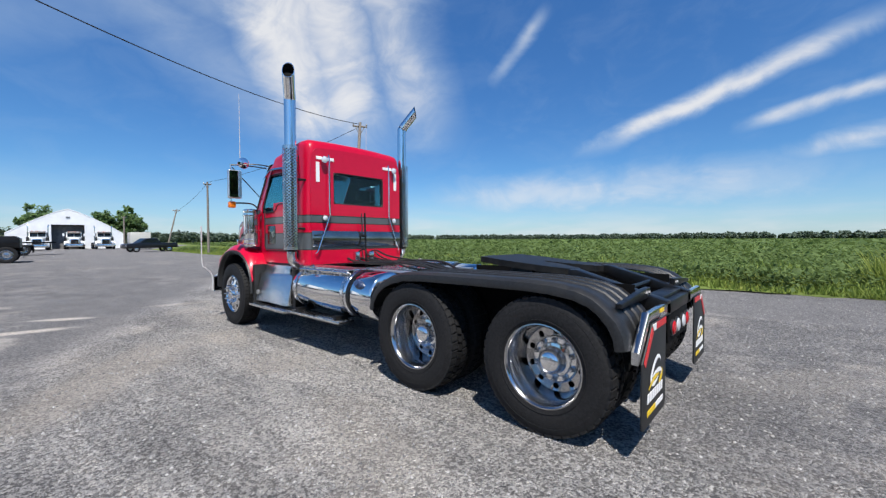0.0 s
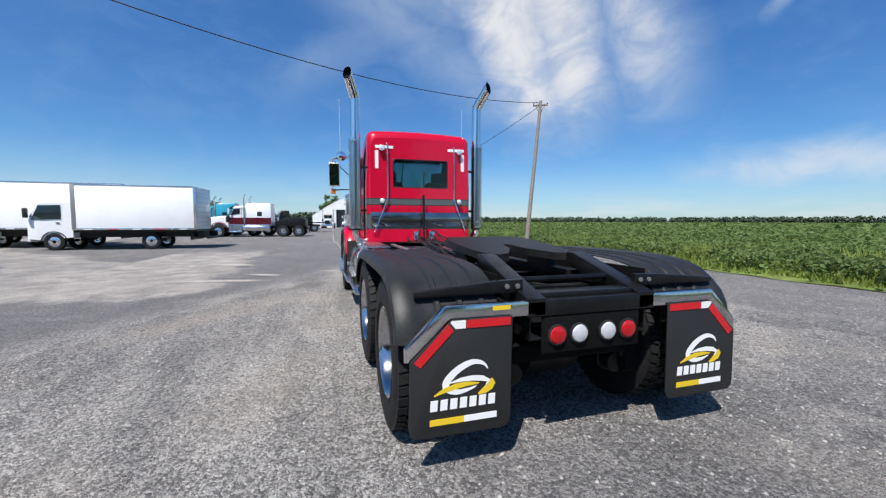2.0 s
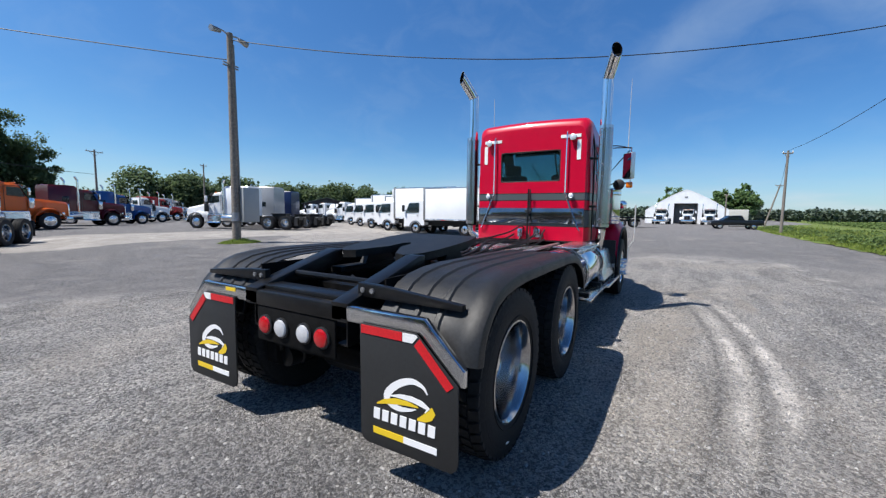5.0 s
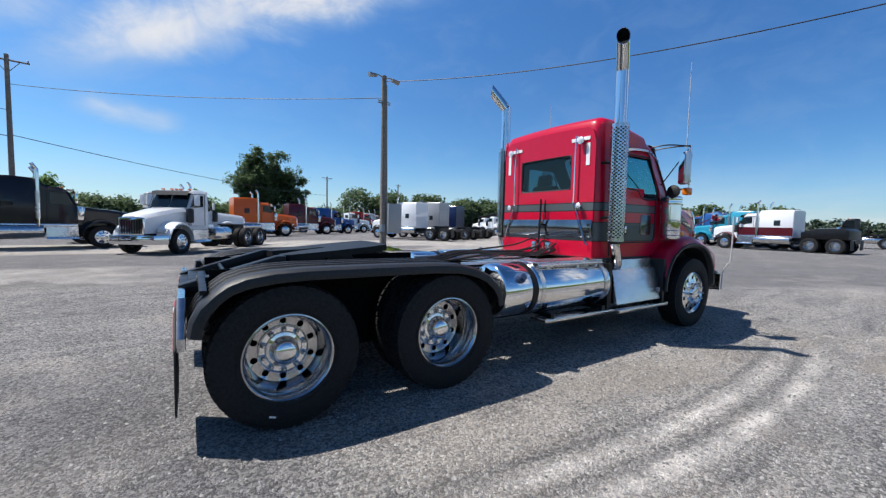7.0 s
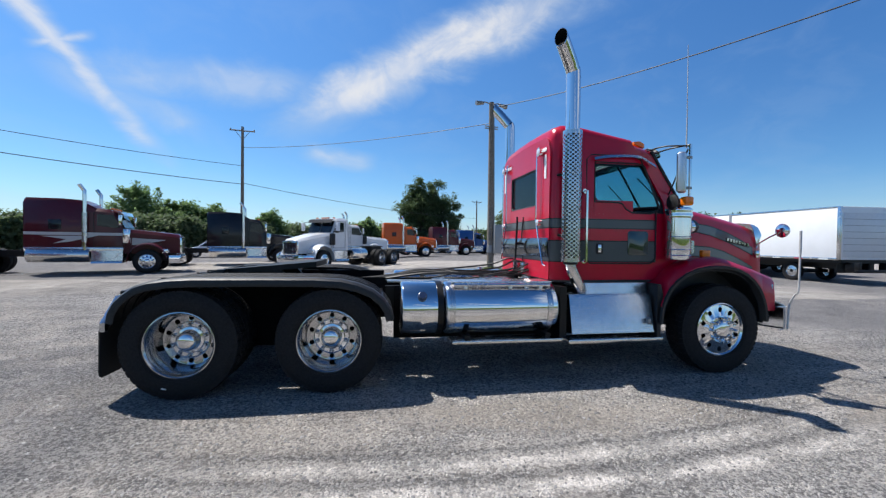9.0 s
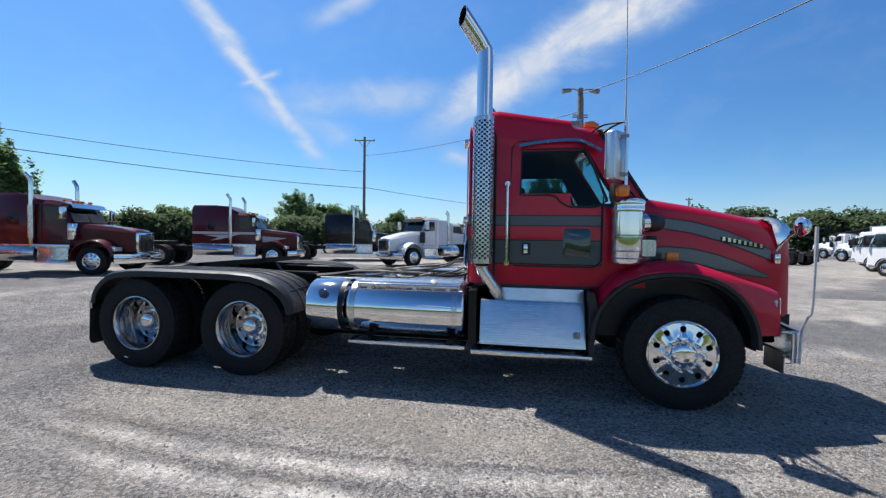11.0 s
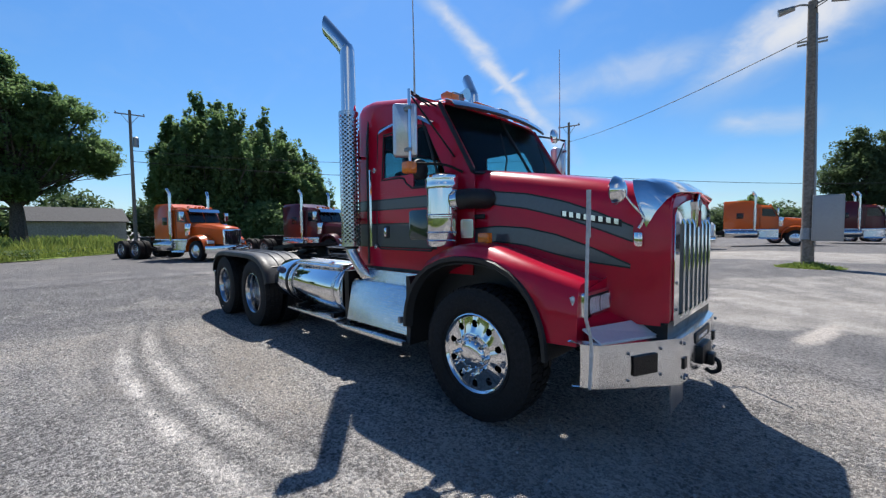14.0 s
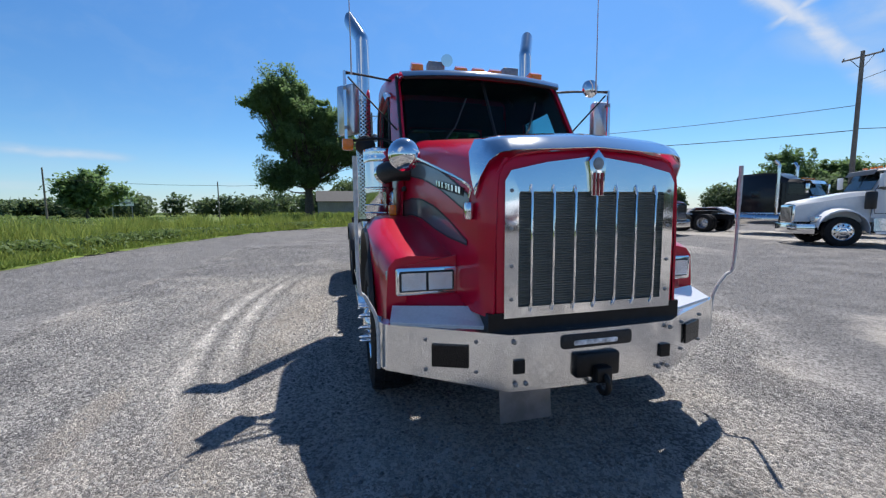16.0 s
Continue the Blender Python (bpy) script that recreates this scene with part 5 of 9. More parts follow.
def build_bumper(truck):
    bm = B()
    line = [(6.60, 1.19), (6.70, 1.15), (6.93, 0.62), (6.985, 0.52), (7.0, 0.3), (7.005, 0)]
    pts = line + [(x, -y) for x, y in line[::-1][1:]]
    rings = []
    for x, y in pts:
        k = min(1, max(0, (abs(y) - 0.55) / 0.6))
        zb, zt = 0.42 + 0.08 * k, 0.735 + 0.03 * k
        rings.append([(x - 0.05, y, zb - 0.01), (x, y, zb), (x + 0.004, y, (zb + zt) / 2), (x, y, zt), (x - 0.07, y * 0.985, zt + 0.012), (x - 0.09, y * 0.985, zt)])
    loft(bm, rings, around=False)
    thicken(bm, 0.008)
    bumper = part("front_bumper", bm, BUMPER_STEEL, truck, "wide polished steel front bumper with swept ends")
    for side in (1, -1):
        bm = B()
        c = Vector((6.848, side * 0.81, 0.605))
        d = Vector((0.23, -side * 0.53, 0)).normalized()
        n = Vector((0.917, side * 0.398, 0))
        bm.faces.new([bm.verts.new(c + d * u + Vector((0, 0, v)) + n * 0.006) for u, v in ((-0.102, -0.062), (0.102, -0.062), (0.102, 0.062), (-0.102, 0.062))])
        thicken(bm, 0.01)
        part("fog_lamp", bm, material("fog_lamp_glass", (0.006, 0.006, 0.007), 0.25, spec=0.3), bumper, "dark rectangular fog lamp")
        for u in (-0.14, 0.14):
            for v in (-0.085, 0.085):
                bm = B()
                lathe(bm, [(0, 0.011), (0.012, 0.009), (0.013, 0.001)], tuple(c + d * u + Vector((0, 0, v))), "x", 8)
                part("bolt", bm, STEEL_DULL, bumper)
        bm = B()
        box(bm, 6.99, 7.005, side * 0.47 - 0.032, side * 0.47 + 0.032, 0.525, 0.6)
        part("tow_hole", bm, BLACK_STEEL, bumper)
        for y, z in ((0.5, 0.7), (0.49, 0.465), (0.43, 0.465)):
            bm = B()
            lathe(bm, [(0, 0.014), (0.014, 0.011), (0.016, 0.001)], (6.995, side * y, z), "x", 8)
            part("bolt", bm, STEEL_DULL, bumper)
        # guide rods at the bumper's ends
        bm = B()
        b0 = 0.06 if side < 0 else 0.1
        sweep(bm, smooth_line([(6.66, side * 1.185, 0.5), (6.67, side * 1.19, 0.78), (6.67, side * (1.19 + b0), 0.92), (6.68, side * (1.19 + b0 * 1.6), 1.02), (6.69, side * (1.19 + b0 * 1.6), 1.68)], 4), 0.0105, 8)
        sweep(bm, [(6.69, side * (1.19 + b0 * 1.6), 1.42), (6.69, side * (1.19 + b0 * 1.6), 1.69)], 0.0135, 8)
        part("guide_rod", bm, ROD_GREY, truck, "thin upright bumper guide rod")
        # round fender mirror on its rod
        if side < 0:
            bm = B()
            sweep(bm, smooth_line([(6.76, side * 0.67, 1.47), (6.79, side * 0.69, 1.54), (6.770, side * 0.875, 1.635), (6.776, side * 1.027, 1.699)], 4), 0.009, 8)
            part("mirror_arm", bm, CHROME, truck)
            bm = B()
            lathe(bm, [(0.045, 0.012), (0.04, 0.04), (0.02, 0.07), (-0.01, 0.086), (-0.018, 0.088)], (6.756, side * 1.027, 1.699), "x", 28, 1)
            mir = part("fender_mirror", bm, CHROME, truck, "round convex mirror on a rod")
            bm = B()
            lathe(bm, [(0.0, 0.084), (-0.012, 0.072), (-0.024, 0.05), (-0.032, 0.025), (-0.035, 0.001)], (6.737, side * 1.027, 1.699), "x", 28, 1)
            part("mirror_glass", bm, MIRROR, mir)
    bm = B()
    prism(bm, rounded(-0.225, 0.225, 0.635, 0.715, 0.02), "x", 6.995, 7.012, 0.004)
    slot = part("bumper_slot", bm, BLACK_PLASTIC, bumper)
    bm = B()
    prism(bm, rounded(-0.15, 0.13, 0.652, 0.68, 0.01), "x", 7.0, 7.014, 0.002)
    part("light_bar", bm, HEAD_LENS, slot)
    bm = B()
    box(bm, 6.97, 7.045, -0.15, 0.13, 0.47, 0.61, 0.02)
    box(bm, 7.02, 7.09, -0.05, 0.05, 0.45, 0.54, 0.015)
    sweep(bm, smooth_line([(7.07, 0, 0.5), (7.11, 0, 0.48), (7.115, 0, 0.42), (7.07, 0, 0.39), (7.03, 0, 0.41)], 4), 0.016, 8)
    part("tow_hook", bm, BLACK_STEEL, truck, "black tow pintle with a hook")
    bm = B()
    prism(bm, [(-0.56, 0.43), (-0.25, 0.43), (-0.24, 0.22), (-0.55, 0.22)], "x", 6.93, 6.94)
    plate = part("hanging_plate", bm, material("dull_plate", (0.25, 0.25, 0.26), 0.35, 0.7, grain=0.2, grain_scale=8, stain=0.5), truck, "dull metal plate hung below the bumper")
    bm = B()
    box(bm, 6.2, 6.92, -0.45, 0.45, 0.5, 0.72, 0.03)
    box(bm, 6.62, 6.93, -0.62, 0.62, 0.72, 0.84)
    part("bumper_bracket", bm, BLACK_STEEL, truck)


MIRROR = material("mirror_glass", (0.85, 0.86, 0.87), 0.02, 1.0)


def build_stacks(truck):
    for side in (1, -1):
        y = side * 1.06
        x = 3.945
        path = smooth_line([(x, y, 2.55), (x, y, 3.34), (x - 0.02, y + side * 0.01, 3.44), (x - 0.10, y + side * 0.06, 3.56), (x - 0.22, y + side * 0.13, 3.72)], 6)
        bm = B()
        rings = []
        cut = Vector((-0.8, side * 0.58, 0.12)).normalized()
        pipe_shell(bm, path, 0.08, 0.074, 20, cut)
        pipe = part("exhaust_pipe", bm, CHROME, truck, "tall chrome exhaust pipe with a swept tip")
        bm = B()
        pipe_shell(bm, path[-9:-1] + [path[-1].lerp(path[-2], 0.12)], 0.0735, 0.07, 16, cut)
        sweep(bm, [path[-4], path[-3]], 0.071, 16)
        part("soot", bm, DEAD_BLACK, pipe, "sooty inside of the pipe")
        # muffler and its pierced shield
        bm = B()
        lathe(bm, [(1.26, 0.05), (1.28, 0.08), (2.72, 0.08), (2.76, 0.066)], (x, y, 0), "z", 24)
        part("muffler", bm, BLACK_STEEL, pipe)
        part("heat_shield", shield_mesh(x, y, 1.30, 2.76, 0.108, side), ALUMINIUM, pipe, "bright pierced heat shield")
        bm = B()
        if side < 0:
            sweep(bm, smooth_line([(x, y, 1.3), (x + 0.01, y, 1.23), (x + 0.07, y - side * 0.02, 1.13), (x + 0.16, y - side * 0.06, 1.0), (x + 0.2, y - side * 0.12, 0.95)], 5), 0.063, 16)
        else:
            sweep(bm, smooth_line([(x, y, 1.3), (x, y, 1.2), (x + 0.015, y - side * 0.04, 1.125), (x + 0.03, y - side * 0.16, 1.07), (x + 0.03, y - side * 0.5, 1.05)], 5), 0.066, 16)
        part("exhaust_elbow", bm, ALUMINIUM, pipe)
        for z in (1.6, 2.3):
            bm = B()
            sweep(bm, [(x, y - side * 0.05, z), (3.86, side * 0.85, z)], 0.018, 6)
            part("stack_bracket", bm, BLACK_STEEL, pipe)


def pipe_shell(bm, path, r, r_in, n, cut=None):
    """An open pipe: the outer wall turns over a lip into the inner wall. The end may be mitred along a plane with normal cut."""
    line = list(path) + list(path[::-1][:10])
    rs = [r] * len(path) + [r_in] * 10
    rings, up = [], None
    m = len(path)
    for k, p in enumerate(line):
        j = k if k < m else 2 * m - 1 - k
        d = (path[min(j + 1, m - 1)] - path[max(j - 1, 0)]).normalized()
        if up is None:
            up = Vector((1, 0, 0))
        u = (Vector((1, 0, 0)) - d * d.x).normalized()
        w = d.cross(u)
        ring = [p + (u * math.cos(a) + w * math.sin(a)) * rs[k] for a in (2 * math.pi * q / n for q in range(n))]
        if cut is not None and j >= m - 4:
            f = (1.0, 0.6, 0.3, 0.1)[m - 1 - j]
            ring = [v + d * ((p - v).dot(cut) / d.dot(cut) * f) for v in ring]
        rings.append([bm.verts.new(v) for v in ring])
    skin(bm, rings, True)
    bm.faces.new(rings[-1])
    bmesh.ops.recalc_face_normals(bm, faces=bm.faces[:])


def shield_mesh(x, y, z0, z1, r, side):
    """A half-round sheet with rows of holes, each hole a real opening."""
    bm = B()
    rows, cols = 66, 18
    a0, a1 = radians(90 * side - 130), radians(90 * side + 130)
    dz, da = (z1 - z0) / rows, (a1 - a0) / cols
    def at(a, z):
        return bm.verts.new((x + r * math.cos(a), y + r * math.sin(a), z))
    grid = [[at(a0 + da * j, z0 + dz * i) for j in range(cols + 1)] for i in range(rows + 1)]
    for i in range(rows):
        for j in range(cols):
            q = [grid[i][j], grid[i][j + 1], grid[i + 1][j + 1], grid[i + 1][j]]
            if 1 < i < rows - 2 and (i + j) % 2 == 0:
                za, aa = z0 + dz * (i + 0.5), a0 + da * (j + 0.5)
                h = [at(aa + da * 0.62 * math.cos(t), za + dz * 0.62 * math.sin(t)) for t in (radians(225 + 90 * k) for k in range(4))]
                for k in range(4):
                    bm.faces.new((q[k], q[(k + 1) % 4], h[(k + 1) % 4], h[k]))
            else:
                bm.faces.new(q)
    bmesh.ops.recalc_face_normals(bm, faces=bm.faces[:])
    return bm


def build_mirrors(truck):
    for side in (1, -1):
        mx, y = 5.13, 1.36 if side > 0 else -1.27
        turn = Matrix.Translation((mx, y, 0)) @ Matrix.Rotation(radians(-6 if side > 0 else -40), 4, "Z")
        bm = B()
        prism(bm, rounded(-0.098, 0.098, 2.09, 2.53, 0.025), "x", -0.03, 0.055, 0.025)
        m = part("door_mirror", bm, SATIN, truck, "tall satin-bright door mirror on tube arms")
        m.data.transform(turn)
        bm = B()
        prism(bm, rounded(-0.086, 0.086, 2.105, 2.515, 0.018), "x", -0.038, -0.032)
        g = part("mirror_glass", bm, MIRROR, m)
        g.data.transform(turn)
        # upright tube behind the housing, with its two cab arms and a brace
        bm = B()
        sweep(bm, [(mx + 0.085, y + side * 0.03, 2.0), (mx + 0.085, y + side * 0.03, 2.63)], 0.014, 8)
        part("mirror_post", bm, CHROME, m)
        for z in (2.14, 2.48):
            bm = B()
            box(bm, mx + 0.02, mx + 0.1, y + side * 0.03 - 0.014, y + side * 0.03 + 0.014, z - 0.016, z + 0.016, 0.004)
            part("post_clamp", bm, STEEL_DULL, m)
        for dx, z in ((0.0, 2.635), (0.06, 2.61)):
            bm = B()
            sweep(bm, smooth_line([(5.02 + dx * 1.5, side * 0.87, z), (5.08 + dx, side * 1.08, z + 0.012), (mx + 0.085, y + side * 0.03, 2.61 + dx * 0.2)], 4), 0.009, 8)
            part("mirror_arm", bm, BLACK_STEEL, m)
        bm = B()
        sweep(bm, [(5.3, side * 0.86, 2.12), (mx + 0.08, y, 2.58)], 0.008, 8)
        part("mirror_brace", bm, BLACK_STEEL, m)
        bm = B()
        sweep(bm, smooth_line([(5.4, side * 0.88, 1.97), (5.32, side * 1.0, 2.03), (5.24, side * 1.16, 2.035), (mx + 0.085, y + side * 0.03, 2.02)], 4), 0.012, 8)
        part("mirror_arm", bm, BLACK_STEEL, m)
        bm = B()
        box(bm, mx + 0.02, mx + 0.11, y + side * 0.02 - 0.05, y + side * 0.02 + 0.05, 1.945, 2.045, 0.02)
        part("mirror_turn_lamp", bm, AMBER_LENS, m, "amber lamp below the mirror")
        bm = B()
        sx, sy, sz = (mx + 0.03, side * 1.22, 2.66) if side > 0 else (5.16, side * 1.13, 2.0)
        lathe(bm, [(-0.03, 0.03), (-0.01, 0.085), (0.012, 0.092)], (sx, sy, sz), "x", 20, -1)
        spot = part("spot_mirror", bm, BLACK_PLASTIC if side < 0 else CHROME, m, "round convex spot mirror")
        bm = B()
        lathe(bm, [(0.012, 0.085), (0.024, 0.05), (0.028, 0.001)], (sx, sy, sz), "x", 20, -1)
        part("spot_glass", bm, MIRROR if side > 0 else BLACK_PLASTIC, spot)
        # whip aerial
        bm = B()
        sweep(bm, [(mx + 0.085, side * 1.24, 2.6), (mx + 0.085, side * 1.24, 3.0), (mx + 0.075, side * 1.245, 3.75)], [0.008, 0.005, 0.0035], 6)
        part("whip_aerial", bm, ROD_GREY, truck, "thin whip aerial on the mirror arm")
        # air cleaner
        c = (5.30, side * 1.03, 0)
        bm = B()
        lathe(bm, [(1.33, 0.03), (1.33, 0.11), (1.35, 0.122), (1.58, 0.122), (1.585, 0.128), (1.60, 0.128), (1.605, 0.122), (1.82, 0.122), (1.825, 0.132), (1.86, 0.136), (1.88, 0.13), (1.9, 0.136), (1.93, 0.132), (1.945, 0.11), (1.95, 0.02)], c, "z", 32)
        can = part("air_cleaner", bm, CHROME, truck, "chrome air cleaner canister beside the cowl")
        for z in (1.6, 1.45, 1.38):
            bm = B()
            sweep(bm, [(c[0] + 0.127 * math.cos(t), c[1] + 0.127 * math.sin(t), z) for t in (2 * math.pi * k / 24 for k in range(24))], 0.006, 5, close=True)
            part("clamp_band", bm, ALUMINIUM, can)
        bm = B()
        sweep(bm, smooth_line([(5.4, side * 1.0, 1.72), (5.5, side * 0.96, 1.73), (5.58, side * 0.86, 1.73), (5.6, side * 0.76, 1.73)], 4), 0.085, 16)
        part("intake_duct", bm, BLACK_PLASTIC, can, "black rubber intake duct")
        bm = B()
        sweep(bm, [(5.4, side * 1.0, 1.72), (5.45, side * 0.985, 1.725)], 0.09, 16)
        part("clamp_band", bm, CHROME, can)
        # pierced step bracket behind it
        bm = B()
        prism(bm, rounded(5.43, 5.56, 1.40, 1.56, 0.02), "y", side * 0.94, side * 0.955)
        for i in range(3):
            for j in range(4):
                lathe(bm, [(0, 0.011), (0.006, 0.009), (0.007, 0.001)], (5.455 + 0.038 * i, side * 0.955, 1.425 + 0.037 * j), "y", 6, side)
        part("pierced_bracket", bm, ALUMINIUM, can)


def build_tanks(truck):
    diamond = material("diamond_plate", (0.72, 0.72, 0.72), 0.26, 1.0, grain=0.08, grain_scale=30, bump=0.0)
    t = diamond.node_tree
    N, L, M, RANGE, MIX, DOT, NOISE, SCALE = link_nodes(t)
    vec = t.nodes.new("ShaderNodeTexCoord").outputs["Object"]
    a, b = DOT(vec, (1, 0, 1)), DOT(vec, (1, 0, -1))
    h = M("MULTIPLY", M("SINE", M("MULTIPLY", a, 130)), M("SINE", M("MULTIPLY", b, 130)))
    bp = t.nodes.new("ShaderNodeBump")
    bp.inputs["Strength"].default_value, bp.inputs["Distance"].default_value = 0.5, 0.002
    L(RANGE(h, 0.1, 0.6), bp.inputs["Height"])
    L(bp.outputs[0], t.nodes["Principled BSDF"].inputs["Normal"])
    for side in (1, -1):
        yc, zc, r = side * 0.875, 0.785, 0.285
        for name, x0, x1, lab in (("fluid_tank", 2.05, 2.485, "short polished round tank with a blue cap"), ("fuel_tank", 2.52, 3.78, "long polished aluminium fuel tank")):
            bm = B()
            lathe(bm, [(x0, 0.02), (x0, r - 0.03), (x0 + 0.012, r - 0.008), (x0 + 0.03, r), (x1 - 0.03, r), (x1 - 0.012, r - 0.008), (x1, r - 0.03), (x1, 0.02)], (0, yc, zc), "x", 40)
            tank = part(name, bm, CHROME, truck, lab)
            straps = (x0 + 0.07, x1 - 0.1) if name == "fuel_tank" else (x1 - 0.02,)
            for sx in straps:
                bm = B()
                rings = []
                for k in range(33):
                    a = 2 * math.pi * k / 32
                    rings.append([(sx - 0.03, yc + (r + 0.006) * math.cos(a), zc + (r + 0.006) * math.sin(a)), (sx + 0.03, yc + (r + 0.006) * math.cos(a), zc + (r + 0.006) * math.sin(a))])
                loft(bm, rings, around=False)
                thicken(bm, 0.004)
                part("tank_strap", bm, ALUMINIUM if name == "fuel_tank" else BLACK_STEEL, tank)
            bm = B()
            cx = x0 + 0.22 if name == "fluid_tank" else x1 - 0.33
            ang = radians(30) if name == "fluid_tank" else radians(62)
            n = Vector((0, side * math.cos(ang), math.sin(ang)))
            p = Vector((cx, yc, zc)) + n * (r - 0.01)
            sweep(bm, [p, p + n * 0.035, p + n * 0.04, p + n * 0.075], [0.05, 0.05, 0.042, 0.036], 16)
            part("filler_cap", bm, material("blue_cap", (0.03, 0.05, 0.11), 0.35) if name == "fluid_tank" else ALUMINIUM, tank)
        # step on the tank, and its bracket
        bm = B()
        box(bm, 2.58, 3.80, min(side * 0.98, side * 1.2), max(side * 0.98, side * 1.2), 0.44, 0.475, 0.008)
        part("tank_step", bm, ALUMINIUM, truck, "ribbed aluminium step below the tank")
        for x in (2.75, 3.65):
            bm = B()
            box(bm, x - 0.03, x + 0.03, min(side * 0.5, side * 1.15), max(side * 0.5, side * 1.15), 0.475, 0.52)
            part("step_bracket", bm, BLACK_STEEL, truck)
        bm = B()
        prism(bm, [(3.82, 0.45), (3.90, 0.45), (3.90, 1.02), (3.82, 1.02)], "y", side * 0.45, side * 1.08)
        part("tank_bracket", bm, BLACK_STEEL, truck)
        bm = B()
        sweep(bm, [(2.62, side * 1.06, 1.045), (3.7, side * 1.06, 1.045)], 0.018, 8)
        for x in (2.62, 3.1, 3.7):
            sweep(bm, [(x, side * 1.06, 1.045), (x, side * 0.98, 1.02)], 0.012, 6)
        part("tank_rail", bm, ALUMINIUM, truck)
        # tread plate on top of the tank, with a pierced lip
        bm = B()
        box(bm, 2.6, 3.74, min(side * 0.72, side * 1.035), max(side * 0.72, side * 1.035), 1.066, 1.08, 0.004)
        plate = part("tank_tread", bm, diamond, truck, "bright tread plate on the tank's top")
        bm = B()
        box(bm, 2.62, 3.72, side * 1.035 - 0.006, side * 1.035 + 0.006, 1.0, 1.066, 0.002)
        part("tread_lip", bm, ALUMINIUM, plate)
        for x in (2.75, 3.25, 3.6):
            bm = B()
            box(bm, x - 0.02, x + 0.02, min(side * 1.03, side * 1.06), max(side * 1.03, side * 1.06), 0.95, 1.05, 0.004)
            part("tread_bracket", bm, SATIN, plate)
        # light strip along the deck's edge
        bm = B()
        box(bm, 1.92, 3.76, side * 0.5 - 0.025, side * 0.5 + 0.025, 1.02, 1.05, 0.006)
        part("deck_strip", bm, SATIN, truck)
        # battery box with checker plate and step
        bm = B()
        prism(bm, [(side * 0.5, 0.5), (side * 1.14, 0.5), (side * 1.06, 0.9), (side * 1.04, 0.93), (side * 0.5, 0.93)], "x", 3.94, 4.96, 0.008)
        bb = part("battery_box", bm, diamond, truck, "tread-plate battery box with a step")
        bm = B()
        box(bm, 3.86, 5.0, min(side * 1.0, side * 1.23), max(side * 1.0, side * 1.23), 0.415, 0.46, 0.01)
        part("box_step", bm, ALUMINIUM, bb)
        bm = B()
        prism(bm, [(side * 0.5, 0.93), (side * 0.99, 0.93), (side * 0.97, 1.05), (side * 0.5, 1.05)], "x", 4.15, 4.96, 0.006)
        part("upper_step", bm, diamond, bb)
        bm = B()
        box(bm, 4.86, 4.9, side * 1.14 - 0.02, side * 1.14 + 0.02, 0.6, 0.66, 0.006)
        part("box_latch", bm, STEEL_DULL, bb)
        # black splash guard between step box and wheel
        bm = B()
        prism(bm, [(4.98, 0.42), (5.02, 0.42), (5.06, 0.9), (5.02, 1.05), (4.98, 1.05)], "y", side * 0.55, side * 1.15)
        part("splash_guard", bm, BLACK_PLASTIC, truck)


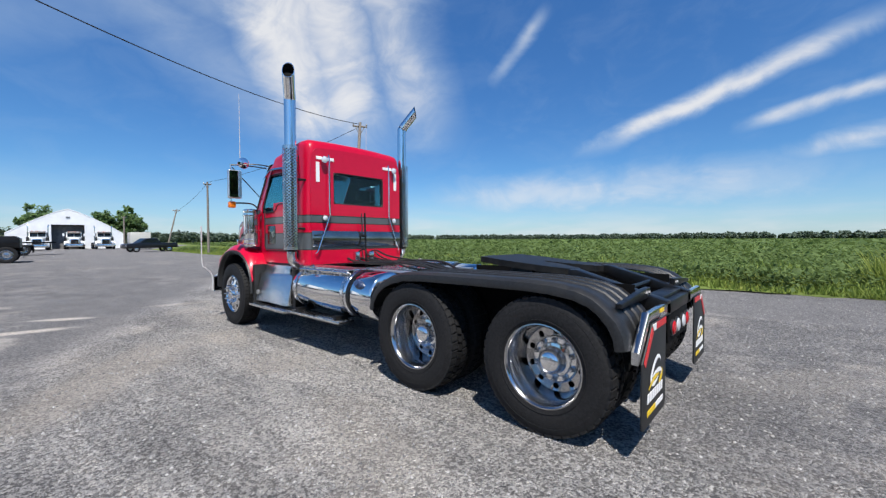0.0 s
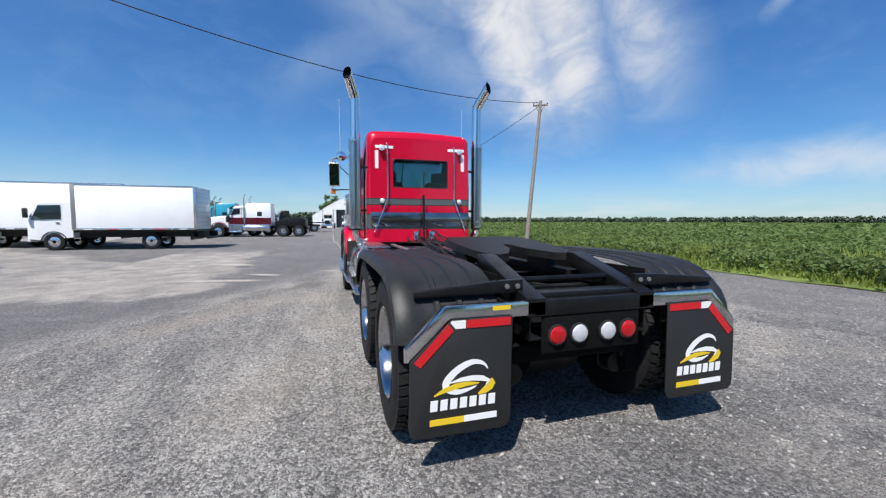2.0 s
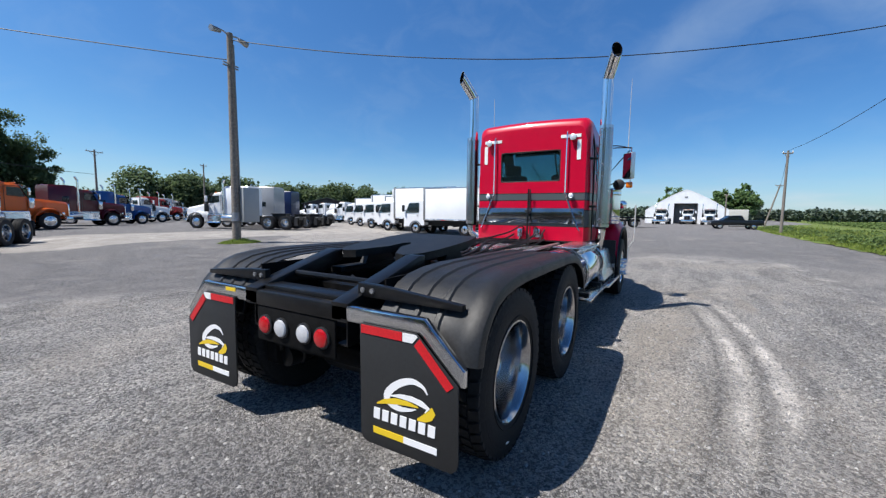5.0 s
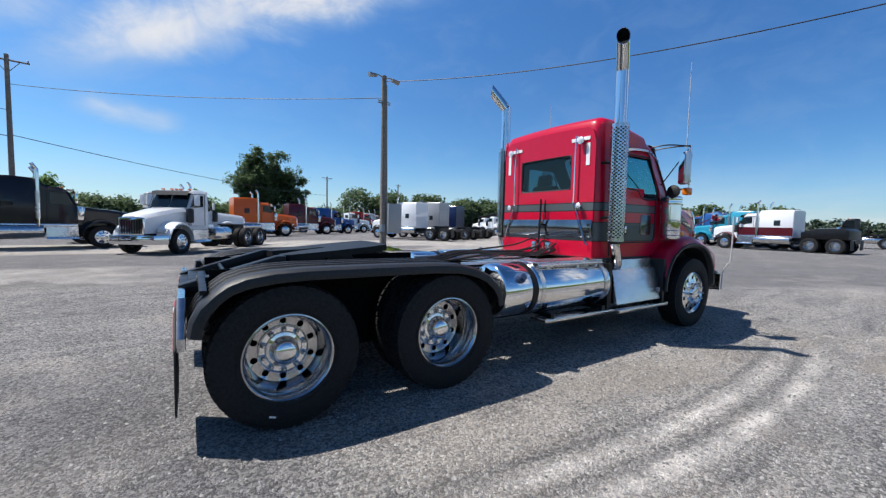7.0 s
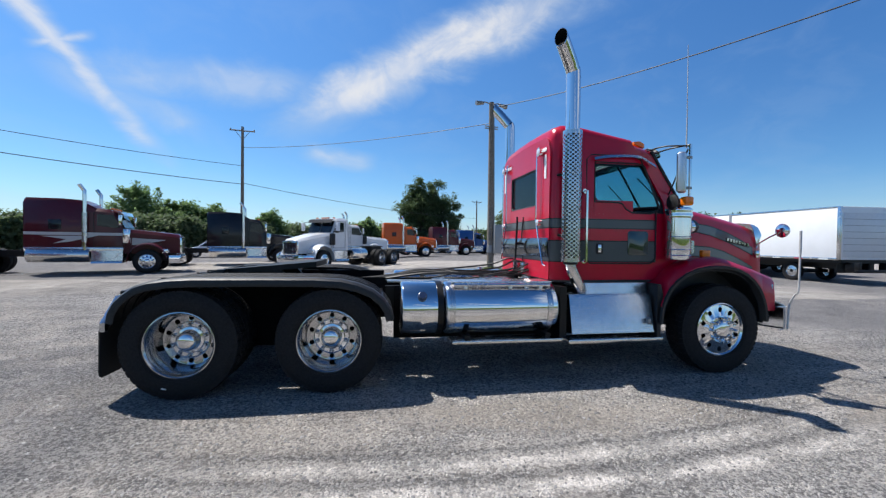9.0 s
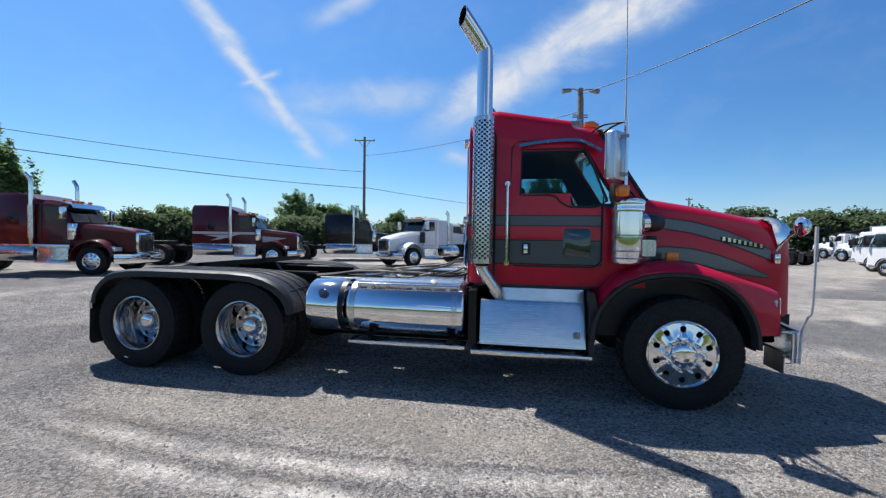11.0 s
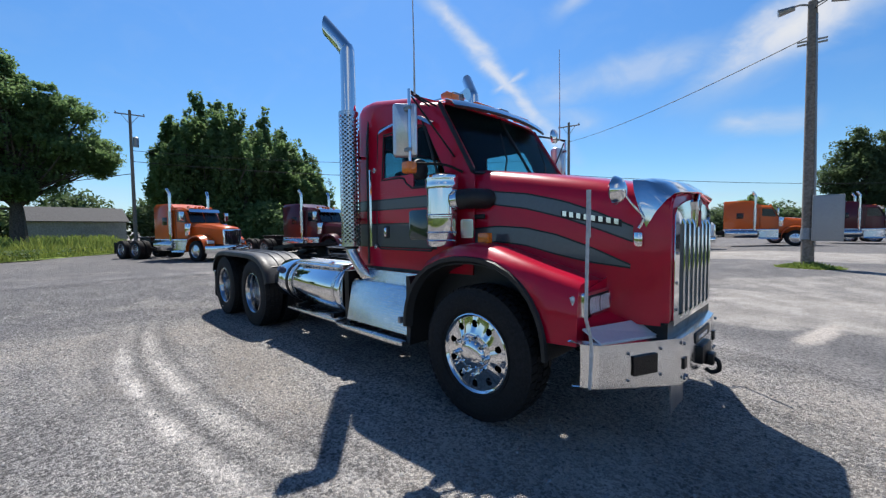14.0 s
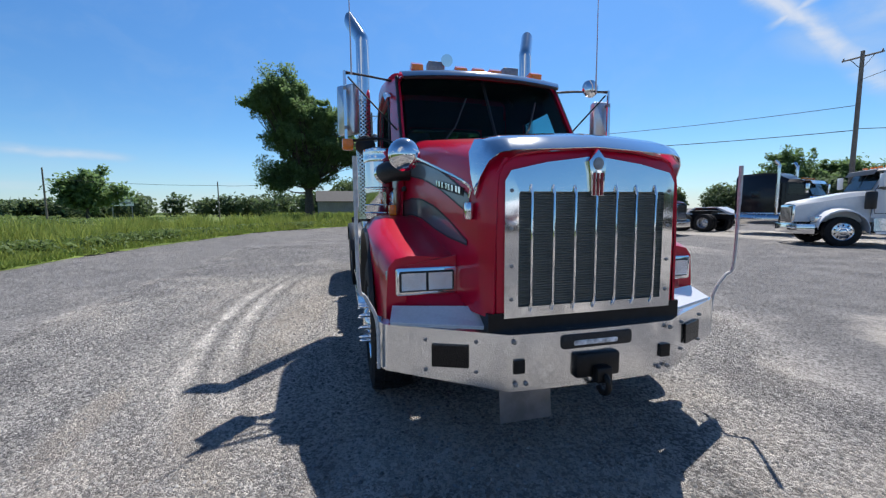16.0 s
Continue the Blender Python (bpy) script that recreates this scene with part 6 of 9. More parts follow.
def build_chassis(truck):
    for side in (1, -1):
        bm = B()
        prism(bm, [(side * 0.43, 0.70), (side * 0.34, 0.70), (side * 0.34, 0.71), (side * 0.42, 0.71), (side * 0.42, 0.96), (side * 0.34, 0.96), (side * 0.34, 0.97), (side * 0.43, 0.97)], "x", -0.66, 6.6)
        part("frame_rail", bm, BLACK_STEEL, truck)
        # tail ramp
        bm = B()
        prism(bm, [(-0.70, 0.86), (-0.70, 0.965), (0.05, 1.17), (0.12, 1.17), (0.12, 1.08), (-0.5, 0.87)], "y", side * 0.34, side * 0.47, 0.008)
        part("tail_ramp", bm, BLACK_STEEL, truck, "sloping black frame ramp")
        # tandem fender: a ribbed black shell over both wheels
        bm = B()
        prof = [(-0.64, 0.74), (-0.625, 0.83), (-0.58, 0.92), (-0.5, 1.0), (-0.4, 1.06), (-0.27, 1.10), (-0.1, 1.125), (0.1, 1.135), (0.67, 1.135), (1.2, 1.13), (1.45, 1.115), (1.62, 1.075), (1.77, 1.01), (1.88, 0.92), (1.945, 0.82), (1.97, 0.72)]
        ys = [0.60, 0.68, 0.69, 0.715, 0.725, 0.82, 0.83, 0.855, 0.865, 0.96, 0.97, 0.995, 1.005, 1.10, 1.13, 1.20, 1.235, 1.245, 1.24]
        lift = [0, 0, 0.012, 0.012, 0, 0, 0.012, 0.012, 0, 0, 0.012, 0.012, 0, 0, 0.01, 0.008, -0.012, -0.045, -0.075]
        rings = []
        for k, (x, z) in enumerate(prof):
            a, b = prof[max(k - 1, 0)], prof[min(k + 1, len(prof) - 1)]
            n = Vector((-(b[1] - a[1]), b[0] - a[0])).normalized()
            rings.append([(x + n.x * h, side * y, z + n.y * h) for y, h in zip(ys, lift)])
        loft(bm, rings, around=False)
        thicken(bm, 0.008)
        part("tandem_fender", bm, BLACK_PLASTIC, truck, "ribbed black plastic fender over both drive wheels")
        bm = B()
        prism(bm, [(side * 0.43, 0.985), (side * 0.43, 1.065), (side * 0.62, 1.06), (side * 1.12, 1.015), (side * 1.12, 0.985)], "x", -0.575, -0.53, 0.006)
        br = part("fender_bracket", bm, BLACK_STEEL, truck)
        for x in (0.67, 1.85):
            bm = B()
            sweep(bm, [(x, side * 0.43, 0.9), (x, side * 0.6, 1.08 if x < 1 else 0.95), (x, side * 1.15, 1.1 if x < 1 else 0.93)], 0.02, 8)
            part("fender_arm", bm, BLACK_STEEL, truck)
        for y in (0.47, 0.54):
            bm = B()
            lathe(bm, [(0, 0.018), (0.014, 0.016), (0.015, 0.001)], (-0.57, side * y, 1.025), "x", 6, -1)
            part("bolt", bm, STEEL_DULL, br)
        # dark sheet added behind the wheels in place of the shade there
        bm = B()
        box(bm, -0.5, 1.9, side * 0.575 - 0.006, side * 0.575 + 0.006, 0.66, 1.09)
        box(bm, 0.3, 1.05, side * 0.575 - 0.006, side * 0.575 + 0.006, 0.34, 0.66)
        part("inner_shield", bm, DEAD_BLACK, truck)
        # flap hanger: square tube, bent down outboard
        bm = B()
        pts = [(side * 0.40, 0.955), (side * 0.975, 0.955), (side * 1.2, 0.735), (side * 1.2, 0.655), (side * 1.16, 0.655), (side * 0.955, 0.865), (side * 0.40, 0.865)]
        prism(bm, pts, "x", -0.70, -0.65, 0.012)
        h = part("flap_hanger", bm, HANGER_STEEL, truck, "bent galvanised mud flap hanger")
        bm = B()
        box(bm, -0.704, -0.701, min(side * 0.58, side * 0.69), max(side * 0.58, side * 0.69), 0.915, 0.94)
        if side > 0:
            part("yellow_sticker", bm, SIGN_YELLOW, h)
        else:
            bm.free()
        # mud flap
        bm = B()
        prism(bm, [(side * 0.572, 0.88), (side * 0.94, 0.88), (side * 1.178, 0.66), (side * 1.185, 0.29), (side * 1.175, 0.25), (side * 1.145, 0.227), (side * 0.625, 0.225), (side * 0.592, 0.24), (side * 0.578, 0.275)], "x", -0.715, -0.703, 0.003)
        flap = part("mud_flap", bm, FLAP_RUBBER, truck, "black rubber mud flap with a white and yellow emblem")
        for pts, mat in (([(0.585, 0.83), (0.855, 0.83), (0.855, 0.875), (0.585, 0.875)], TAPE_RED), ([(0.86, 0.83), (0.92, 0.83), (0.95, 0.866), (0.94, 0.875), (0.86, 0.875)], TAPE_WHITE), ([(0.93, 0.82), (1.12, 0.63), (1.155, 0.66), (0.962, 0.858)], TAPE_RED)):
            bm = B()
            prism(bm, [(side * y, z) for y, z in pts], "x", -0.719, -0.7155)
            part("reflective_tape", bm, mat, flap)
        emblem(flap, side)
    # suspension shapes and a cross beam, added to fill the space between the wheels with shade
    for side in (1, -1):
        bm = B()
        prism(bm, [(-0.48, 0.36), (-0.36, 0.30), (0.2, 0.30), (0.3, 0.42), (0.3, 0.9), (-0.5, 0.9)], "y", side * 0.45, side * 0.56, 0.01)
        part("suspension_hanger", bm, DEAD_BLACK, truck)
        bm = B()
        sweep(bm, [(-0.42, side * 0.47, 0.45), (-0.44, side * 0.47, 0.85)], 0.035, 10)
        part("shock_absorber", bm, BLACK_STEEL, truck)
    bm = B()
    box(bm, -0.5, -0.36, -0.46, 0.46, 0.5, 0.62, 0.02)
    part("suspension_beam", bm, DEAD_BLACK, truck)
    # rear cross member, lamp panel
    bm = B()
    box(bm, -0.70, -0.60, -0.43, 0.43, 0.855, 0.955, 0.012)
    box(bm, -0.64, -0.5, -0.40, 0.40, 0.94, 0.985, 0.01)
    part("rear_crossmember", bm, BLACK_STEEL, truck)
    bm = B()
    box(bm, -0.69, -0.67, -0.36, 0.36, 0.62, 0.86, 0.01)
    panel = part("lamp_panel", bm, DEAD_BLACK, truck)
    for y, mat, lab in ((0.26, RED_LENS, "round red tail lamp"), (0.105, WHITE_LENS, "round clear reversing lamp"), (-0.105, WHITE_LENS, "round clear reversing lamp"), (-0.26, RED_LENS, "round red tail lamp")):
        bm = B()
        lathe(bm, [(0.0, 0.066), (0.012, 0.066), (0.016, 0.058)], (-0.69, y, 0.735), "x", 24, -1)
        lamp = part("tail_lamp", bm, BLACK_PLASTIC, panel, lab)
        bm = B()
        lathe(bm, [(0.0, 0.057), (0.012, 0.05), (0.018, 0.03), (0.02, 0.001)], (-0.703, y, 0.735), "x", 24, -1)
        part("lens", bm, mat, lamp)
    # cross members, axles, springs, tanks under the deck
    for x in (-0.1, 0.67, 1.5, 2.4, 3.2, 4.1, 5.0):
        bm = B()
        box(bm, x - 0.05, x + 0.05, -0.35, 0.35, 0.74, 0.94)
        part("cross_member", bm, BLACK_STEEL, truck)
    for x in (0.0, 1.345):
        bm = B()
        sweep(bm, [(x, -0.9, 0.516), (x, -0.3, 0.516), (x, -0.2, 0.52), (x, 0.2, 0.52), (x, 0.3, 0.516), (x, 0.9, 0.516)], [0.1, 0.1, 0.27, 0.27, 0.1, 0.1], 16)
        part("drive_axle", bm, GREASE, truck)
        for y in (-0.42, 0.42):
            bm = B()
            lathe(bm, [(x - 0.42, 0.02), (x - 0.41, 0.075), (x - 0.3, 0.08), (x - 0.29, 0.09), (x - 0.27, 0.09), (x - 0.26, 0.08), (x - 0.16, 0.07), (x - 0.14, 0.02)], (0, y, 0.4), "x", 16)
            part("brake_chamber", bm, BLACK_STEEL, truck)
        for side in (1, -1):
            bm = B()
            prism(bm, [(x - 0.45, 0.62), (x, 0.42), (x + 0.45, 0.62), (x + 0.45, 0.68), (x, 0.5), (x - 0.45, 0.68)], "y", side * 0.44, side * 0.53)
            lathe(bm, [(0.5, 0.1), (0.52, 0.13), (0.6, 0.135), (0.68, 0.13), (0.7, 0.1)], (x + 0.3, side * 0.5, 0.08), "z", 16)
            part("air_spring", bm, RUBBER, truck)
    bm = B()
    sweep(bm, [(5.82, -0.9, 0.5), (5.82, -0.5, 0.42), (5.82, 0.5, 0.42), (5.82, 0.9, 0.5)], 0.06, 12)
    for side in (1, -1):
        prism(bm, [(5.1, 0.62), (5.82, 0.5), (6.5, 0.6), (6.5, 0.64), (5.82, 0.56), (5.1, 0.66)], "y", side * 0.38, side * 0.47)
    box(bm, 5.0, 6.5, -0.33, 0.33, 0.6, 1.25, 0.05)
    part("front_axle", bm, BLACK_STEEL, truck)
    bm = B()
    sweep(bm, [(4.9, 0, 0.72), (3.0, 0, 0.65), (1.6, 0, 0.55)], 0.055, 12)
    box(bm, 4.0, 4.95, -0.25, 0.25, 0.55, 0.9, 0.06)
    part("drive_shaft", bm, GREASE, truck)
    for y in (-0.2, 0.2):
        bm = B()
        lathe(bm, [(2.2, 0.05), (2.23, 0.13), (3.2, 0.13), (3.23, 0.05)], (0, y, 0.58), "x", 20)
        part("air_reservoir", bm, BLACK_STEEL, truck)
    # deck plate behind the cab
    bm = B()
    box(bm, 2.55, 3.7, -0.46, 0.46, 0.975, 1.0)
    deck = part("deck_plate", bm, ALUMINIUM, truck, "ribbed aluminium deck plate behind the cab")
    for k in range(9):
        bm = B()
        box(bm, 2.58 + 0.125 * k, 2.62 + 0.125 * k, -0.45, 0.45, 1.0, 1.008)
        part("plate_rib", bm, ALUMINIUM, deck)
    # dark sheets added behind tanks and step boxes to keep daylight out from below
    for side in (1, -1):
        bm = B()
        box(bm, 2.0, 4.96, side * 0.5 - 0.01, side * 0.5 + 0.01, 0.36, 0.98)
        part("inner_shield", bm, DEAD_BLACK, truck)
    # added dark block that deepens the shade under the cab
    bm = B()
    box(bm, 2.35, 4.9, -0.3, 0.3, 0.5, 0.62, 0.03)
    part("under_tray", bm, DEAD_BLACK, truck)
    # upright hose holder behind the cab
    bm = B()
    sweep(bm, smooth_line([(3.66, -0.03, 1.0), (3.68, -0.03, 1.5), (3.69, -0.03, 1.75), (3.69, -0.03, 1.86)], 3), 0.014, 8)
    sweep(bm, [(3.78, -0.03, 1.5), (3.67, -0.03, 1.5)], 0.02, 8)
    part("hose_holder", bm, BLACK_STEEL, truck, "black upright hose holder behind the cab")
    # hoses from cab to deck
    rng = random.Random(9)
    for k, mat in enumerate((BLACK_PLASTIC, BLACK_PLASTIC, BLACK_PLASTIC, BLACK_PLASTIC, BLACK_PLASTIC)):
        y = -0.25 + 0.12 * k
        bm = B()
        sweep(bm, smooth_line([(3.78, y, 1.15), (3.5, y + rng.uniform(-0.1, 0.1), 1.06 + rng.uniform(0, 0.05)), (3.0, y + rng.uniform(-0.2, 0.2), 1.05 + rng.uniform(0, 0.08)), (2.4, y + rng.uniform(-0.15, 0.15), 1.12), (1.9, y * 0.8, 1.04), (1.45, y * 0.7, 1.0)], 6), 0.016, 6)
        part("air_hose", bm, mat, truck)
    # added dark sheet between the rails that deepens the shade below
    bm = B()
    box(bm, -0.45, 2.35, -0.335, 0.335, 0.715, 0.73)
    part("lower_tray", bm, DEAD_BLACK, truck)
    # slack service hoses that hang in loops behind the cab
    for k, (y0, y1, sag, x1) in enumerate(((-0.18, -0.3, 0.12, 2.5), (0.05, 0.25, 0.08, 2.35), (-0.28, -0.4, 0.3, 3.0))):
        bm = B()
        sweep(bm, smooth_line([(3.76, y0, 1.24), (3.6, y0, 1.34 - sag * 0.6), (3.35, (y0 + y1) / 2, 1.24 - sag * 0.5), (x1 + 0.3, y1, 1.12), (x1, y1 * 0.9, 1.06), (x1 - 0.35, y1 * 0.6, 1.05)], 6), 0.012, 6)
        part("service_hose", bm, BLACK_PLASTIC, truck)
    # fifth wheel
    bm = B()
    top = 1.215
    outline = [(1.12, 0.40), (1.14, 0.22), (1.12, -0.22), (1.10, -0.40), (0.85, -0.45), (0.4, -0.44), (0.18, -0.40), (0.08, -0.3), (0.12, -0.2), (0.38, -0.06), (0.55, -0.045), (0.60, 0), (0.55, 0.045), (0.38, 0.06), (0.12, 0.2), (0.08, 0.3), (0.18, 0.40), (0.4, 0.44), (0.85, 0.45)]
    n = len(outline)
    def tilt(x, z):
        return z + (x - 0.62) * 0.09
    hi = [bm.verts.new((x, y, tilt(x, top))) for x, y in outline]
    lo = [bm.verts.new((x, y, tilt(x, top - 0.06))) for x, y in outline]
    bm.faces.new(hi)
    bm.faces.new(lo[::-1])
    for j in range(n):
        bm.faces.new((hi[j], lo[j], lo[(j + 1) % n], hi[(j + 1) % n]))
    bmesh.ops.recalc_face_normals(bm, faces=bm.faces[:])
    fw = part("fifth_wheel", bm, GREASE, truck, "greasy black fifth wheel coupling plate")
    for side in (1, -1):
        bm = B()
        prism(bm, [(0.4, 1.0), (0.85, 1.0), (0.72, 1.16), (0.52, 1.16)], "y", side * 0.36, side * 0.43)
        box(bm, 0.1, 1.4, min(side * 0.34, side * 0.46), max(side * 0.34, side * 0.46), 0.975, 1.02)
        part("coupling_bracket", bm, GREASE, fw)
    bm = B()
    sweep(bm, [(-0.35, -0.36, 1.03), (-0.35, 0.36, 1.03)], 0.022, 8)
    sweep(bm, [(-0.2, -0.3, 0.9), (0.1, 0.22, 0.96)], 0.012, 6)
    part("tie_bar", bm, BLACK_STEEL, truck)


def emblem(flap, side):
    """Plain shapes for the flap's emblem: a white ring stroke, a yellow sweep, white blocks and a two-coloured line."""
    c = side * 0.868

    def stroke(pts, w, mat, lift=0.0):
        bm = B()
        n = len(pts)
        rings = []
        for k, (y, z) in enumerate(pts):
            a, b = Vector(pts[max(k - 1, 0)]), Vector(pts[min(k + 1, n - 1)])
            d = (b - a).normalized()
            h = w * max(0.06, math.sin(math.pi * (k + 0.2) / (n - 0.6))) ** 0.8
            # seen from behind, y runs to the left
            rings.append([(-0.7175 - lift, c - y - d.y * h * -1, z + d.x * h * 1), (-0.7175 - lift, c - y + d.y * h * -1, z - d.x * h * 1)])
        loft(bm, rings, around=False)
        bmesh.ops.recalc_face_normals(bm, faces=bm.faces[:])
        thicken(bm, 0.001)
        part("emblem_shape", bm, mat, flap)
    ring = smooth_line([(0.143, 0.587, 0), (0.116, 0.62, 0), (0.055, 0.635, 0), (-0.016, 0.612, 0), (-0.078, 0.567, 0), (-0.109, 0.52, 0), (-0.086, 0.487, 0), (-0.034, 0.472, 0), (0.028, 0.48, 0), (0.076, 0.495, 0)], 3)
    stroke([(p.x, p.y) for p in ring], 0.021, SIGN_WHITE)
    stroke([(-0.175, 0.464), (-0.12, 0.488), (-0.05, 0.506), (0.02, 0.513), (0.09, 0.51)], 0.016, SIGN_YELLOW, 0.001)
    stroke([(0.168, 0.528), (0.172, 0.505), (0.155, 0.482), (0.125, 0.463), (0.085, 0.446)], 0.024, SIGN_YELLOW, 0.001)
    stroke([(-0.085, 0.528), (-0.02, 0.541), (0.05, 0.543), (0.11, 0.535), (0.15, 0.517), (0.13, 0.494)], 0.016, SIGN_WHITE, 0.002)
    for k in range(7):
        bm = B()
        y0 = c + 0.2 - 0.0573 * k
        prism(bm, [(y0 - 0.002, 0.378), (y0 - 0.043, 0.378), (y0 - 0.047, 0.438), (y0 - 0.006, 0.438)], "x", -0.7185, -0.7155)
        part("emblem_bar", bm, SIGN_WHITE, flap)
    for a, b, mat in ((0.2, 0.0, SIGN_YELLOW), (0.0, -0.2, SIGN_WHITE)):
        bm = B()
        box(bm, -0.7185, -0.7155, c + b, c + a, 0.295, 0.33)
        part("emblem_bar", bm, mat, flap)


def stretch_ends(truck):
    """The nose stands a little further forward of the doors, and the tail a little closer to the rear axle."""
    for ob in truck.children_recursive:
        if ob.data.users > 1 or ob.matrix_world != ob.matrix_basis:
            continue
        for v in ob.data.vertices:
            f = min(1, max(0, (v.co.x - 5.0) / 0.6))
            r = min(1, max(0, (-0.3 - v.co.x) / 0.2))
            v.co.x += 0.06 * f * f * (3 - 2 * f) + 0.04 * r


def build_truck():
    truck = thing("semi_truck", "red conventional day-cab tractor truck with grey stripes, parked on gravel", "truck")
    build_cab(truck)
    build_hood(truck)
    build_fenders(truck)
    build_bumper(truck)
    build_stacks(truck)
    build_mirrors(truck)
    build_tanks(truck)
    build_chassis(truck)
    for side in (1, -1):
        wheel(truck, 0.0, side, "drive")
        wheel(truck, 1.345, side, "drive")
        wheel(truck, 5.80, side, "steer")
    stretch_ends(truck)
    return truck


build_truck()


# ---- plants ----
def leaf_material(name, color, dark, trans=0.35):
    m = bpy.data.materials.new(name)
    m.use_nodes = True
    t = m.node_tree
    N, L, M, RANGE, MIX, DOT, NOISE, SCALE = link_nodes(t)
    p = t.nodes["Principled BSDF"]
    geo = t.nodes.new("ShaderNodeNewGeometry")
    vec = t.nodes.new("ShaderNodeTexCoord").outputs["Object"]
    col = MIX(geo.outputs["Random Per Island"], dark, color)
    col = MIX(RANGE(NOISE(vec, 0.5, 3), 0.35, 0.7, 0, 0.5), col, tuple(c * 0.6 for c in color))
    L(col, p.inputs["Base Color"])
    p.inputs["Roughness"].default_value = 0.65
    p.inputs["Specular IOR Level"].default_value = 0.18
    tr = t.nodes.new("ShaderNodeBsdfTranslucent")
    L(MIX(0.25, col, (0.2, 0.3, 0.09)), tr.inputs[0])
    mix = t.nodes.new("ShaderNodeMixShader")
    mix.inputs[0].default_value = trans
    L(p.outputs[0], mix.inputs[1])
    L(tr.outputs[0], mix.inputs[2])
    L(mix.outputs[0], t.nodes["Material Output"].inputs[0])
    return m


LEAF_TREE = leaf_material("tree_leaves", (0.235, 0.35, 0.15), (0.14, 0.225, 0.1), 0.58)
LEAF_WOOD = leaf_material("dense_wood_leaves", (0.15, 0.205, 0.1), (0.095, 0.14, 0.07), 0.4)
LEAF_FAR = leaf_material("distant_leaves", (0.14, 0.19, 0.1), (0.095, 0.135, 0.075), 0.4)
# Air haze is painted into this leaf colour: paler and less green.
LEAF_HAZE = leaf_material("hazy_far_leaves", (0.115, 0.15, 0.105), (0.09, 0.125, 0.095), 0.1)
LEAF_CROP = leaf_material("crop_leaves", (0.16, 0.225, 0.075), (0.08, 0.125, 0.04))
LEAF_GRASS = leaf_material("grass_blades", (0.33, 0.4, 0.09), (0.14, 0.21, 0.04))
LEAF_WILD = leaf_material("wild_grass_blades", (0.44, 0.47, 0.12), (0.18, 0.26, 0.05), 0.4)
BARK = material("bark", (0.09, 0.075, 0.06), 0.95, grain=0.4, grain_scale=12, bump=0.6, bump_scale=20)


def leaf_mesh(name, places, sizes, rng, long=1.5, flat=0.6, droop=0.0):
    """Many folded diamond leaves in one mesh, each turned at random."""
    n = len(places)
    p = np.asarray(places, float)
    s = np.asarray(sizes, float)[:, None]
    a = rng.uniform(0, 2 * np.pi, n)
    tilt = rng.normal(droop, flat, n)
    d = np.stack([np.cos(a) * np.cos(tilt), np.sin(a) * np.cos(tilt), np.sin(tilt)], 1)
    side = np.stack([-np.sin(a), np.cos(a), rng.normal(0, 0.35, n)], 1)
    side /= np.linalg.norm(side, axis=1)[:, None]
    up = np.cross(d, side)
    v = np.empty((n, 4, 3))
    v[:, 0] = p - d * s * long * 0.5
    v[:, 1] = p + side * s * 0.5 + up * s * 0.12
    v[:, 2] = p + d * s * long * 0.5
    v[:, 3] = p - side * s * 0.5 + up * s * 0.12
    return quads_mesh(name, v)


def quads_mesh(name, v):
    n = len(v)
    me = bpy.data.meshes.new(name)
    me.vertices.add(4 * n)
    me.vertices.foreach_set("co", v.reshape(-1))
    me.loops.add(4 * n)
    me.loops.foreach_set("vertex_index", np.arange(4 * n, dtype=np.int32))
    me.polygons.add(n)
    me.polygons.foreach_set("loop_start", np.arange(0, 4 * n, 4, dtype=np.int32))
    me.polygons.foreach_set("loop_total", np.full(n, 4, dtype=np.int32))
    me.update()
    me.validate()
    return me


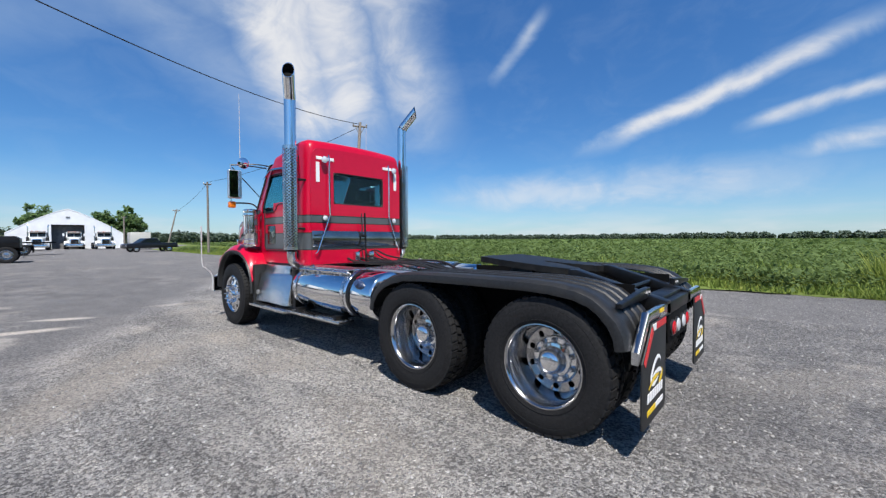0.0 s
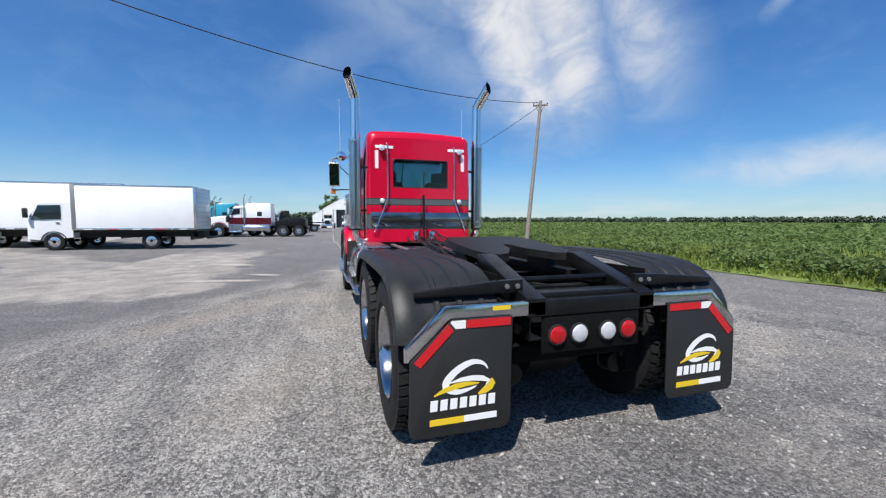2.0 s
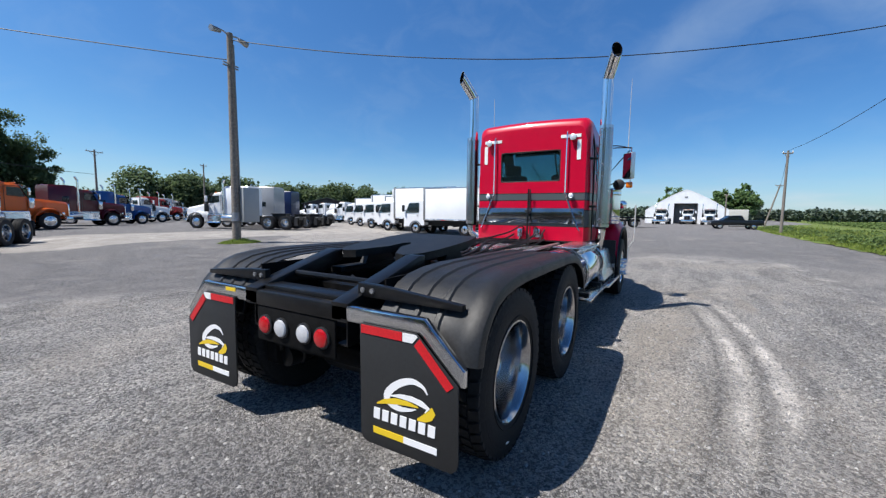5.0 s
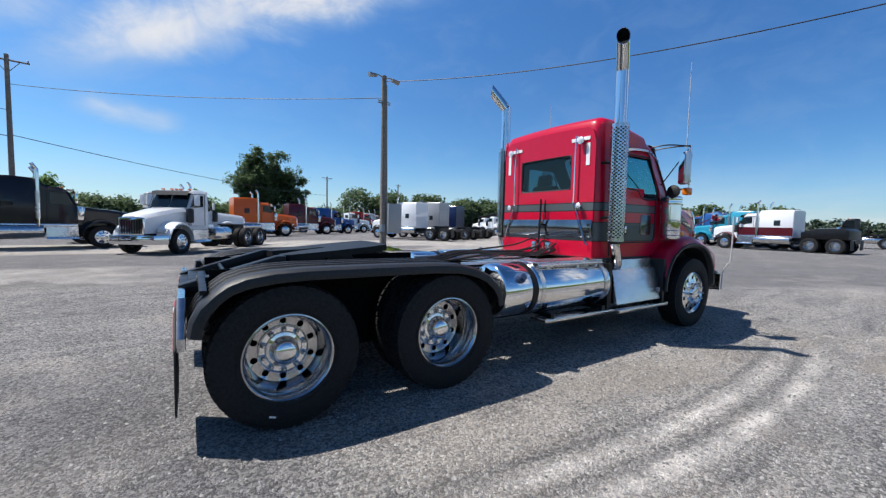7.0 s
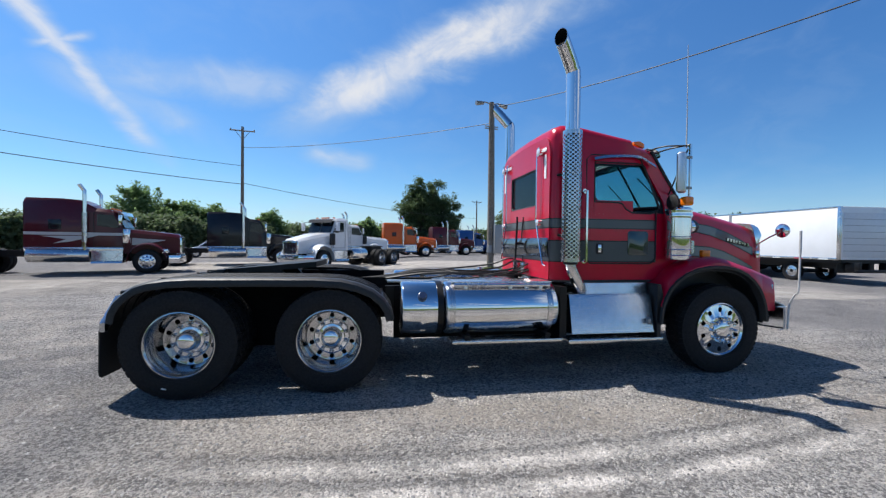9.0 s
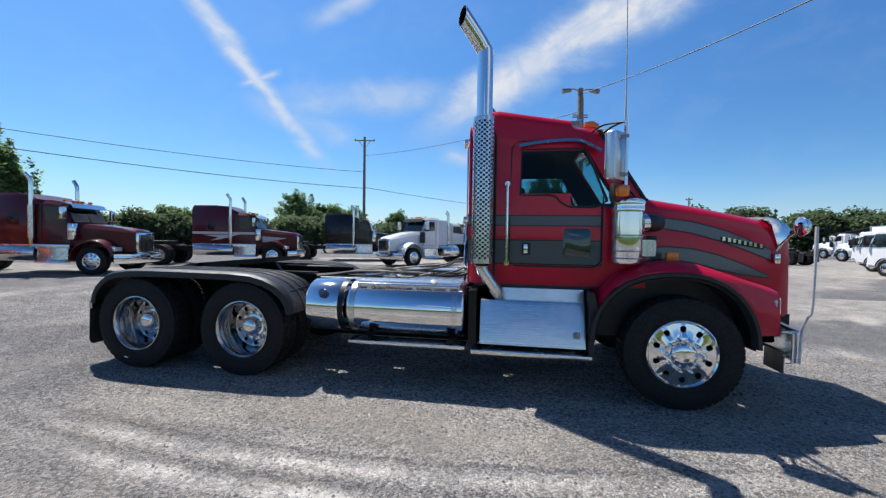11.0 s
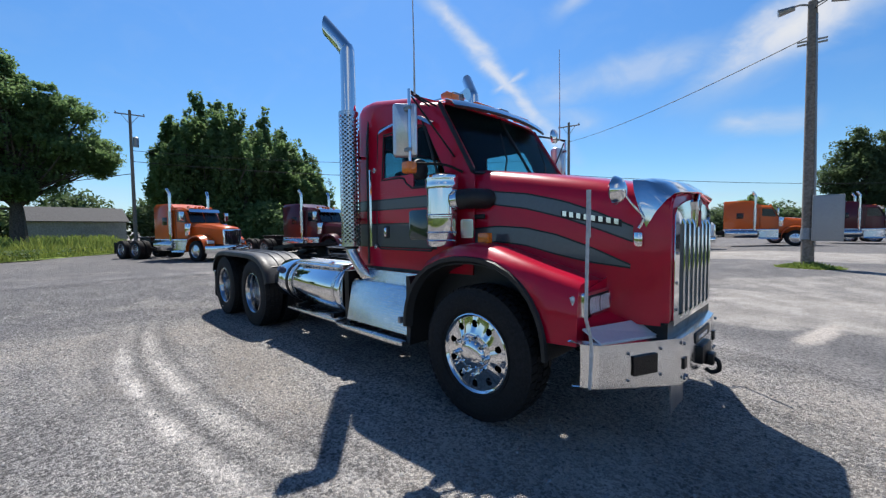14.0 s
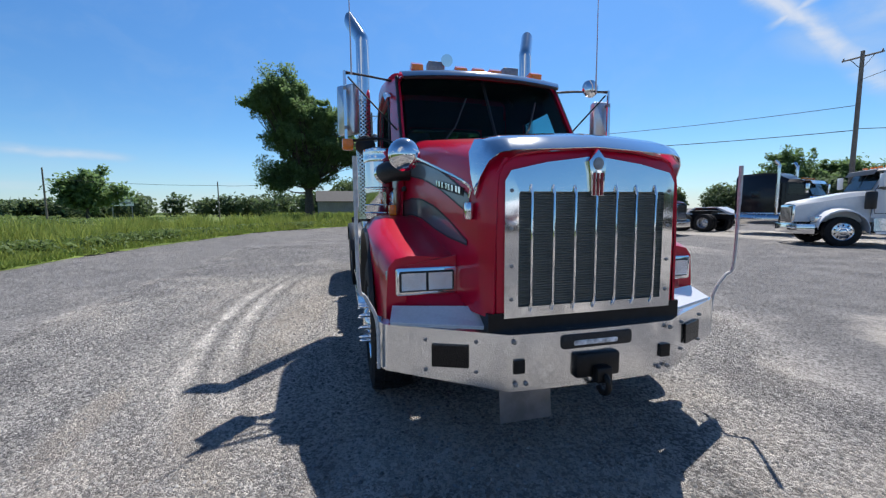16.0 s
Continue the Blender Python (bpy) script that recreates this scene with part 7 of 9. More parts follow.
def tree(x, y, z, height, spread, seed, leaves=9000, leaf=0.32, lean=0.0, bare=0.22, label="tall leafy broadleaf tree", mat=None, name="tree", clumps=46, puff=1.5, point=0.25, lobes=None):
    """A tapered trunk with forking limbs that reach into clumps of leaves, which fill an uneven crown with gaps."""
    rng = np.random.default_rng(seed)
    rnd = random.Random(seed)
    top = thing(name, label, "tree", "trees round the lot", pose(x, y, z))
    # clump centres fill the crown's envelope, mostly towards its skin
    low = height * bare
    mid, half = (height + low) / 2, (height - low) / 2
    cs = []
    while len(cs) < clumps:
        d = Vector((rnd.gauss(0, 1), rnd.gauss(0, 1), rnd.gauss(0, 1))).normalized()
        q = rnd.uniform(0.2, 1.0) ** 0.5 * (0.85 + 0.55 * noise.noise(d * 1.9 + Vector((seed * 3.7, 0, 0))))
        taper = 1.0 - point * max(0, d.z) ** 2 - 0.18 * max(0, -d.z)
        if lobes:
            # side, height and radii of each lobe of an uneven crown
            ly, lz, lr, lh = rnd.choice(lobes)
            cs.append(Vector((d.x * lr * q, ly + d.y * lr * q, lz + d.z * lh * q)))
            continue
        cs.append(Vector((d.x * spread * q * taper + lean * height * 0.3, d.y * spread * q * taper, mid + d.z * half * q * 0.86)))
    bm = B()
    fork = height * (bare + 0.1)
    base = Vector((lean * height * 0.12, 0, fork))
    r0 = height * 0.027
    sweep(bm, smooth_line([Vector((0, 0, -0.3)), Vector((0.02, 0.0, fork * 0.35)), base * 0.75, base, Vector((base.x * 1.6, 0.2, fork + height * 0.22)), Vector((base.x * 2, 0.1, height * 0.8))], 3),
          [r0 * (1.35 - 1.25 * k / 15) for k in range(16)], 9)
    for k, c in enumerate(cs):
        if k % 2 and clumps > 30:
            continue
        f = Vector((base.x, 0, fork * rnd.uniform(0.75, 1.0) + rnd.uniform(0, 0.3) * (c.z - fork) * (c.z > fork)))
        bend = f.lerp(c, 0.5) + Vector((rnd.uniform(-0.4, 0.4), rnd.uniform(-0.4, 0.4), rnd.uniform(-0.3, 0.5)))
        r = r0 * rnd.uniform(0.22, 0.42)
        sweep(bm, smooth_line([f, bend, c], 3), [r, r * 0.85, r * 0.7, r * 0.55, r * 0.42, r * 0.3, r * 0.18], 5)
    part("trunk", bm, BARK, top)
    ctr = np.array([tuple(c) for c in cs])
    k = rng.integers(0, clumps, leaves)
    rad = (rng.uniform(0.7, 1.25, clumps) * spread * puff / clumps ** 0.5)[k]
    # each clump breaks up into sprigs of uneven size
    sprigs = 9
    d = rng.normal(0, 1, (clumps, sprigs, 3))
    d /= np.linalg.norm(d, axis=2)[:, :, None]
    d *= rng.uniform(0.3, 1.35, (clumps, sprigs, 1)) * np.array([1, 1, 0.9 + 2.2 * (point > 0.5)])
    j = rng.integers(0, sprigs, leaves)
    pts = ctr[k] + d[k, j] * rad[:, None] + np.clip(rng.normal(0, 1, (leaves, 3)), -1.5, 1.5) * (rad * rng.uniform(0.16, 0.5, (clumps, sprigs))[k, j])[:, None] * np.array([1, 1, 0.85 + 0.9 * (point > 0.5)])
    pts[:, 2] = np.maximum(pts[:, 2], 0.15)
    me = leaf_mesh("crown", pts, rng.uniform(0.6, 1.35, leaves) * leaf, rng, 1.4, 0.7)
    me.materials.append(mat or LEAF_TREE)
    o = new("crown", me)
    o.parent = top
    return top


def wood_band(name, label, points, height, depth, count, leaf, seed, mat=None):
    """A far wood: one mesh of leaf clumps along a line on the plan, its top uneven."""
    rng = np.random.default_rng(seed)
    pts = np.array(points, float)
    seg = np.linalg.norm(np.diff(pts, axis=0), axis=1)
    total = seg.sum()
    clumps = int(total / (height * 0.2))
    out, sizes = [], []
    for k in range(clumps):
        s = rng.uniform(0, total)
        i = min(int(np.searchsorted(np.cumsum(seg), s)), len(seg) - 1)
        f = (s - (np.cumsum(seg)[i] - seg[i])) / seg[i]
        p = pts[i] + (pts[i + 1] - pts[i]) * f
        h = height * rng.uniform(0.62, 1.0)
        w = h * rng.uniform(0.35, 0.55)
        c = np.array([p[0] + rng.normal(0, depth), p[1] + rng.normal(0, depth), h * 0.52])
        n = max(40, int(count / clumps))
        d = rng.normal(0, 1, (n, 3))
        d /= np.linalg.norm(d, axis=1)[:, None]
        q = c + d * (rng.uniform(0.35, 1, n) ** 0.5)[:, None] * np.array([w, w, h * 0.5])
        bump = rng.normal(0, 0.05 * h, (n, 3))
        out.append(q + bump)
        sizes.append(np.full(n, leaf) * rng.uniform(0.6, 1.4, n))
    q = np.concatenate(out)
    q[:, 2] = np.maximum(q[:, 2], 0.1)
    me = leaf_mesh(name, q, np.concatenate(sizes), rng, 1.2, 0.7)
    me.materials.append(mat or LEAF_FAR)
    return tagged(new(name, me), label, "trees", kind="stuff")


def lot_side_np(x):
    xs, ys = zip(*LOT_EDGE)
    return np.interp(x, xs, ys)


def grass_and_crop():
    rng = np.random.default_rng(21)
    # uncut grass along the rim of the lot
    n = 90000
    x = np.concatenate([rng.uniform(-70, 60, n // 2), rng.uniform(-32, 24, n - n // 2)])
    off = rng.gamma(2.0, 0.75, n) + 0.0
    far = x < -20
    off[far] = rng.uniform(0, 14, far.sum())
    west = (x < -1) & ~far
    off[west] = rng.uniform(0, 1, west.sum()) ** 1.3 * np.interp(x[west], [-20, -1], [9, 4])
    y = lot_side_np(x) - off
    h = rng.uniform(0.10, 0.34, n) * np.clip(0.5 + off * 0.35, 0.5, 1.6) * (0.6 + 0.8 * (np.sin(x * 1.7) * np.sin(x * 0.53 + y) * 0.5 + 0.5))
    a = rng.uniform(0, 2 * np.pi, n)
    w = rng.uniform(0.012, 0.03, n) * np.clip(np.hypot(x, y) / 14, 1, 3)
    bend = rng.normal(0, 0.35, (n, 2)) * h[:, None]
    base = np.stack([x, y, np.full(n, 0.02)], 1)
    side = np.stack([np.cos(a) * w, np.sin(a) * w, 0 * w], 1)
    tip = base + np.concatenate([bend, h[:, None]], 1)
    v = np.stack([base - side, base + side, tip + side * 0.25, tip - side * 0.25], 1)
    me = quads_mesh("grass", v)
    me.materials.append(LEAF_GRASS)
    tagged(new("grass", me), "uncut green grass along the gravel's edge", "grass", kind="stuff")
    # taller wild grass along the rim and towards the road, in uneven tufts
    n = 80000
    x = np.where(rng.uniform(0, 1, n) < 0.7, -3 - 60 * rng.uniform(0, 1, n) ** 1.2, rng.uniform(-3, 48, n))
    off = rng.uniform(0, 1, n) ** 1.2 * np.interp(x, [-63, -25, -3, 0], [16, 10, 3.5, 2.6]) + 0.2
    y = lot_side_np(x) - off
    tuft = 0.5 + 0.5 * np.sin(x * 1.1 + 2 * np.sin(y * 0.8)) * np.sin(y * 1.3 + x * 0.45)
    h = np.where(x > -3, 0.55, 1.0) * rng.uniform(0.35, 0.95, n) * (0.3 + 0.9 * tuft) * np.clip(off * 0.6, 0.35, 1.25)
    a = rng.uniform(0, 2 * np.pi, n)
    w = rng.uniform(0.015, 0.035, n) * np.clip(np.hypot(x, y) / 16, 1, 2.5)
    base = np.stack([x, y, np.full(n, 0.03)], 1)
    side = np.stack([np.cos(a) * w, np.sin(a) * w, 0 * w], 1)
    tip = base + np.concatenate([rng.normal(0, 0.3, (n, 2)) * h[:, None], h[:, None]], 1)
    me = quads_mesh("wild_grass", np.stack([base - side, base + side, tip + side * 0.2, tip - side * 0.2], 1))
    me.materials.append(LEAF_WILD)
    tagged(new("wild_grass", me), "tall yellowish wild grass in tufts", "grass", kind="stuff")
    # broad-leaved weeds in the verge
    n = 36000
    cx = np.concatenate([rng.uniform(-60, 60, 420), rng.uniform(-16, 30, 420)])
    cy = lot_side_np(cx) - rng.uniform(0.5, 3.2, 840)
    k = rng.integers(0, 840, n)
    p = np.stack([cx[k] + rng.normal(0, 0.3, n), cy[k] + rng.normal(0, 0.3, n), rng.uniform(0.05, 0.55, n)], 1)
    me = leaf_mesh("weeds", p, rng.uniform(0.05, 0.13, n), rng, 1.8, 0.6)
    me.materials.append(LEAF_CROP)
    tagged(new("weeds", me), "leafy weeds between grass and field", "weeds", kind="stuff")
    # the crop: rows of plants, leaf by leaf near the lot and coarser far off
    def rows(n, lo, hi, x0, x1, leaf, top, seed):
        r = np.random.default_rng(seed)
        x = r.uniform(x0, x1, n)
        d = lo + (hi - lo) * r.uniform(0, 1, n) ** 1.25
        y = np.round(d / 0.76) * 0.76 + r.normal(0, 0.13, n)
        yy = np.where(x > -2, lot_side_np(x) * 0.35 - 6.0, np.interp(x, [-70, -30, -16, -2], [-14, -15, -14, -9.3])) - y
        z = r.uniform(0.15, 1.0, n) ** 0.6 * top * (0.8 + 0.25 * np.sin(x * 0.9 + yy * 0.3) * np.sin(x * 0.37))
        return np.stack([x, yy, z], 1), r.uniform(0.7, 1.3, n) * leaf
    for name, args in (("crop_leaves", (70000, 2.6, 20, -28, 42, 0.13, 0.62, 31)), ("crop_rows", (60000, 14, 75, -70, 130, 0.3, 0.66, 32)), ("crop_distance", (45000, 60, 420, -420, 620, 1.1, 0.75, 33))):
        p, s = rows(*args)
        me = leaf_mesh(name, p, s, rng, 1.3, 0.45)
        me.materials.append(LEAF_CROP)
        tagged(new(name, me), "low green broad-leaved field crop in rows", "crop", kind="stuff")


def grass_tuft_island():
    rng = np.random.default_rng(77)
    n = 1400
    a, r = rng.uniform(0, 6.283, n), np.sqrt(rng.uniform(0, 1, n))
    x, y = 7.35 + 0.85 * r * np.cos(a), 13.35 + 0.5 * r * np.sin(a)
    h = rng.uniform(0.05, 0.22, n) * (1.25 - r)
    base = np.stack([x, y, np.array([ground_z(u, w) for u, w in zip(x, y)])], 1)
    b = rng.uniform(0, 6.283, n)
    side = np.stack([np.cos(b), np.sin(b), 0 * b], 1) * 0.022
    tip = base + np.stack([rng.normal(0, 0.06, n), rng.normal(0, 0.06, n), h], 1)
    me = quads_mesh("grass_island", np.stack([base - side, base + side, tip + side * 0.3, tip - side * 0.3], 1))
    me.materials.append(LEAF_GRASS)
    tagged(new("grass_island", me), "tuft of grass round the foot of a utility pole", "grass", kind="stuff")


grass_and_crop()
grass_tuft_island()
tree(-36.7, -4.8, 0.1, 17.2, 6.6, 3, leaves=150000, leaf=0.165, label="large spreading broadleaf tree with a thick trunk", bare=0.14, clumps=260,
     puff=2.0, lobes=[(-4.2, 12.4, 2.0, 1.5), (-2.4, 13.1, 2.7, 2.3), (0.0, 11.1, 3.4, 3.4), (3.0, 10.0, 3.2, 3.0), (-1.5, 8.7, 2.9, 2.6), (1.7, 8.0, 2.9, 2.4), (4.5, 7.8, 1.9, 1.8), (-3.0, 5.2, 1.6, 1.8), (-1.3, 12.6, 2.3, 3.0), (0.4, 6.1, 2.3, 2.4)])
# a dense wood of upright trees with foliage down to the ground
for k, h in enumerate((8.6, 11.0, 13.2, 14.6, 13.2, 14.2, 15.6, 15.8, 13.4, 14.0, 12.0, 13.0, 14.0, 12.0)):
    a = radians(152.0 + 1.75 * k if k < 10 else 154 + 4.3 * (k - 10))
    r = 42.5 + (k * 37 % 5) * 1.2 + (6 if k > 9 else 0)
    tree(6.5 + r * math.cos(a), -4 + r * math.sin(a), 0.15, h, 2.5 + 0.3 * (k % 3), 40 + k, leaves=34000, leaf=0.22, bare=0.0, puff=1.7, point=0.72, label="dense upright leafy tree at the edge of a wood", clumps=130)
tree(11.9, 82, 0.2, 17.0, 5.4, 61, leaves=42000, leaf=0.26, bare=0.03, clumps=90, puff=2.3, mat=LEAF_WOOD, label="rounded broadleaf tree behind parked trucks")
tree(17.0, 82, 0.2, 12.4, 3.6, 62, leaves=20000, leaf=0.26, bare=0.03, clumps=56, puff=2.1, mat=LEAF_WOOD, label="small broadleaf tree behind parked trucks")
for x, y, h, w, seed in ((-33.5, 61, 9.6, 4.0, 91), (-29.0, 64, 8.6, 3.6, 92), (-25.0, 66, 7.6, 3.0, 93), (-15.5, 62, 6.2, 2.9, 94), (0.0, 66, 6.2, 2.8, 95), (-41, 41, 5.6, 2.6, 96)):
    tree(x, y, 0.15, h, w, seed, leaves=16000, leaf=0.27, bare=0.02, clumps=60, puff=2.0, label="rounded broadleaf tree in a row behind parked trucks")
tree(-71, -43.3, 0.2, 9.5, 5.2, 63, leaves=7000, leaf=0.45, bare=0.1, label="round tree standing in the field")
tree(112, -1.5, 0.0, 9.2, 3.4, 64, leaves=5000, leaf=0.5, bare=0.05, label="broadleaf tree behind a barn")
tree(110, -11.0, 0.0, 9.5, 2.7, 65, leaves=6000, leaf=0.5, bare=0.05, label="broadleaf tree behind a barn")
tree(110, -15.4, 0.0, 9.0, 3.2, 66, leaves=6000, leaf=0.5, bare=0.05, label="broadleaf tree behind a barn")
# The farthest tree lines take the leaf colour with haze painted in.
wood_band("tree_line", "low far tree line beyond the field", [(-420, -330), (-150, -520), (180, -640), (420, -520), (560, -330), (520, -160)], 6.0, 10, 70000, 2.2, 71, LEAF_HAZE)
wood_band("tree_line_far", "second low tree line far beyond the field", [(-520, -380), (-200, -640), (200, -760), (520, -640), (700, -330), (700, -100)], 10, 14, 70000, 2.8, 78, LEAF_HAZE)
wood_band("wood_edge", "green wood behind the truck yard", [(120, 66), (96, 88), (78, 102), (58, 96), (40, 100)], 10.4, 3.0, 120000, 0.62, 72)
wood_band("hedge_trees", "row of bushy trees behind parked trucks", [(34, 78), (16, 80), (0, 66), (-14, 62), (-26, 56)], 4.3, 2.0, 80000, 0.3, 73)
wood_band("wood_behind", "leafy wood behind parked trucks", [(-22, 52), (-30, 46), (-38, 38), (-42, 30)], 4.7, 2.0, 80000, 0.3, 74)
wood_band("undergrowth", "leafy undergrowth at the foot of a wood", [(-31, 20), (-33, 14), (-35.5, 7)], 5.2, 1.6, 46000, 0.24, 81, LEAF_TREE)
wood_band("shed_trees", "bushy trees behind a grey shed", [(-78, 20), (-82, 10), (-85, 1)], 8.8, 3, 22000, 0.5, 82, LEAF_WOOD)
wood_band("road_trees", "bushy trees along the road far off", [(-80, 10), (-95, -8), (-110, -26), (-120, -60), (-150, -110), (-210, -170)], 6.5, 4, 36000, 0.8, 75)
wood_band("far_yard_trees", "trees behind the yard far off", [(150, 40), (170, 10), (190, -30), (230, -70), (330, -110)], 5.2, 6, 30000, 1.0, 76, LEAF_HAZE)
wood_band("yard_wood", "green wood behind parked trucks", [(-46, 66), (-30, 72), (-10, 78), (14, 86), (30, 92)], 5.4, 2.5, 110000, 0.34, 79)
wood_band("east_wood", "green trees beyond the parked trucks", [(112, 70), (128, 52), (140, 36)], 9.5, 3, 22000, 0.8, 80)


# ---- parked vehicles ----
PAINTS = {}


def vehicle_paint(key):
    colors = {"maroon": (0.075, 0.006, 0.012), "black": (0.008, 0.008, 0.01), "white": (0.72, 0.73, 0.74), "orange": (0.62, 0.105, 0.012), "red": (0.35, 0.02, 0.015),
              "blue": (0.012, 0.07, 0.24), "teal": (0.025, 0.26, 0.38), "silver": (0.5, 0.5, 0.5), "grey": (0.28, 0.29, 0.3), "navy": (0.01, 0.02, 0.07)}
    if key not in PAINTS:
        PAINTS[key] = paint(key + "_vehicle_paint", colors[key], 0.1)
    return PAINTS[key]


def tractor(x, y, heading, color, label, sleeper=1.8, roof=3.05, stripe=None, stacks=True, wheelbase=0.0, lower=None, deck="", group="parked trucks", slope=0.0):
    """A parked conventional tractor. Its bumper is at local x = 0 and it faces +x."""
    body = vehicle_paint(color)
    low = vehicle_paint(lower) if lower else body
    tr = thing("parked_truck", label, "truck", group, pose(x, y, ground_z(x, y), 0, 0, heading))
    cab_r = -3.35
    back = cab_r - sleeper
    ax1, ax2 = back - 1.5 - wheelbase, back - 2.85 - wheelbase
    end = ax2 - 0.75
    # hood
    bm = B()
    rings = []
    for hx, top, w in ((-0.12, 1.62 - slope, 0.50), (-0.2, 1.7 - slope, 0.53), (-0.9, 1.8 - slope * 0.6, 0.6), (-1.6, 1.87, 0.72), (-2.1, 1.92, 0.84)):
        rings.append([(hx, -w, 0.85), (hx, -w, top - 0.14), (hx, -w + 0.12, top), (hx, 0, top + 0.03), (hx, w - 0.12, top), (hx, w, top - 0.14), (hx, w, 0.85)])
    loft(bm, rings, around=False, caps=False)
    thicken(bm, 0.02)
    part("hood", bm, body, tr)
    # fenders
    for s in (1, -1):
        bm = B()
        rings = []
        for k in range(13):
            a = radians(-8 + 196 * k / 12)
            rx, rz = 0.72, 0.70
            px, pz = -1.25 + rx * math.cos(a), 0.56 + rz * math.sin(a)
            if px > -0.75:
                pz = max(pz, 0.62)
            rings.append([(px, s * 1.2, pz - 0.03), (px, s * 1.19, pz + 0.03), (px, s * 1.0, pz + 0.07), (px, s * 0.62, pz + 0.1)])
        loft(bm, rings, around=False)
        thicken(bm, 0.015)
        part("front_fender", bm, low, tr)
        bm = B()
        prism(bm, rounded(min(s * 0.66, s * 1.05), max(s * 0.66, s * 1.05), 0.86, 1.06, 0.03), "x", -0.72, -0.5, 0.015)
        hl = part("headlamp", bm, CHROME, tr)
        bm = B()
        prism(bm, rounded(min(s * 0.7, s * 1.01), max(s * 0.7, s * 1.01), 0.89, 1.03, 0.02), "x", -0.5, -0.49)
        part("lens", bm, WHITE_LENS, hl)
        # cab door, glass, mirror, steps, tank, stack
        bm = B()
        gp = [(-3.0, 2.02), (-2.35, 1.95), (-2.22, 2.0), (-2.45, 2.5), (-2.98, 2.52)]
        prism(bm, gp, "y", s * 0.925, s * 0.935)
        part("door_glass", bm, GLASS_VEHICLE, tr)
        bm = B()
        sweep(bm, [(gx, s * 0.936, gz) for gx, gz in [(-3.1, 2.58), (-2.42, 2.58), (-2.12, 1.95), (-2.15, 1.15), (-3.1, 1.15)]], 0.012, 5, close=True)
        part("door_seam", bm, BLACK_PLASTIC, tr)
        bm = B()
        prism(bm, rounded(-0.11, 0.11, 2.05, 2.5, 0.03), "x", -2.2, -2.1, 0.02)
        mm = part("mirror", bm, CHROME if color != "white" else body, tr)
        mm.data.transform(Matrix.Translation((0, s * 1.22, 0)))
        bm = B()
        sweep(bm, [(-2.2, s * 0.9, 2.55), (-2.15, s * 1.2, 2.5)], 0.014, 6)
        part("mirror_arm", bm, BLACK_STEEL, mm)
        bm = B()
        sweep(bm, [(-2.2, s * 0.9, 2.0), (-2.15, s * 1.2, 2.08)], 0.014, 6)
        part("mirror_arm", bm, BLACK_STEEL, mm)
        bm = B()
        lathe(bm, [(back + 0.1, 0.05), (back + 0.1, 0.28), (back + 0.14, 0.3), (cab_r + 0.1, 0.3), (cab_r + 0.14, 0.28), (cab_r + 0.14, 0.05)] if sleeper > 1 else [(back - 1.3, 0.05), (back - 1.3, 0.28), (back - 1.26, 0.3), (back, 0.3), (back + 0.04, 0.28), (back + 0.04, 0.05)], (0, s * 0.88, 0.8), "x", 20)
        part("fuel_tank", bm, ALUMINIUM, tr)
        bm = B()
        prism(bm, [(s * 0.6, 0.45), (s * 1.2, 0.45), (s * 1.18, 0.52), (s * 1.08, 0.55), (s * 1.06, 0.98), (s * 0.6, 1.02)], "x", cab_r + 0.2, -2.1, 0.01)
        part("step_box", bm, ALUMINIUM, tr)
        if sleeper > 1:
            bm = B()
            box(bm, back + 0.02, -2.1, min(s * 0.98, s * 1.02), max(s * 0.98, s * 1.02), 0.95, 1.12, 0.01)
            part("side_fairing", bm, ALUMINIUM, tr)
        bm = B()
        lathe(bm, [(1.3, 0.03), (1.3, 0.13), (1.33, 0.15), (1.85, 0.15), (1.9, 0.13), (1.92, 0.03)], (-2.0, s * 1.0, 0), "z", 16)
        part("air_cleaner", bm, CHROME if color != "white" else BLACK_PLASTIC, tr)
        if stacks:
            bm = B()
            sx = cab_r - 0.02
            sweep(bm, smooth_line([(sx, s * 1.03, 1.0), (sx, s * 1.03, 3.3), (sx - 0.03, s * 1.04, 3.5), (sx - 0.16, s * 1.08, 3.72)], 4), 0.07, 12)
            sk = part("exhaust_pipe", bm, CHROME, tr)
            bm = B()
            sweep(bm, [(sx, s * 1.03, 1.35), (sx, s * 1.03, 2.55)], 0.1, 14)
            part("heat_shield", bm, ALUMINIUM, sk)
        if sleeper > 1:
            bm = B()
            box(bm, back + 0.75, back + 1.15, min(s * 1.0, s * 1.018), max(s * 1.0, s * 1.018), 1.85, 2.25, 0.008)
            part("sleeper_window", bm, GLASS_VEHICLE, tr)
        if stripe:
            bm = B()
            box(bm, back + 0.02, -2.15, min(s * 1.0, s * 1.012), max(s * 1.0, s * 1.012), 1.62, 1.74)
            prism(bm, [(back + 0.5, 1.58), (back + 1.9, 1.6), (back + 2.6, 1.7), (back + 1.4, 1.35), (back + 0.9, 1.28), (back + 1.3, 1.45)], "y", s * 1.0, s * 1.013)
            prism(bm, [(-2.05, 1.55), (-0.6, 1.45), (-1.3, 1.3), (-2.0, 1.2)], "y", s * 0.74, s * 0.78)
            part("stripe", bm, vehicle_paint(stripe), tr)
    # cab
    bm = B()
    rings = []
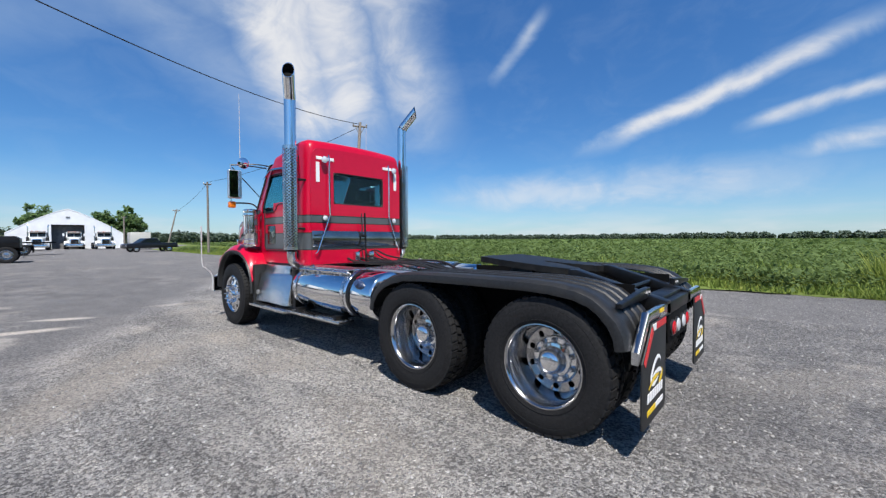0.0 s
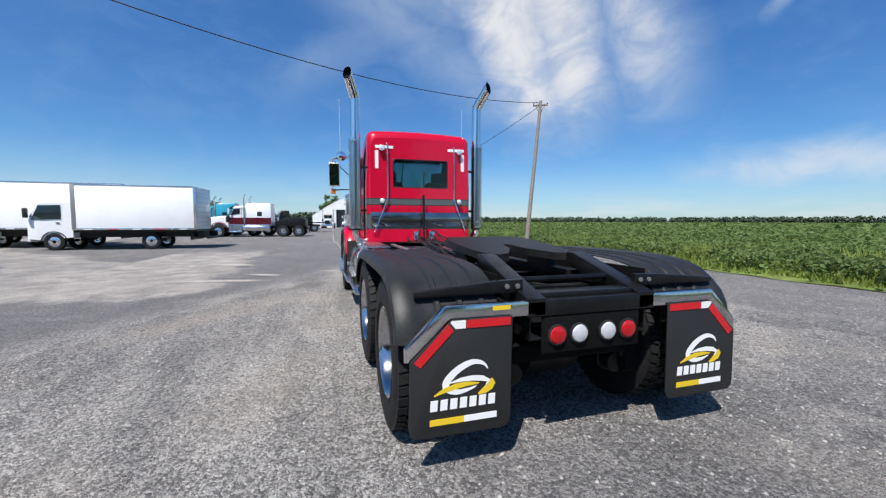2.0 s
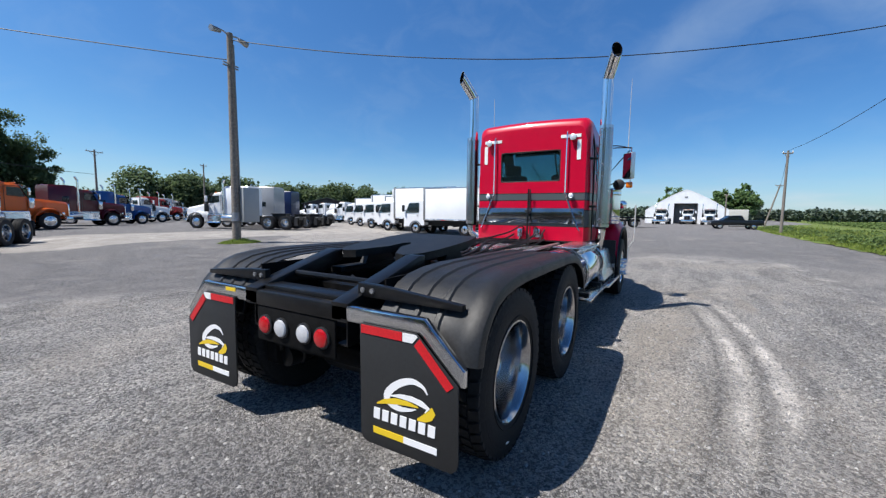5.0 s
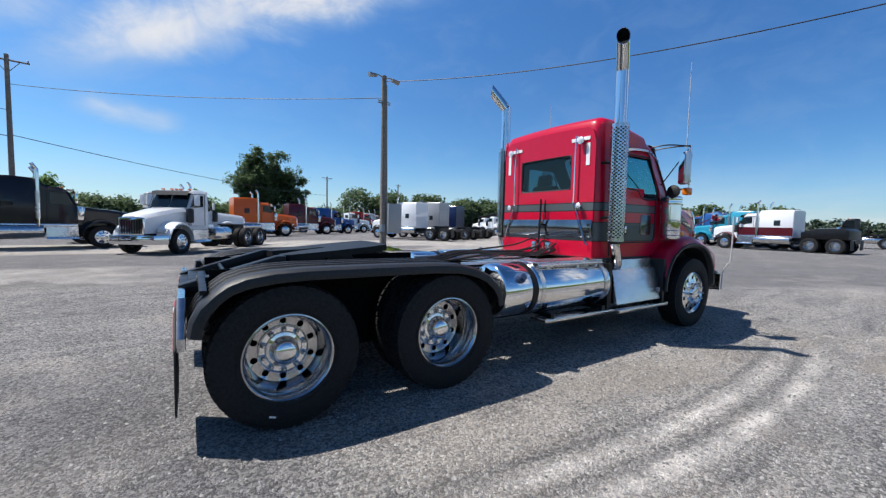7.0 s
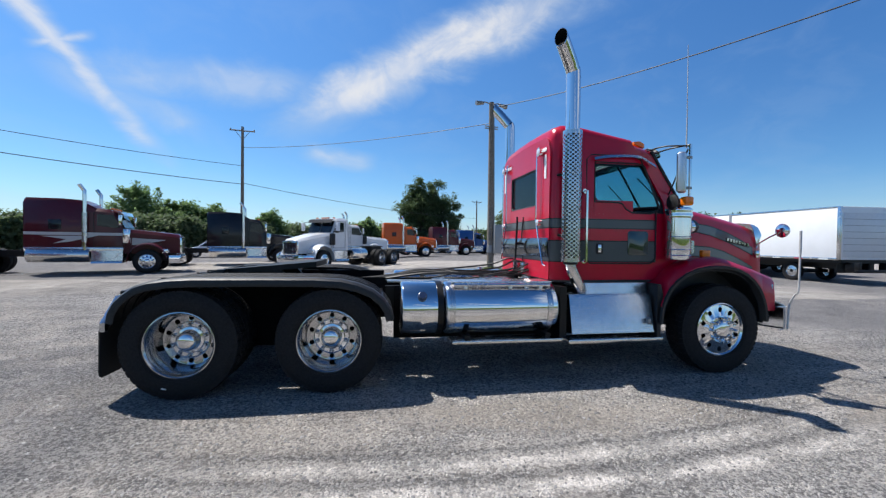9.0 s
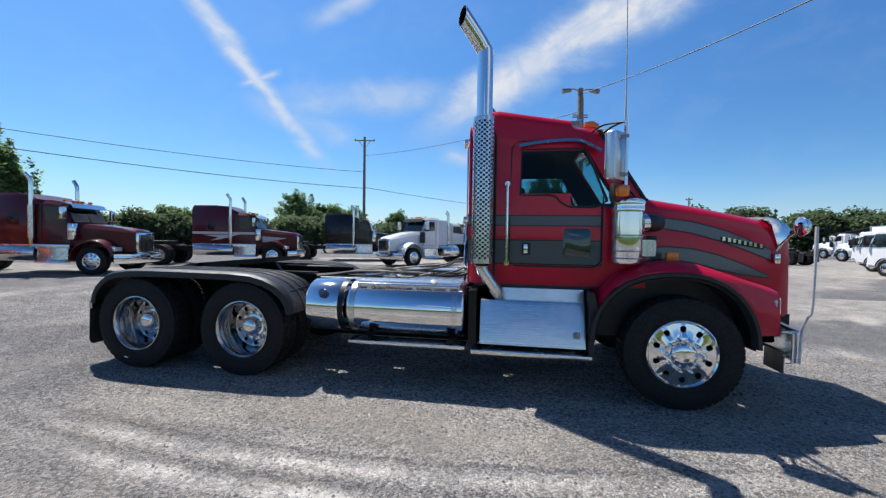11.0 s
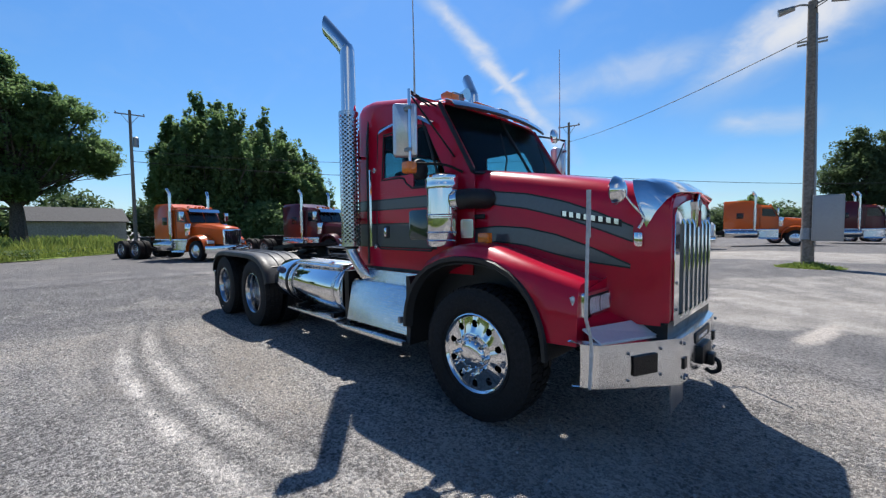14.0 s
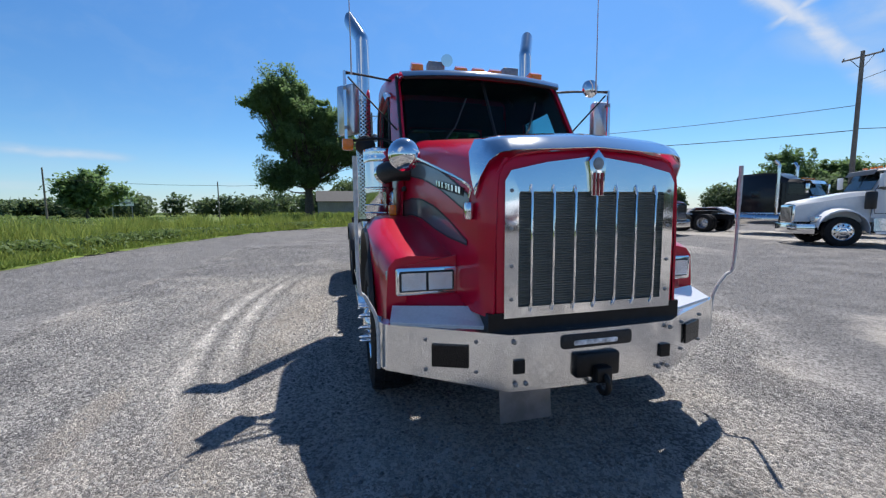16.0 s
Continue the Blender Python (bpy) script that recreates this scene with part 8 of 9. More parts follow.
    for cx, top, w in ((cab_r, 2.74, 0.92), (-3.0, 2.78, 0.93), (-2.6, 2.74, 0.93), (-2.42, 2.64, 0.9), (-2.28, 2.3, 0.9), (-2.1, 1.92, 0.9)):
        rings.append([(cx, -w, 1.0), (cx, -w, min(top - 0.01, 1.9)), (cx, -w + 0.02, top - 0.14), (cx, -w + 0.15, top), (cx, 0, top + 0.02), (cx, w - 0.15, top), (cx, w - 0.02, top - 0.14), (cx, w, min(top - 0.01, 1.9)), (cx, w, 1.0)])
    loft(bm, rings, around=False)
    bmesh.ops.recalc_face_normals(bm, faces=bm.faces[:])
    thicken(bm, 0.02)
    cabo = part("cab", bm, body, tr)
    bm = B()
    for s in (1, -1):
        vs = [bm.verts.new(p) for p in ((-2.085, s * 0.02, 1.96), (-2.09, s * 0.8, 1.96), (-2.38, s * 0.78, 2.58), (-2.375, s * 0.02, 2.6))]
        bm.faces.new(vs)
    thicken(bm, 0.012)
    part("windscreen", bm, GLASS_VEHICLE, tr)
    bm = B()
    rings = [[(-2.42, yy, 2.72), (-2.2 + 0.05 * (1 - yy * yy), yy, 2.66), (-2.12 + 0.05 * (1 - yy * yy), yy, 2.5)] for yy in (-0.82, -0.4, 0, 0.4, 0.82)]
    loft(bm, rings, around=False)
    thicken(bm, 0.01)
    part("sun_visor", bm, CHROME if color != "white" else BLACK_PLASTIC, tr)
    for yy in (-0.6, -0.2, 0, 0.2, 0.6):
        bm = B()
        box(bm, -2.62, -2.5, yy - 0.05, yy + 0.05, 2.75, 2.81, 0.012)
        part("marker_lamp", bm, AMBER_LENS, cabo)
    if sleeper > 0.5:
        bm = B()
        rings = []
        for cx, top, w in ((back, roof - 0.06, 0.98), (back + 0.06, roof, 1.01), (back + sleeper * 0.6, roof + 0.02, 1.01), (cab_r - 0.15, roof - 0.02, 1.01), (cab_r + 0.05, roof - 0.18, 0.99), (cab_r + 0.35, 2.76, 0.9)):
            z0 = 1.0 if cx < cab_r + 0.02 else 2.6
            rings.append([(cx, -w, z0), (cx, -w, max(1.8, z0)), (cx, -w, top - 0.16), (cx, -w + 0.12, top), (cx, 0, top + 0.03), (cx, w - 0.12, top), (cx, w, top - 0.16), (cx, w, max(1.8, z0)), (cx, w, z0)])
        loft(bm, rings, around=True, caps=True)
        bmesh.ops.recalc_face_normals(bm, faces=bm.faces[:])
        part("sleeper", bm, body, tr)
        if lower:
            for s in (1, -1):
                bm = B()
                box(bm, back + 0.01, -2.12, min(s * 0.99, s * 1.016), max(s * 0.99, s * 1.016), 1.0, 1.72)
                part("lower_panel", bm, low, tr)
    else:
        bm = B()
        box(bm, cab_r - 0.02, cab_r + 0.03, -0.9, 0.9, 1.0, 2.72, 0.02)
        rw = part("cab_back", bm, body, tr)
        bm = B()
        box(bm, cab_r - 0.035, cab_r - 0.015, -0.5, 0.5, 2.0, 2.45, 0.01)
        part("rear_window", bm, GLASS_VEHICLE, rw)
    # grille and bumper
    bm = B()
    prism(bm, rounded(-0.5, 0.5, 0.78, 1.6 - slope, 0.06), "x", -0.14, -0.05, 0.02)
    g = part("grille_frame", bm, CHROME, tr)
    bm = B()
    box(bm, -0.06, -0.045, -0.43, 0.43, 0.84, 1.52 - slope)
    part("grille_mesh", bm, BLACK_STEEL, g)
    for k in range(9):
        bm = B()
        box(bm, -0.05, -0.03, -0.40 + 0.1 * k - 0.012, -0.40 + 0.1 * k + 0.012, 0.84, 1.52 - slope)
        part("grille_bar", bm, CHROME, g)
    bm = B()
    prism(bm, [(-0.45, -1.2), (-0.05, -0.9), (0.0, -0.5), (0.0, 0.5), (-0.05, 0.9), (-0.45, 1.2), (-0.5, 1.15), (-0.12, 0.86), (-0.12, -0.86), (-0.5, -1.15)], "z", 0.42, 0.78, 0.02)
    part("front_bumper", bm, CHROME, tr)
    # chassis
    for s in (1, -1):
        bm = B()
        box(bm, end, -0.4, s * 0.4 - 0.04, s * 0.4 + 0.04, 0.72, 0.98)
        part("frame_rail", bm, BLACK_STEEL, tr)
        bm = B()
        prism(bm, [(s * 0.58, 0.28), (s * 1.18, 0.28), (s * 1.18, 0.92), (s * 0.58, 0.92)], "x", end + 0.02, end + 0.035)
        part("mud_flap", bm, FLAP_RUBBER, tr)
        bm = B()
        box(bm, end - 0.02, end + 0.02, min(s * 0.42, s * 1.0), max(s * 0.42, s * 1.0), 0.92, 0.97)
        part("flap_hanger", bm, STEEL_DULL, tr)
        wheel(tr, -1.25, s, "steer", False)
        wheel(tr, ax1, s, "drive", False)
        wheel(tr, ax2, s, "drive", False)
    bm = B()
    box(bm, -2.2, -0.6, -0.4, 0.4, 0.5, 1.3, 0.05)
    part("engine_block", bm, BLACK_STEEL, tr)
    bm = B()
    box(bm, end, end + 0.1, -0.42, 0.42, 0.72, 0.98)
    part("rear_crossmember", bm, BLACK_STEEL, tr)
    for axx in (-1.25, ax1, ax2):
        bm = B()
        sweep(bm, [(axx, -0.95, 0.5), (axx, 0.95, 0.5)], 0.09, 10)
        part("axle", bm, BLACK_STEEL, tr)
    if deck == "flat":
        bm = B()
        box(bm, end - 1.5, back - 0.3, -1.2, 1.2, 1.15, 1.3, 0.01)
        part("flat_deck", bm, BLACK_STEEL, tr)
        bm = B()
        box(bm, back - 0.4, back - 0.3, -1.15, 1.15, 1.3, 2.3, 0.02)
        part("headboard", bm, BLACK_STEEL, tr)
    elif deck == "cover":
        bm = B()
        prism(bm, [(end + 0.15, 0.95), (end + 0.15, 1.55), (end + 0.4, 1.72), (back - 1.2, 1.68), (back - 0.5, 1.4), (back - 0.5, 0.95)], "y", -1.15, 1.15, 0.04)
        part("covered_deck", bm, BLACK_STEEL, tr, "black sheet-covered deck")
    elif deck == "tank":
        bm = B()
        lathe(bm, [(end + 0.1, 0.1), (end + 0.1, 0.7), (end + 0.25, 0.82), (back - 0.5, 0.82), (back - 0.35, 0.7), (back - 0.35, 0.1)], (0, 0, 1.85), "x", 24)
        part("tank_body", bm, body, tr)
        bm = B()
        box(bm, end + 0.2, back - 0.4, -0.6, 0.6, 0.98, 1.2)
        part("tank_cradle", bm, BLACK_STEEL, tr)
    elif deck == "dump":
        bm = B()
        prism(bm, [(-1.2, 1.15), (1.2, 1.15), (1.2, 2.2), (1.12, 2.2), (1.12, 1.25), (-1.12, 1.25), (-1.12, 2.2), (-1.2, 2.2)], "x", end - 0.3, back - 0.2)
        part("dump_body", bm, body, tr)
    else:
        bm = B()
        box(bm, ax2 + 0.2, ax1 + 0.1, -0.45, 0.45, 1.15, 1.22, 0.02)
        box(bm, ax2 + 0.3, ax1, -0.38, 0.38, 0.98, 1.16)
        part("fifth_wheel", bm, GREASE, tr)
    return tr


def box_truck(x, y, heading, label, length=5.8, top=3.35, crew=False, fridge=False, z_box=1.0):
    """A white cab-over delivery truck; the cab's front is local x = 0."""
    tr = thing("box_truck", label, "box truck", "row of box trucks", pose(x, y, ground_z(x, y), 0, 0, heading))
    cab_len = 2.7 if crew else 1.75
    white = vehicle_paint("white")
    bm = B()
    rings = []
    for px, z0, zt, w in ((-0.02, 0.62, 1.35, 0.9), (0.0, 0.6, 1.4, 0.93), (-0.1, 0.55, 1.75, 0.95), (-0.42, 0.5, 2.28, 0.93), (-0.62, 0.5, 2.38, 0.92), (-cab_len + 0.1, 0.62, 2.4, 0.93), (-cab_len, 0.62, 2.36, 0.92)):
        rings.append([(px, -w, z0), (px, -w, min(1.3, zt - 0.05)), (px, -w + 0.03, zt - 0.1), (px, -w + 0.12, zt), (px, w - 0.12, zt), (px, w - 0.03, zt - 0.1), (px, w, min(1.3, zt - 0.05)), (px, w, z0)])
    loft(bm, rings, around=True, caps=True)
    bmesh.ops.recalc_face_normals(bm, faces=bm.faces[:])
    part("cab", bm, white, tr)
    bm = B()
    vs = [bm.verts.new(p) for p in ((-0.075, -0.84, 1.5), (-0.075, 0.84, 1.5), (-0.40, 0.8, 2.22), (-0.40, -0.8, 2.22))]
    bm.faces.new(vs)
    thicken(bm, 0.03)
    part("windscreen", bm, GLASS_CABOVER, tr)
    for s in (1, -1):
        for k, (a, b) in enumerate(((-1.3, -0.35),) + (((-2.35, -1.6),) if crew else ())):
            bm = B()
            prism(bm, [(a, 1.5), (b + 0.2 * (k == 0), 1.45), (b - 0.1, 2.15), (a, 2.17)], "y", s * 0.92, s * 0.955, 0.004)
            part("door_glass", bm, GLASS_CABOVER, tr)
            bm = B()
            box(bm, a + 0.05, a + 0.2, min(s * 0.94, s * 0.97), max(s * 0.94, s * 0.97), 1.3, 1.34, 0.008)
            part("door_handle", bm, BLACK_PLASTIC, tr)
        bm = B()
        box(bm, -0.1, 0.02, min(s * 0.98, s * 1.2), max(s * 0.98, s * 1.2), 1.55, 2.0, 0.03)
        sweep(bm, [(-0.2, s * 0.9, 1.6), (-0.04, s * 1.05, 1.65)], 0.015, 6)
        part("mirror", bm, BLACK_PLASTIC, tr)
        bm = B()
        box(bm, -0.06, 0.015, min(s * 0.55, s * 0.9), max(s * 0.55, s * 0.9), 0.72, 0.92, 0.02)
        part("headlamp", bm, WHITE_LENS, tr)
        bm = B()
        rings = []
        for k in range(9):
            a = radians(10 + 160 * k / 8)
            rings.append([(-1.0 + 0.52 * math.cos(a), s * 0.8, 0.42 + 0.5 * math.sin(a)), (-1.0 + 0.52 * math.cos(a), s * 0.975, 0.42 + 0.5 * math.sin(a))])
        loft(bm, rings, around=False)
        thicken(bm, 0.02)
        part("wheel_arch", bm, BLACK_PLASTIC, tr)
        for wx, off in ((-1.0, 0.86), (-cab_len - length * 0.62, 0.86)):
            m = pose(wx, s * off, 0.415, 0, 0, 0 if s > 0 else 180) @ Matrix.Diagonal((0.8, 0.75, 0.8, 1))
            w = put("wheel", proto("small_tyre", lambda: tyre_mesh(0.28, 36), RUBBER), tr, m)
            put("rim", proto("front", wheel_front, CHROME), w, pose(0, -0.03, 0), "white steel wheel")
    bm = B()
    box(bm, -0.1, 0.03, -0.95, 0.95, 0.42, 0.66, 0.03)
    part("front_bumper", bm, white, tr)
    b0, b1 = -cab_len - 0.12, -cab_len - 0.12 - length
    bm = B()
    box(bm, b1, b0, -1.2, 1.2, z_box, top, 0.02)
    bx = part("cargo_box", bm, material("white_box_panel", (0.85, 0.86, 0.86), 0.4, grain=0.02, grain_scale=1.5, stain=0.06, stain_scale=1.2), tr, "plain white cargo box")
    for s in (1, -1):
        bm = B()
        box(bm, b1, b0, min(s * 1.195, s * 1.215), max(s * 1.195, s * 1.215), z_box - 0.02, z_box + 0.07, 0.005)
        box(bm, b1, b0, min(s * 1.195, s * 1.21), max(s * 1.195, s * 1.21), top - 0.06, top + 0.01, 0.005)
        part("box_rail", bm, ALUMINIUM, bx)
        bm = B()
        box(bm, b1 - 0.012, b1 + 0.1, min(s * 1.12, s * 1.215), max(s * 1.12, s * 1.215), z_box, top, 0.008)
        part("corner_post", bm, ALUMINIUM, bx)
        for k in range(5):
            bm = B()
            box(bm, b1 + 0.4 + k * length / 5.2, b1 + 0.75 + k * length / 5.2, min(s * 1.21, s * 1.218), max(s * 1.21, s * 1.218), z_box - 0.01, z_box + 0.03)
            part("reflective_strip", bm, TAPE_RED if k % 2 else TAPE_WHITE, bx)
    for s in (1, -1):
        bm = B()
        box(bm, b0 - 0.16, b0 + 0.012, min(s * 1.1, s * 1.216), max(s * 1.1, s * 1.216), z_box, top + 0.005, 0.008)
        part("front_post", bm, STEEL_DULL, bx)
    bm = B()
    box(bm, b1 - 0.02, b1 + 0.01, -1.05, 1.05, z_box + 0.1, top - 0.25, 0.01)
    door = part("rear_door", bm, vehicle_paint("white"), bx, "white roll-up rear door")
    for k in range(6):
        bm = B()
        zz = z_box + 0.1 + (top - z_box - 0.35) * (k + 1) / 7
        box(bm, b1 - 0.027, b1 - 0.02, -1.04, 1.04, zz - 0.008, zz + 0.008)
        part("door_joint", bm, STEEL_DULL, door)
    bm = B()
    for s in (1, -1):
        box(bm, b1 - 0.45, b1 + 0.05, s * 0.8 - 0.05, s * 0.8 + 0.05, 0.55, 0.9, 0.01)
    box(bm, b1 - 0.5, b1 - 0.4, -1.05, 1.05, 0.5, 0.62, 0.01)
    part("tail_step", bm, BLACK_STEEL, tr, "black steel step frame below the rear door")
    bm = B()
    for s in (1, -1):
        box(bm, b1 + 0.1, -0.6, s * 0.38 - 0.05, s * 0.38 + 0.05, 0.6, 0.85)
    box(bm, b1, b0, -1.1, 1.1, 0.85, z_box)
    sweep(bm, [(-1.0, -0.9, 0.42), (-1.0, 0.9, 0.42)], 0.07, 8)
    sweep(bm, [(-cab_len - length * 0.62, -0.9, 0.42), (-cab_len - length * 0.62, 0.9, 0.42)], 0.09, 8)
    box(bm, b1 + 0.3, b1 + 0.38, -0.9, 0.9, 0.45, 0.85)
    part("chassis", bm, BLACK_STEEL, tr)
    if fridge:
        bm = B()
        box(bm, b0 - 0.02, b0 + 0.5, -0.8, 0.8, top - 0.75, top - 0.05, 0.08)
        part("cooling_unit", bm, white, bx)
    return tr


def pickup(x, y, heading, color, label, van=False):
    tr = thing("pickup_truck" if not van else "parked_car", label, "pickup" if not van else "car", "", pose(x, y, ground_z(x, y), 0, 0, heading))
    body = vehicle_paint(color)
    bm = B()
    prof = [(0, 0.45), (0.02, 0.85), (-0.15, 0.98), (-1.25, 1.06), (-1.95, 1.62), (-3.1, 1.66), (-3.45, 1.1), (-5.3, 1.08), (-5.35, 0.5)] if not van else [(0, 0.4), (0.02, 0.7), (-0.9, 0.92), (-1.6, 1.42), (-3.2, 1.45), (-4.2, 0.98), (-4.5, 0.9), (-4.5, 0.45)]
    prism(bm, prof, "y", -0.92, 0.92, 0.05)
    part("body", bm, body, tr)
    for s in (1, -1):
        bm = B()
        prism(bm, [(-1.45, 1.1), (-2.0, 1.56), (-3.05, 1.58), (-3.25, 1.12)] if not van else [(-1.1, 0.95), (-1.7, 1.37), (-3.1, 1.39), (-3.8, 0.98)], "y", s * 0.915, s * 0.93)
        part("side_glass", bm, GLASS_VEHICLE, tr)
        for wx in ((-0.95, -4.35) if not van else (-0.8, -3.6)):
            m = pose(wx, s * 0.82, 0.37, 0, 0, 0 if s > 0 else 180) @ Matrix.Diagonal((0.71, 0.8, 0.71, 1))
            w = put("wheel", proto("small_tyre", lambda: tyre_mesh(0.28, 36), RUBBER), tr, m)
            put("rim", proto("front", wheel_front, CHROME), w, pose(0, -0.03, 0))
        bm = B()
        box(bm, -0.05, 0.03, min(s * 0.5, s * 0.85), max(s * 0.5, s * 0.85), 0.7, 0.85, 0.02)
        part("headlamp", bm, WHITE_LENS, tr)
    bm = B()
    prism(bm, [(-1.3, 1.09), (-1.98, 1.6), (-1.93, 1.63), (-1.24, 1.11)] if not van else [(-0.95, 0.95), (-1.6, 1.4), (-1.56, 1.43), (-0.9, 0.97)], "y", -0.78, 0.78)
    part("windscreen", bm, GLASS_VEHICLE, tr)
    return tr


tractor(-2.52, 15.23, -124.9, "white", "white day-cab tractor truck with chrome grille and bumper", sleeper=0.25, stacks=False, slope=0.12, wheelbase=1.25)
tractor(2.6, 27.0, 11, "white", "white sleeper truck with chrome stacks behind a day-cab truck", sleeper=2.2, roof=3.0)
tractor(-7.26, 15.27, 17, "maroon", "dark maroon sleeper truck with pale swoosh stripes", sleeper=1.9, roof=3.1, stripe="silver")
tractor(-10.1, 8.48, 15.4, "maroon", "maroon sleeper truck with tall chrome stacks", sleeper=1.6, roof=2.98)
tractor(-13.82, 3.3, 19.8, "orange", "bright orange sleeper truck with chrome stacks, by the wood", sleeper=1.5, roof=2.95)
tractor(-3.1, 21.7, 14.5, "black", "black sleeper truck with chrome stacks", sleeper=1.9, roof=3.12)
tractor(7.4, 32.4, 5, "orange", "orange sleeper truck in a row of parked trucks", sleeper=1.8, roof=3.1)
for k, (c, sl) in enumerate((("maroon", 1.7), ("blue", 1.9), ("white", 0.25), ("red", 1.6), ("silver", 1.7))):
    tractor(12.6 + 4.4 * k, 38.2 + 6.0 * k, 5, c, f"{c} parked truck in a row along the yard", sleeper=sl, roof=3.05)
tractor(14.4, 31.2, 118, "white", "white sleeper truck with a tall roof fairing", sleeper=2.0, roof=3.25, slope=0.1)
tractor(18.1, 33.4, 118, "grey", "truck with a tall plain grey sleeper", sleeper=2.1, roof=3.55, slope=0.1)
tractor(21.7, 35.6, 118, "navy", "dark blue sleeper truck with a tall roof", sleeper=2.0, roof=3.4, slope=0.1)
box_truck(21.5, 14.7, 88, "white cab-over box truck with a plain long box", length=5.2, top=3.15)
box_truck(23.9, 19.2, 90, "white cab-over box truck with a cooling unit", length=5.6, top=3.4, fridge=True)
box_truck(26.3, 23.0, 90, "white crew-cab box truck", length=5.2, top=2.9, crew=True)
box_truck(29.2, 27.0, 90, "white crew-cab box truck with a cooling unit", length=5.6, top=3.2, crew=True, fridge=True)
box_truck(31.8, 30.8, 90, "white cab-over box truck far down the row", length=5.2, top=3.0)
tractor(36, 39, 100, "white", "white tank truck in the yard", sleeper=0.25, deck="tank", stacks=False, slope=0.12)
tractor(40, 47, 100, "white", "white tank truck in the yard", sleeper=0.25, deck="tank", stacks=False, slope=0.12)
tractor(46, 57, 105, "white", "white day-cab truck far off in the yard", sleeper=0.25, stacks=False, slope=0.12)
tractor(37.1, 11.4, 86, "white", "white and maroon sleeper truck with a black covered deck", sleeper=2.2, roof=3.0, lower="maroon", deck="cover", wheelbase=-0.5)
tractor(40.0, 14.55, 90, "teal", "teal sleeper truck with chrome stacks", sleeper=1.8, roof=3.1)
tractor(43.5, 18.15, 90, "blue", "blue sleeper truck with chrome stacks", sleeper=1.8, roof=3.1)
tractor(47.0, 21.9, 90, "white", "white day-cab truck beside a blue truck", sleeper=0.25, stacks=False, slope=0.12)
tractor(50.5, 25.2, 90, "red", "red sleeper truck at the end of a row", sleeper=1.8, roof=3.1)
tractor(52.0, 9.0, 100, "black", "black day-cab truck with a flat deck", sleeper=0.25, deck="flat", stacks=False)
tractor(77.0, 0.5, 175, "white", "white truck parked before the barn", sleeper=0.25, stacks=True)
tractor(78.0, -7.0, 178, "white", "white truck parked before the barn", sleeper=0.25, stacks=True)
tractor(82.0, -3.8, 176, "white", "white truck standing in the barn's doorway", sleeper=0.25, stacks=False)
pickup(56.5, -5.6, 100, "black", "dark pickup parked at the edge of the field")
pickup(-19.0, 27.0, 200, "silver", "silver car parked behind the trucks", van=True)
pickup(-14.0, 30.5, 200, "white", "white car parked behind the trucks", van=True)


# ---- barn, sheds, poles and wires ----
def barn():
    b = thing("barn", "large white gabled storage barn with a wide dark doorway", "barn", m=pose(88, -3.6, 0, 0, 0, -6))
    cloth = material("white_barn_cladding", (0.76, 0.77, 0.78), 0.55, grain=0.04, grain_scale=1.0, stain=0.15, stain_scale=0.6)
    W, H, R = 7.0, 2.6, 6.6
    bm = B()
    def arc(k, n=12):
        u = -1 + 2 * k / n
        return (u * W, H + (R - H) * (1 - abs(u) ** 1.25))
    top = [arc(k) for k in range(13)]
    prism(bm, [(-W, 0), (-2.0, 0), (-2.0, 4.0), (2.0, 4.0), (2.0, 0), (W, 0)] + top[::-1], "x", 0.0, 0.3)
    part("front_wall", bm, cloth, b)
    bm = B()
    loft(bm, [[(-0.04, y * 1.01, z + 0.05), (14, y * 1.01, z + 0.05)] for y, z in [(-W, 0)] + top + [(W, 0)]], around=False)
    thicken(bm, 0.12)
    part("roof", bm, cloth, b)
    bm = B()
    prism(bm, [(-W, 0), (W, 0)] + top[::-1], "x", 13.7, 13.95)
    part("back_wall", bm, cloth, b)
    # Grey sheet added inside the doorway, coloured as the barn's shaded interior.
    bm = B()
    box(bm, 1.6, 1.7, -2.4, 2.4, 0, 4.2)
    part("sliding_door", bm, material("grey_barn_interior", (0.16, 0.155, 0.15), 0.8, grain=0.15, grain_scale=2, stain=0.3), b, "grey sheet for the shaded interior, set back in the doorway")
    bm = B()
    box(bm, 0.3, 0.6, -2.2, 2.2, 4.0, 4.3)
    part("door_lintel", bm, BLACK_STEEL, b)
    bm = B()
    box(bm, -0.1, 0.0, -0.25, 0.25, 5.1, 5.35, 0.03)
    part("gable_lamp", bm, STEEL_DULL, b)


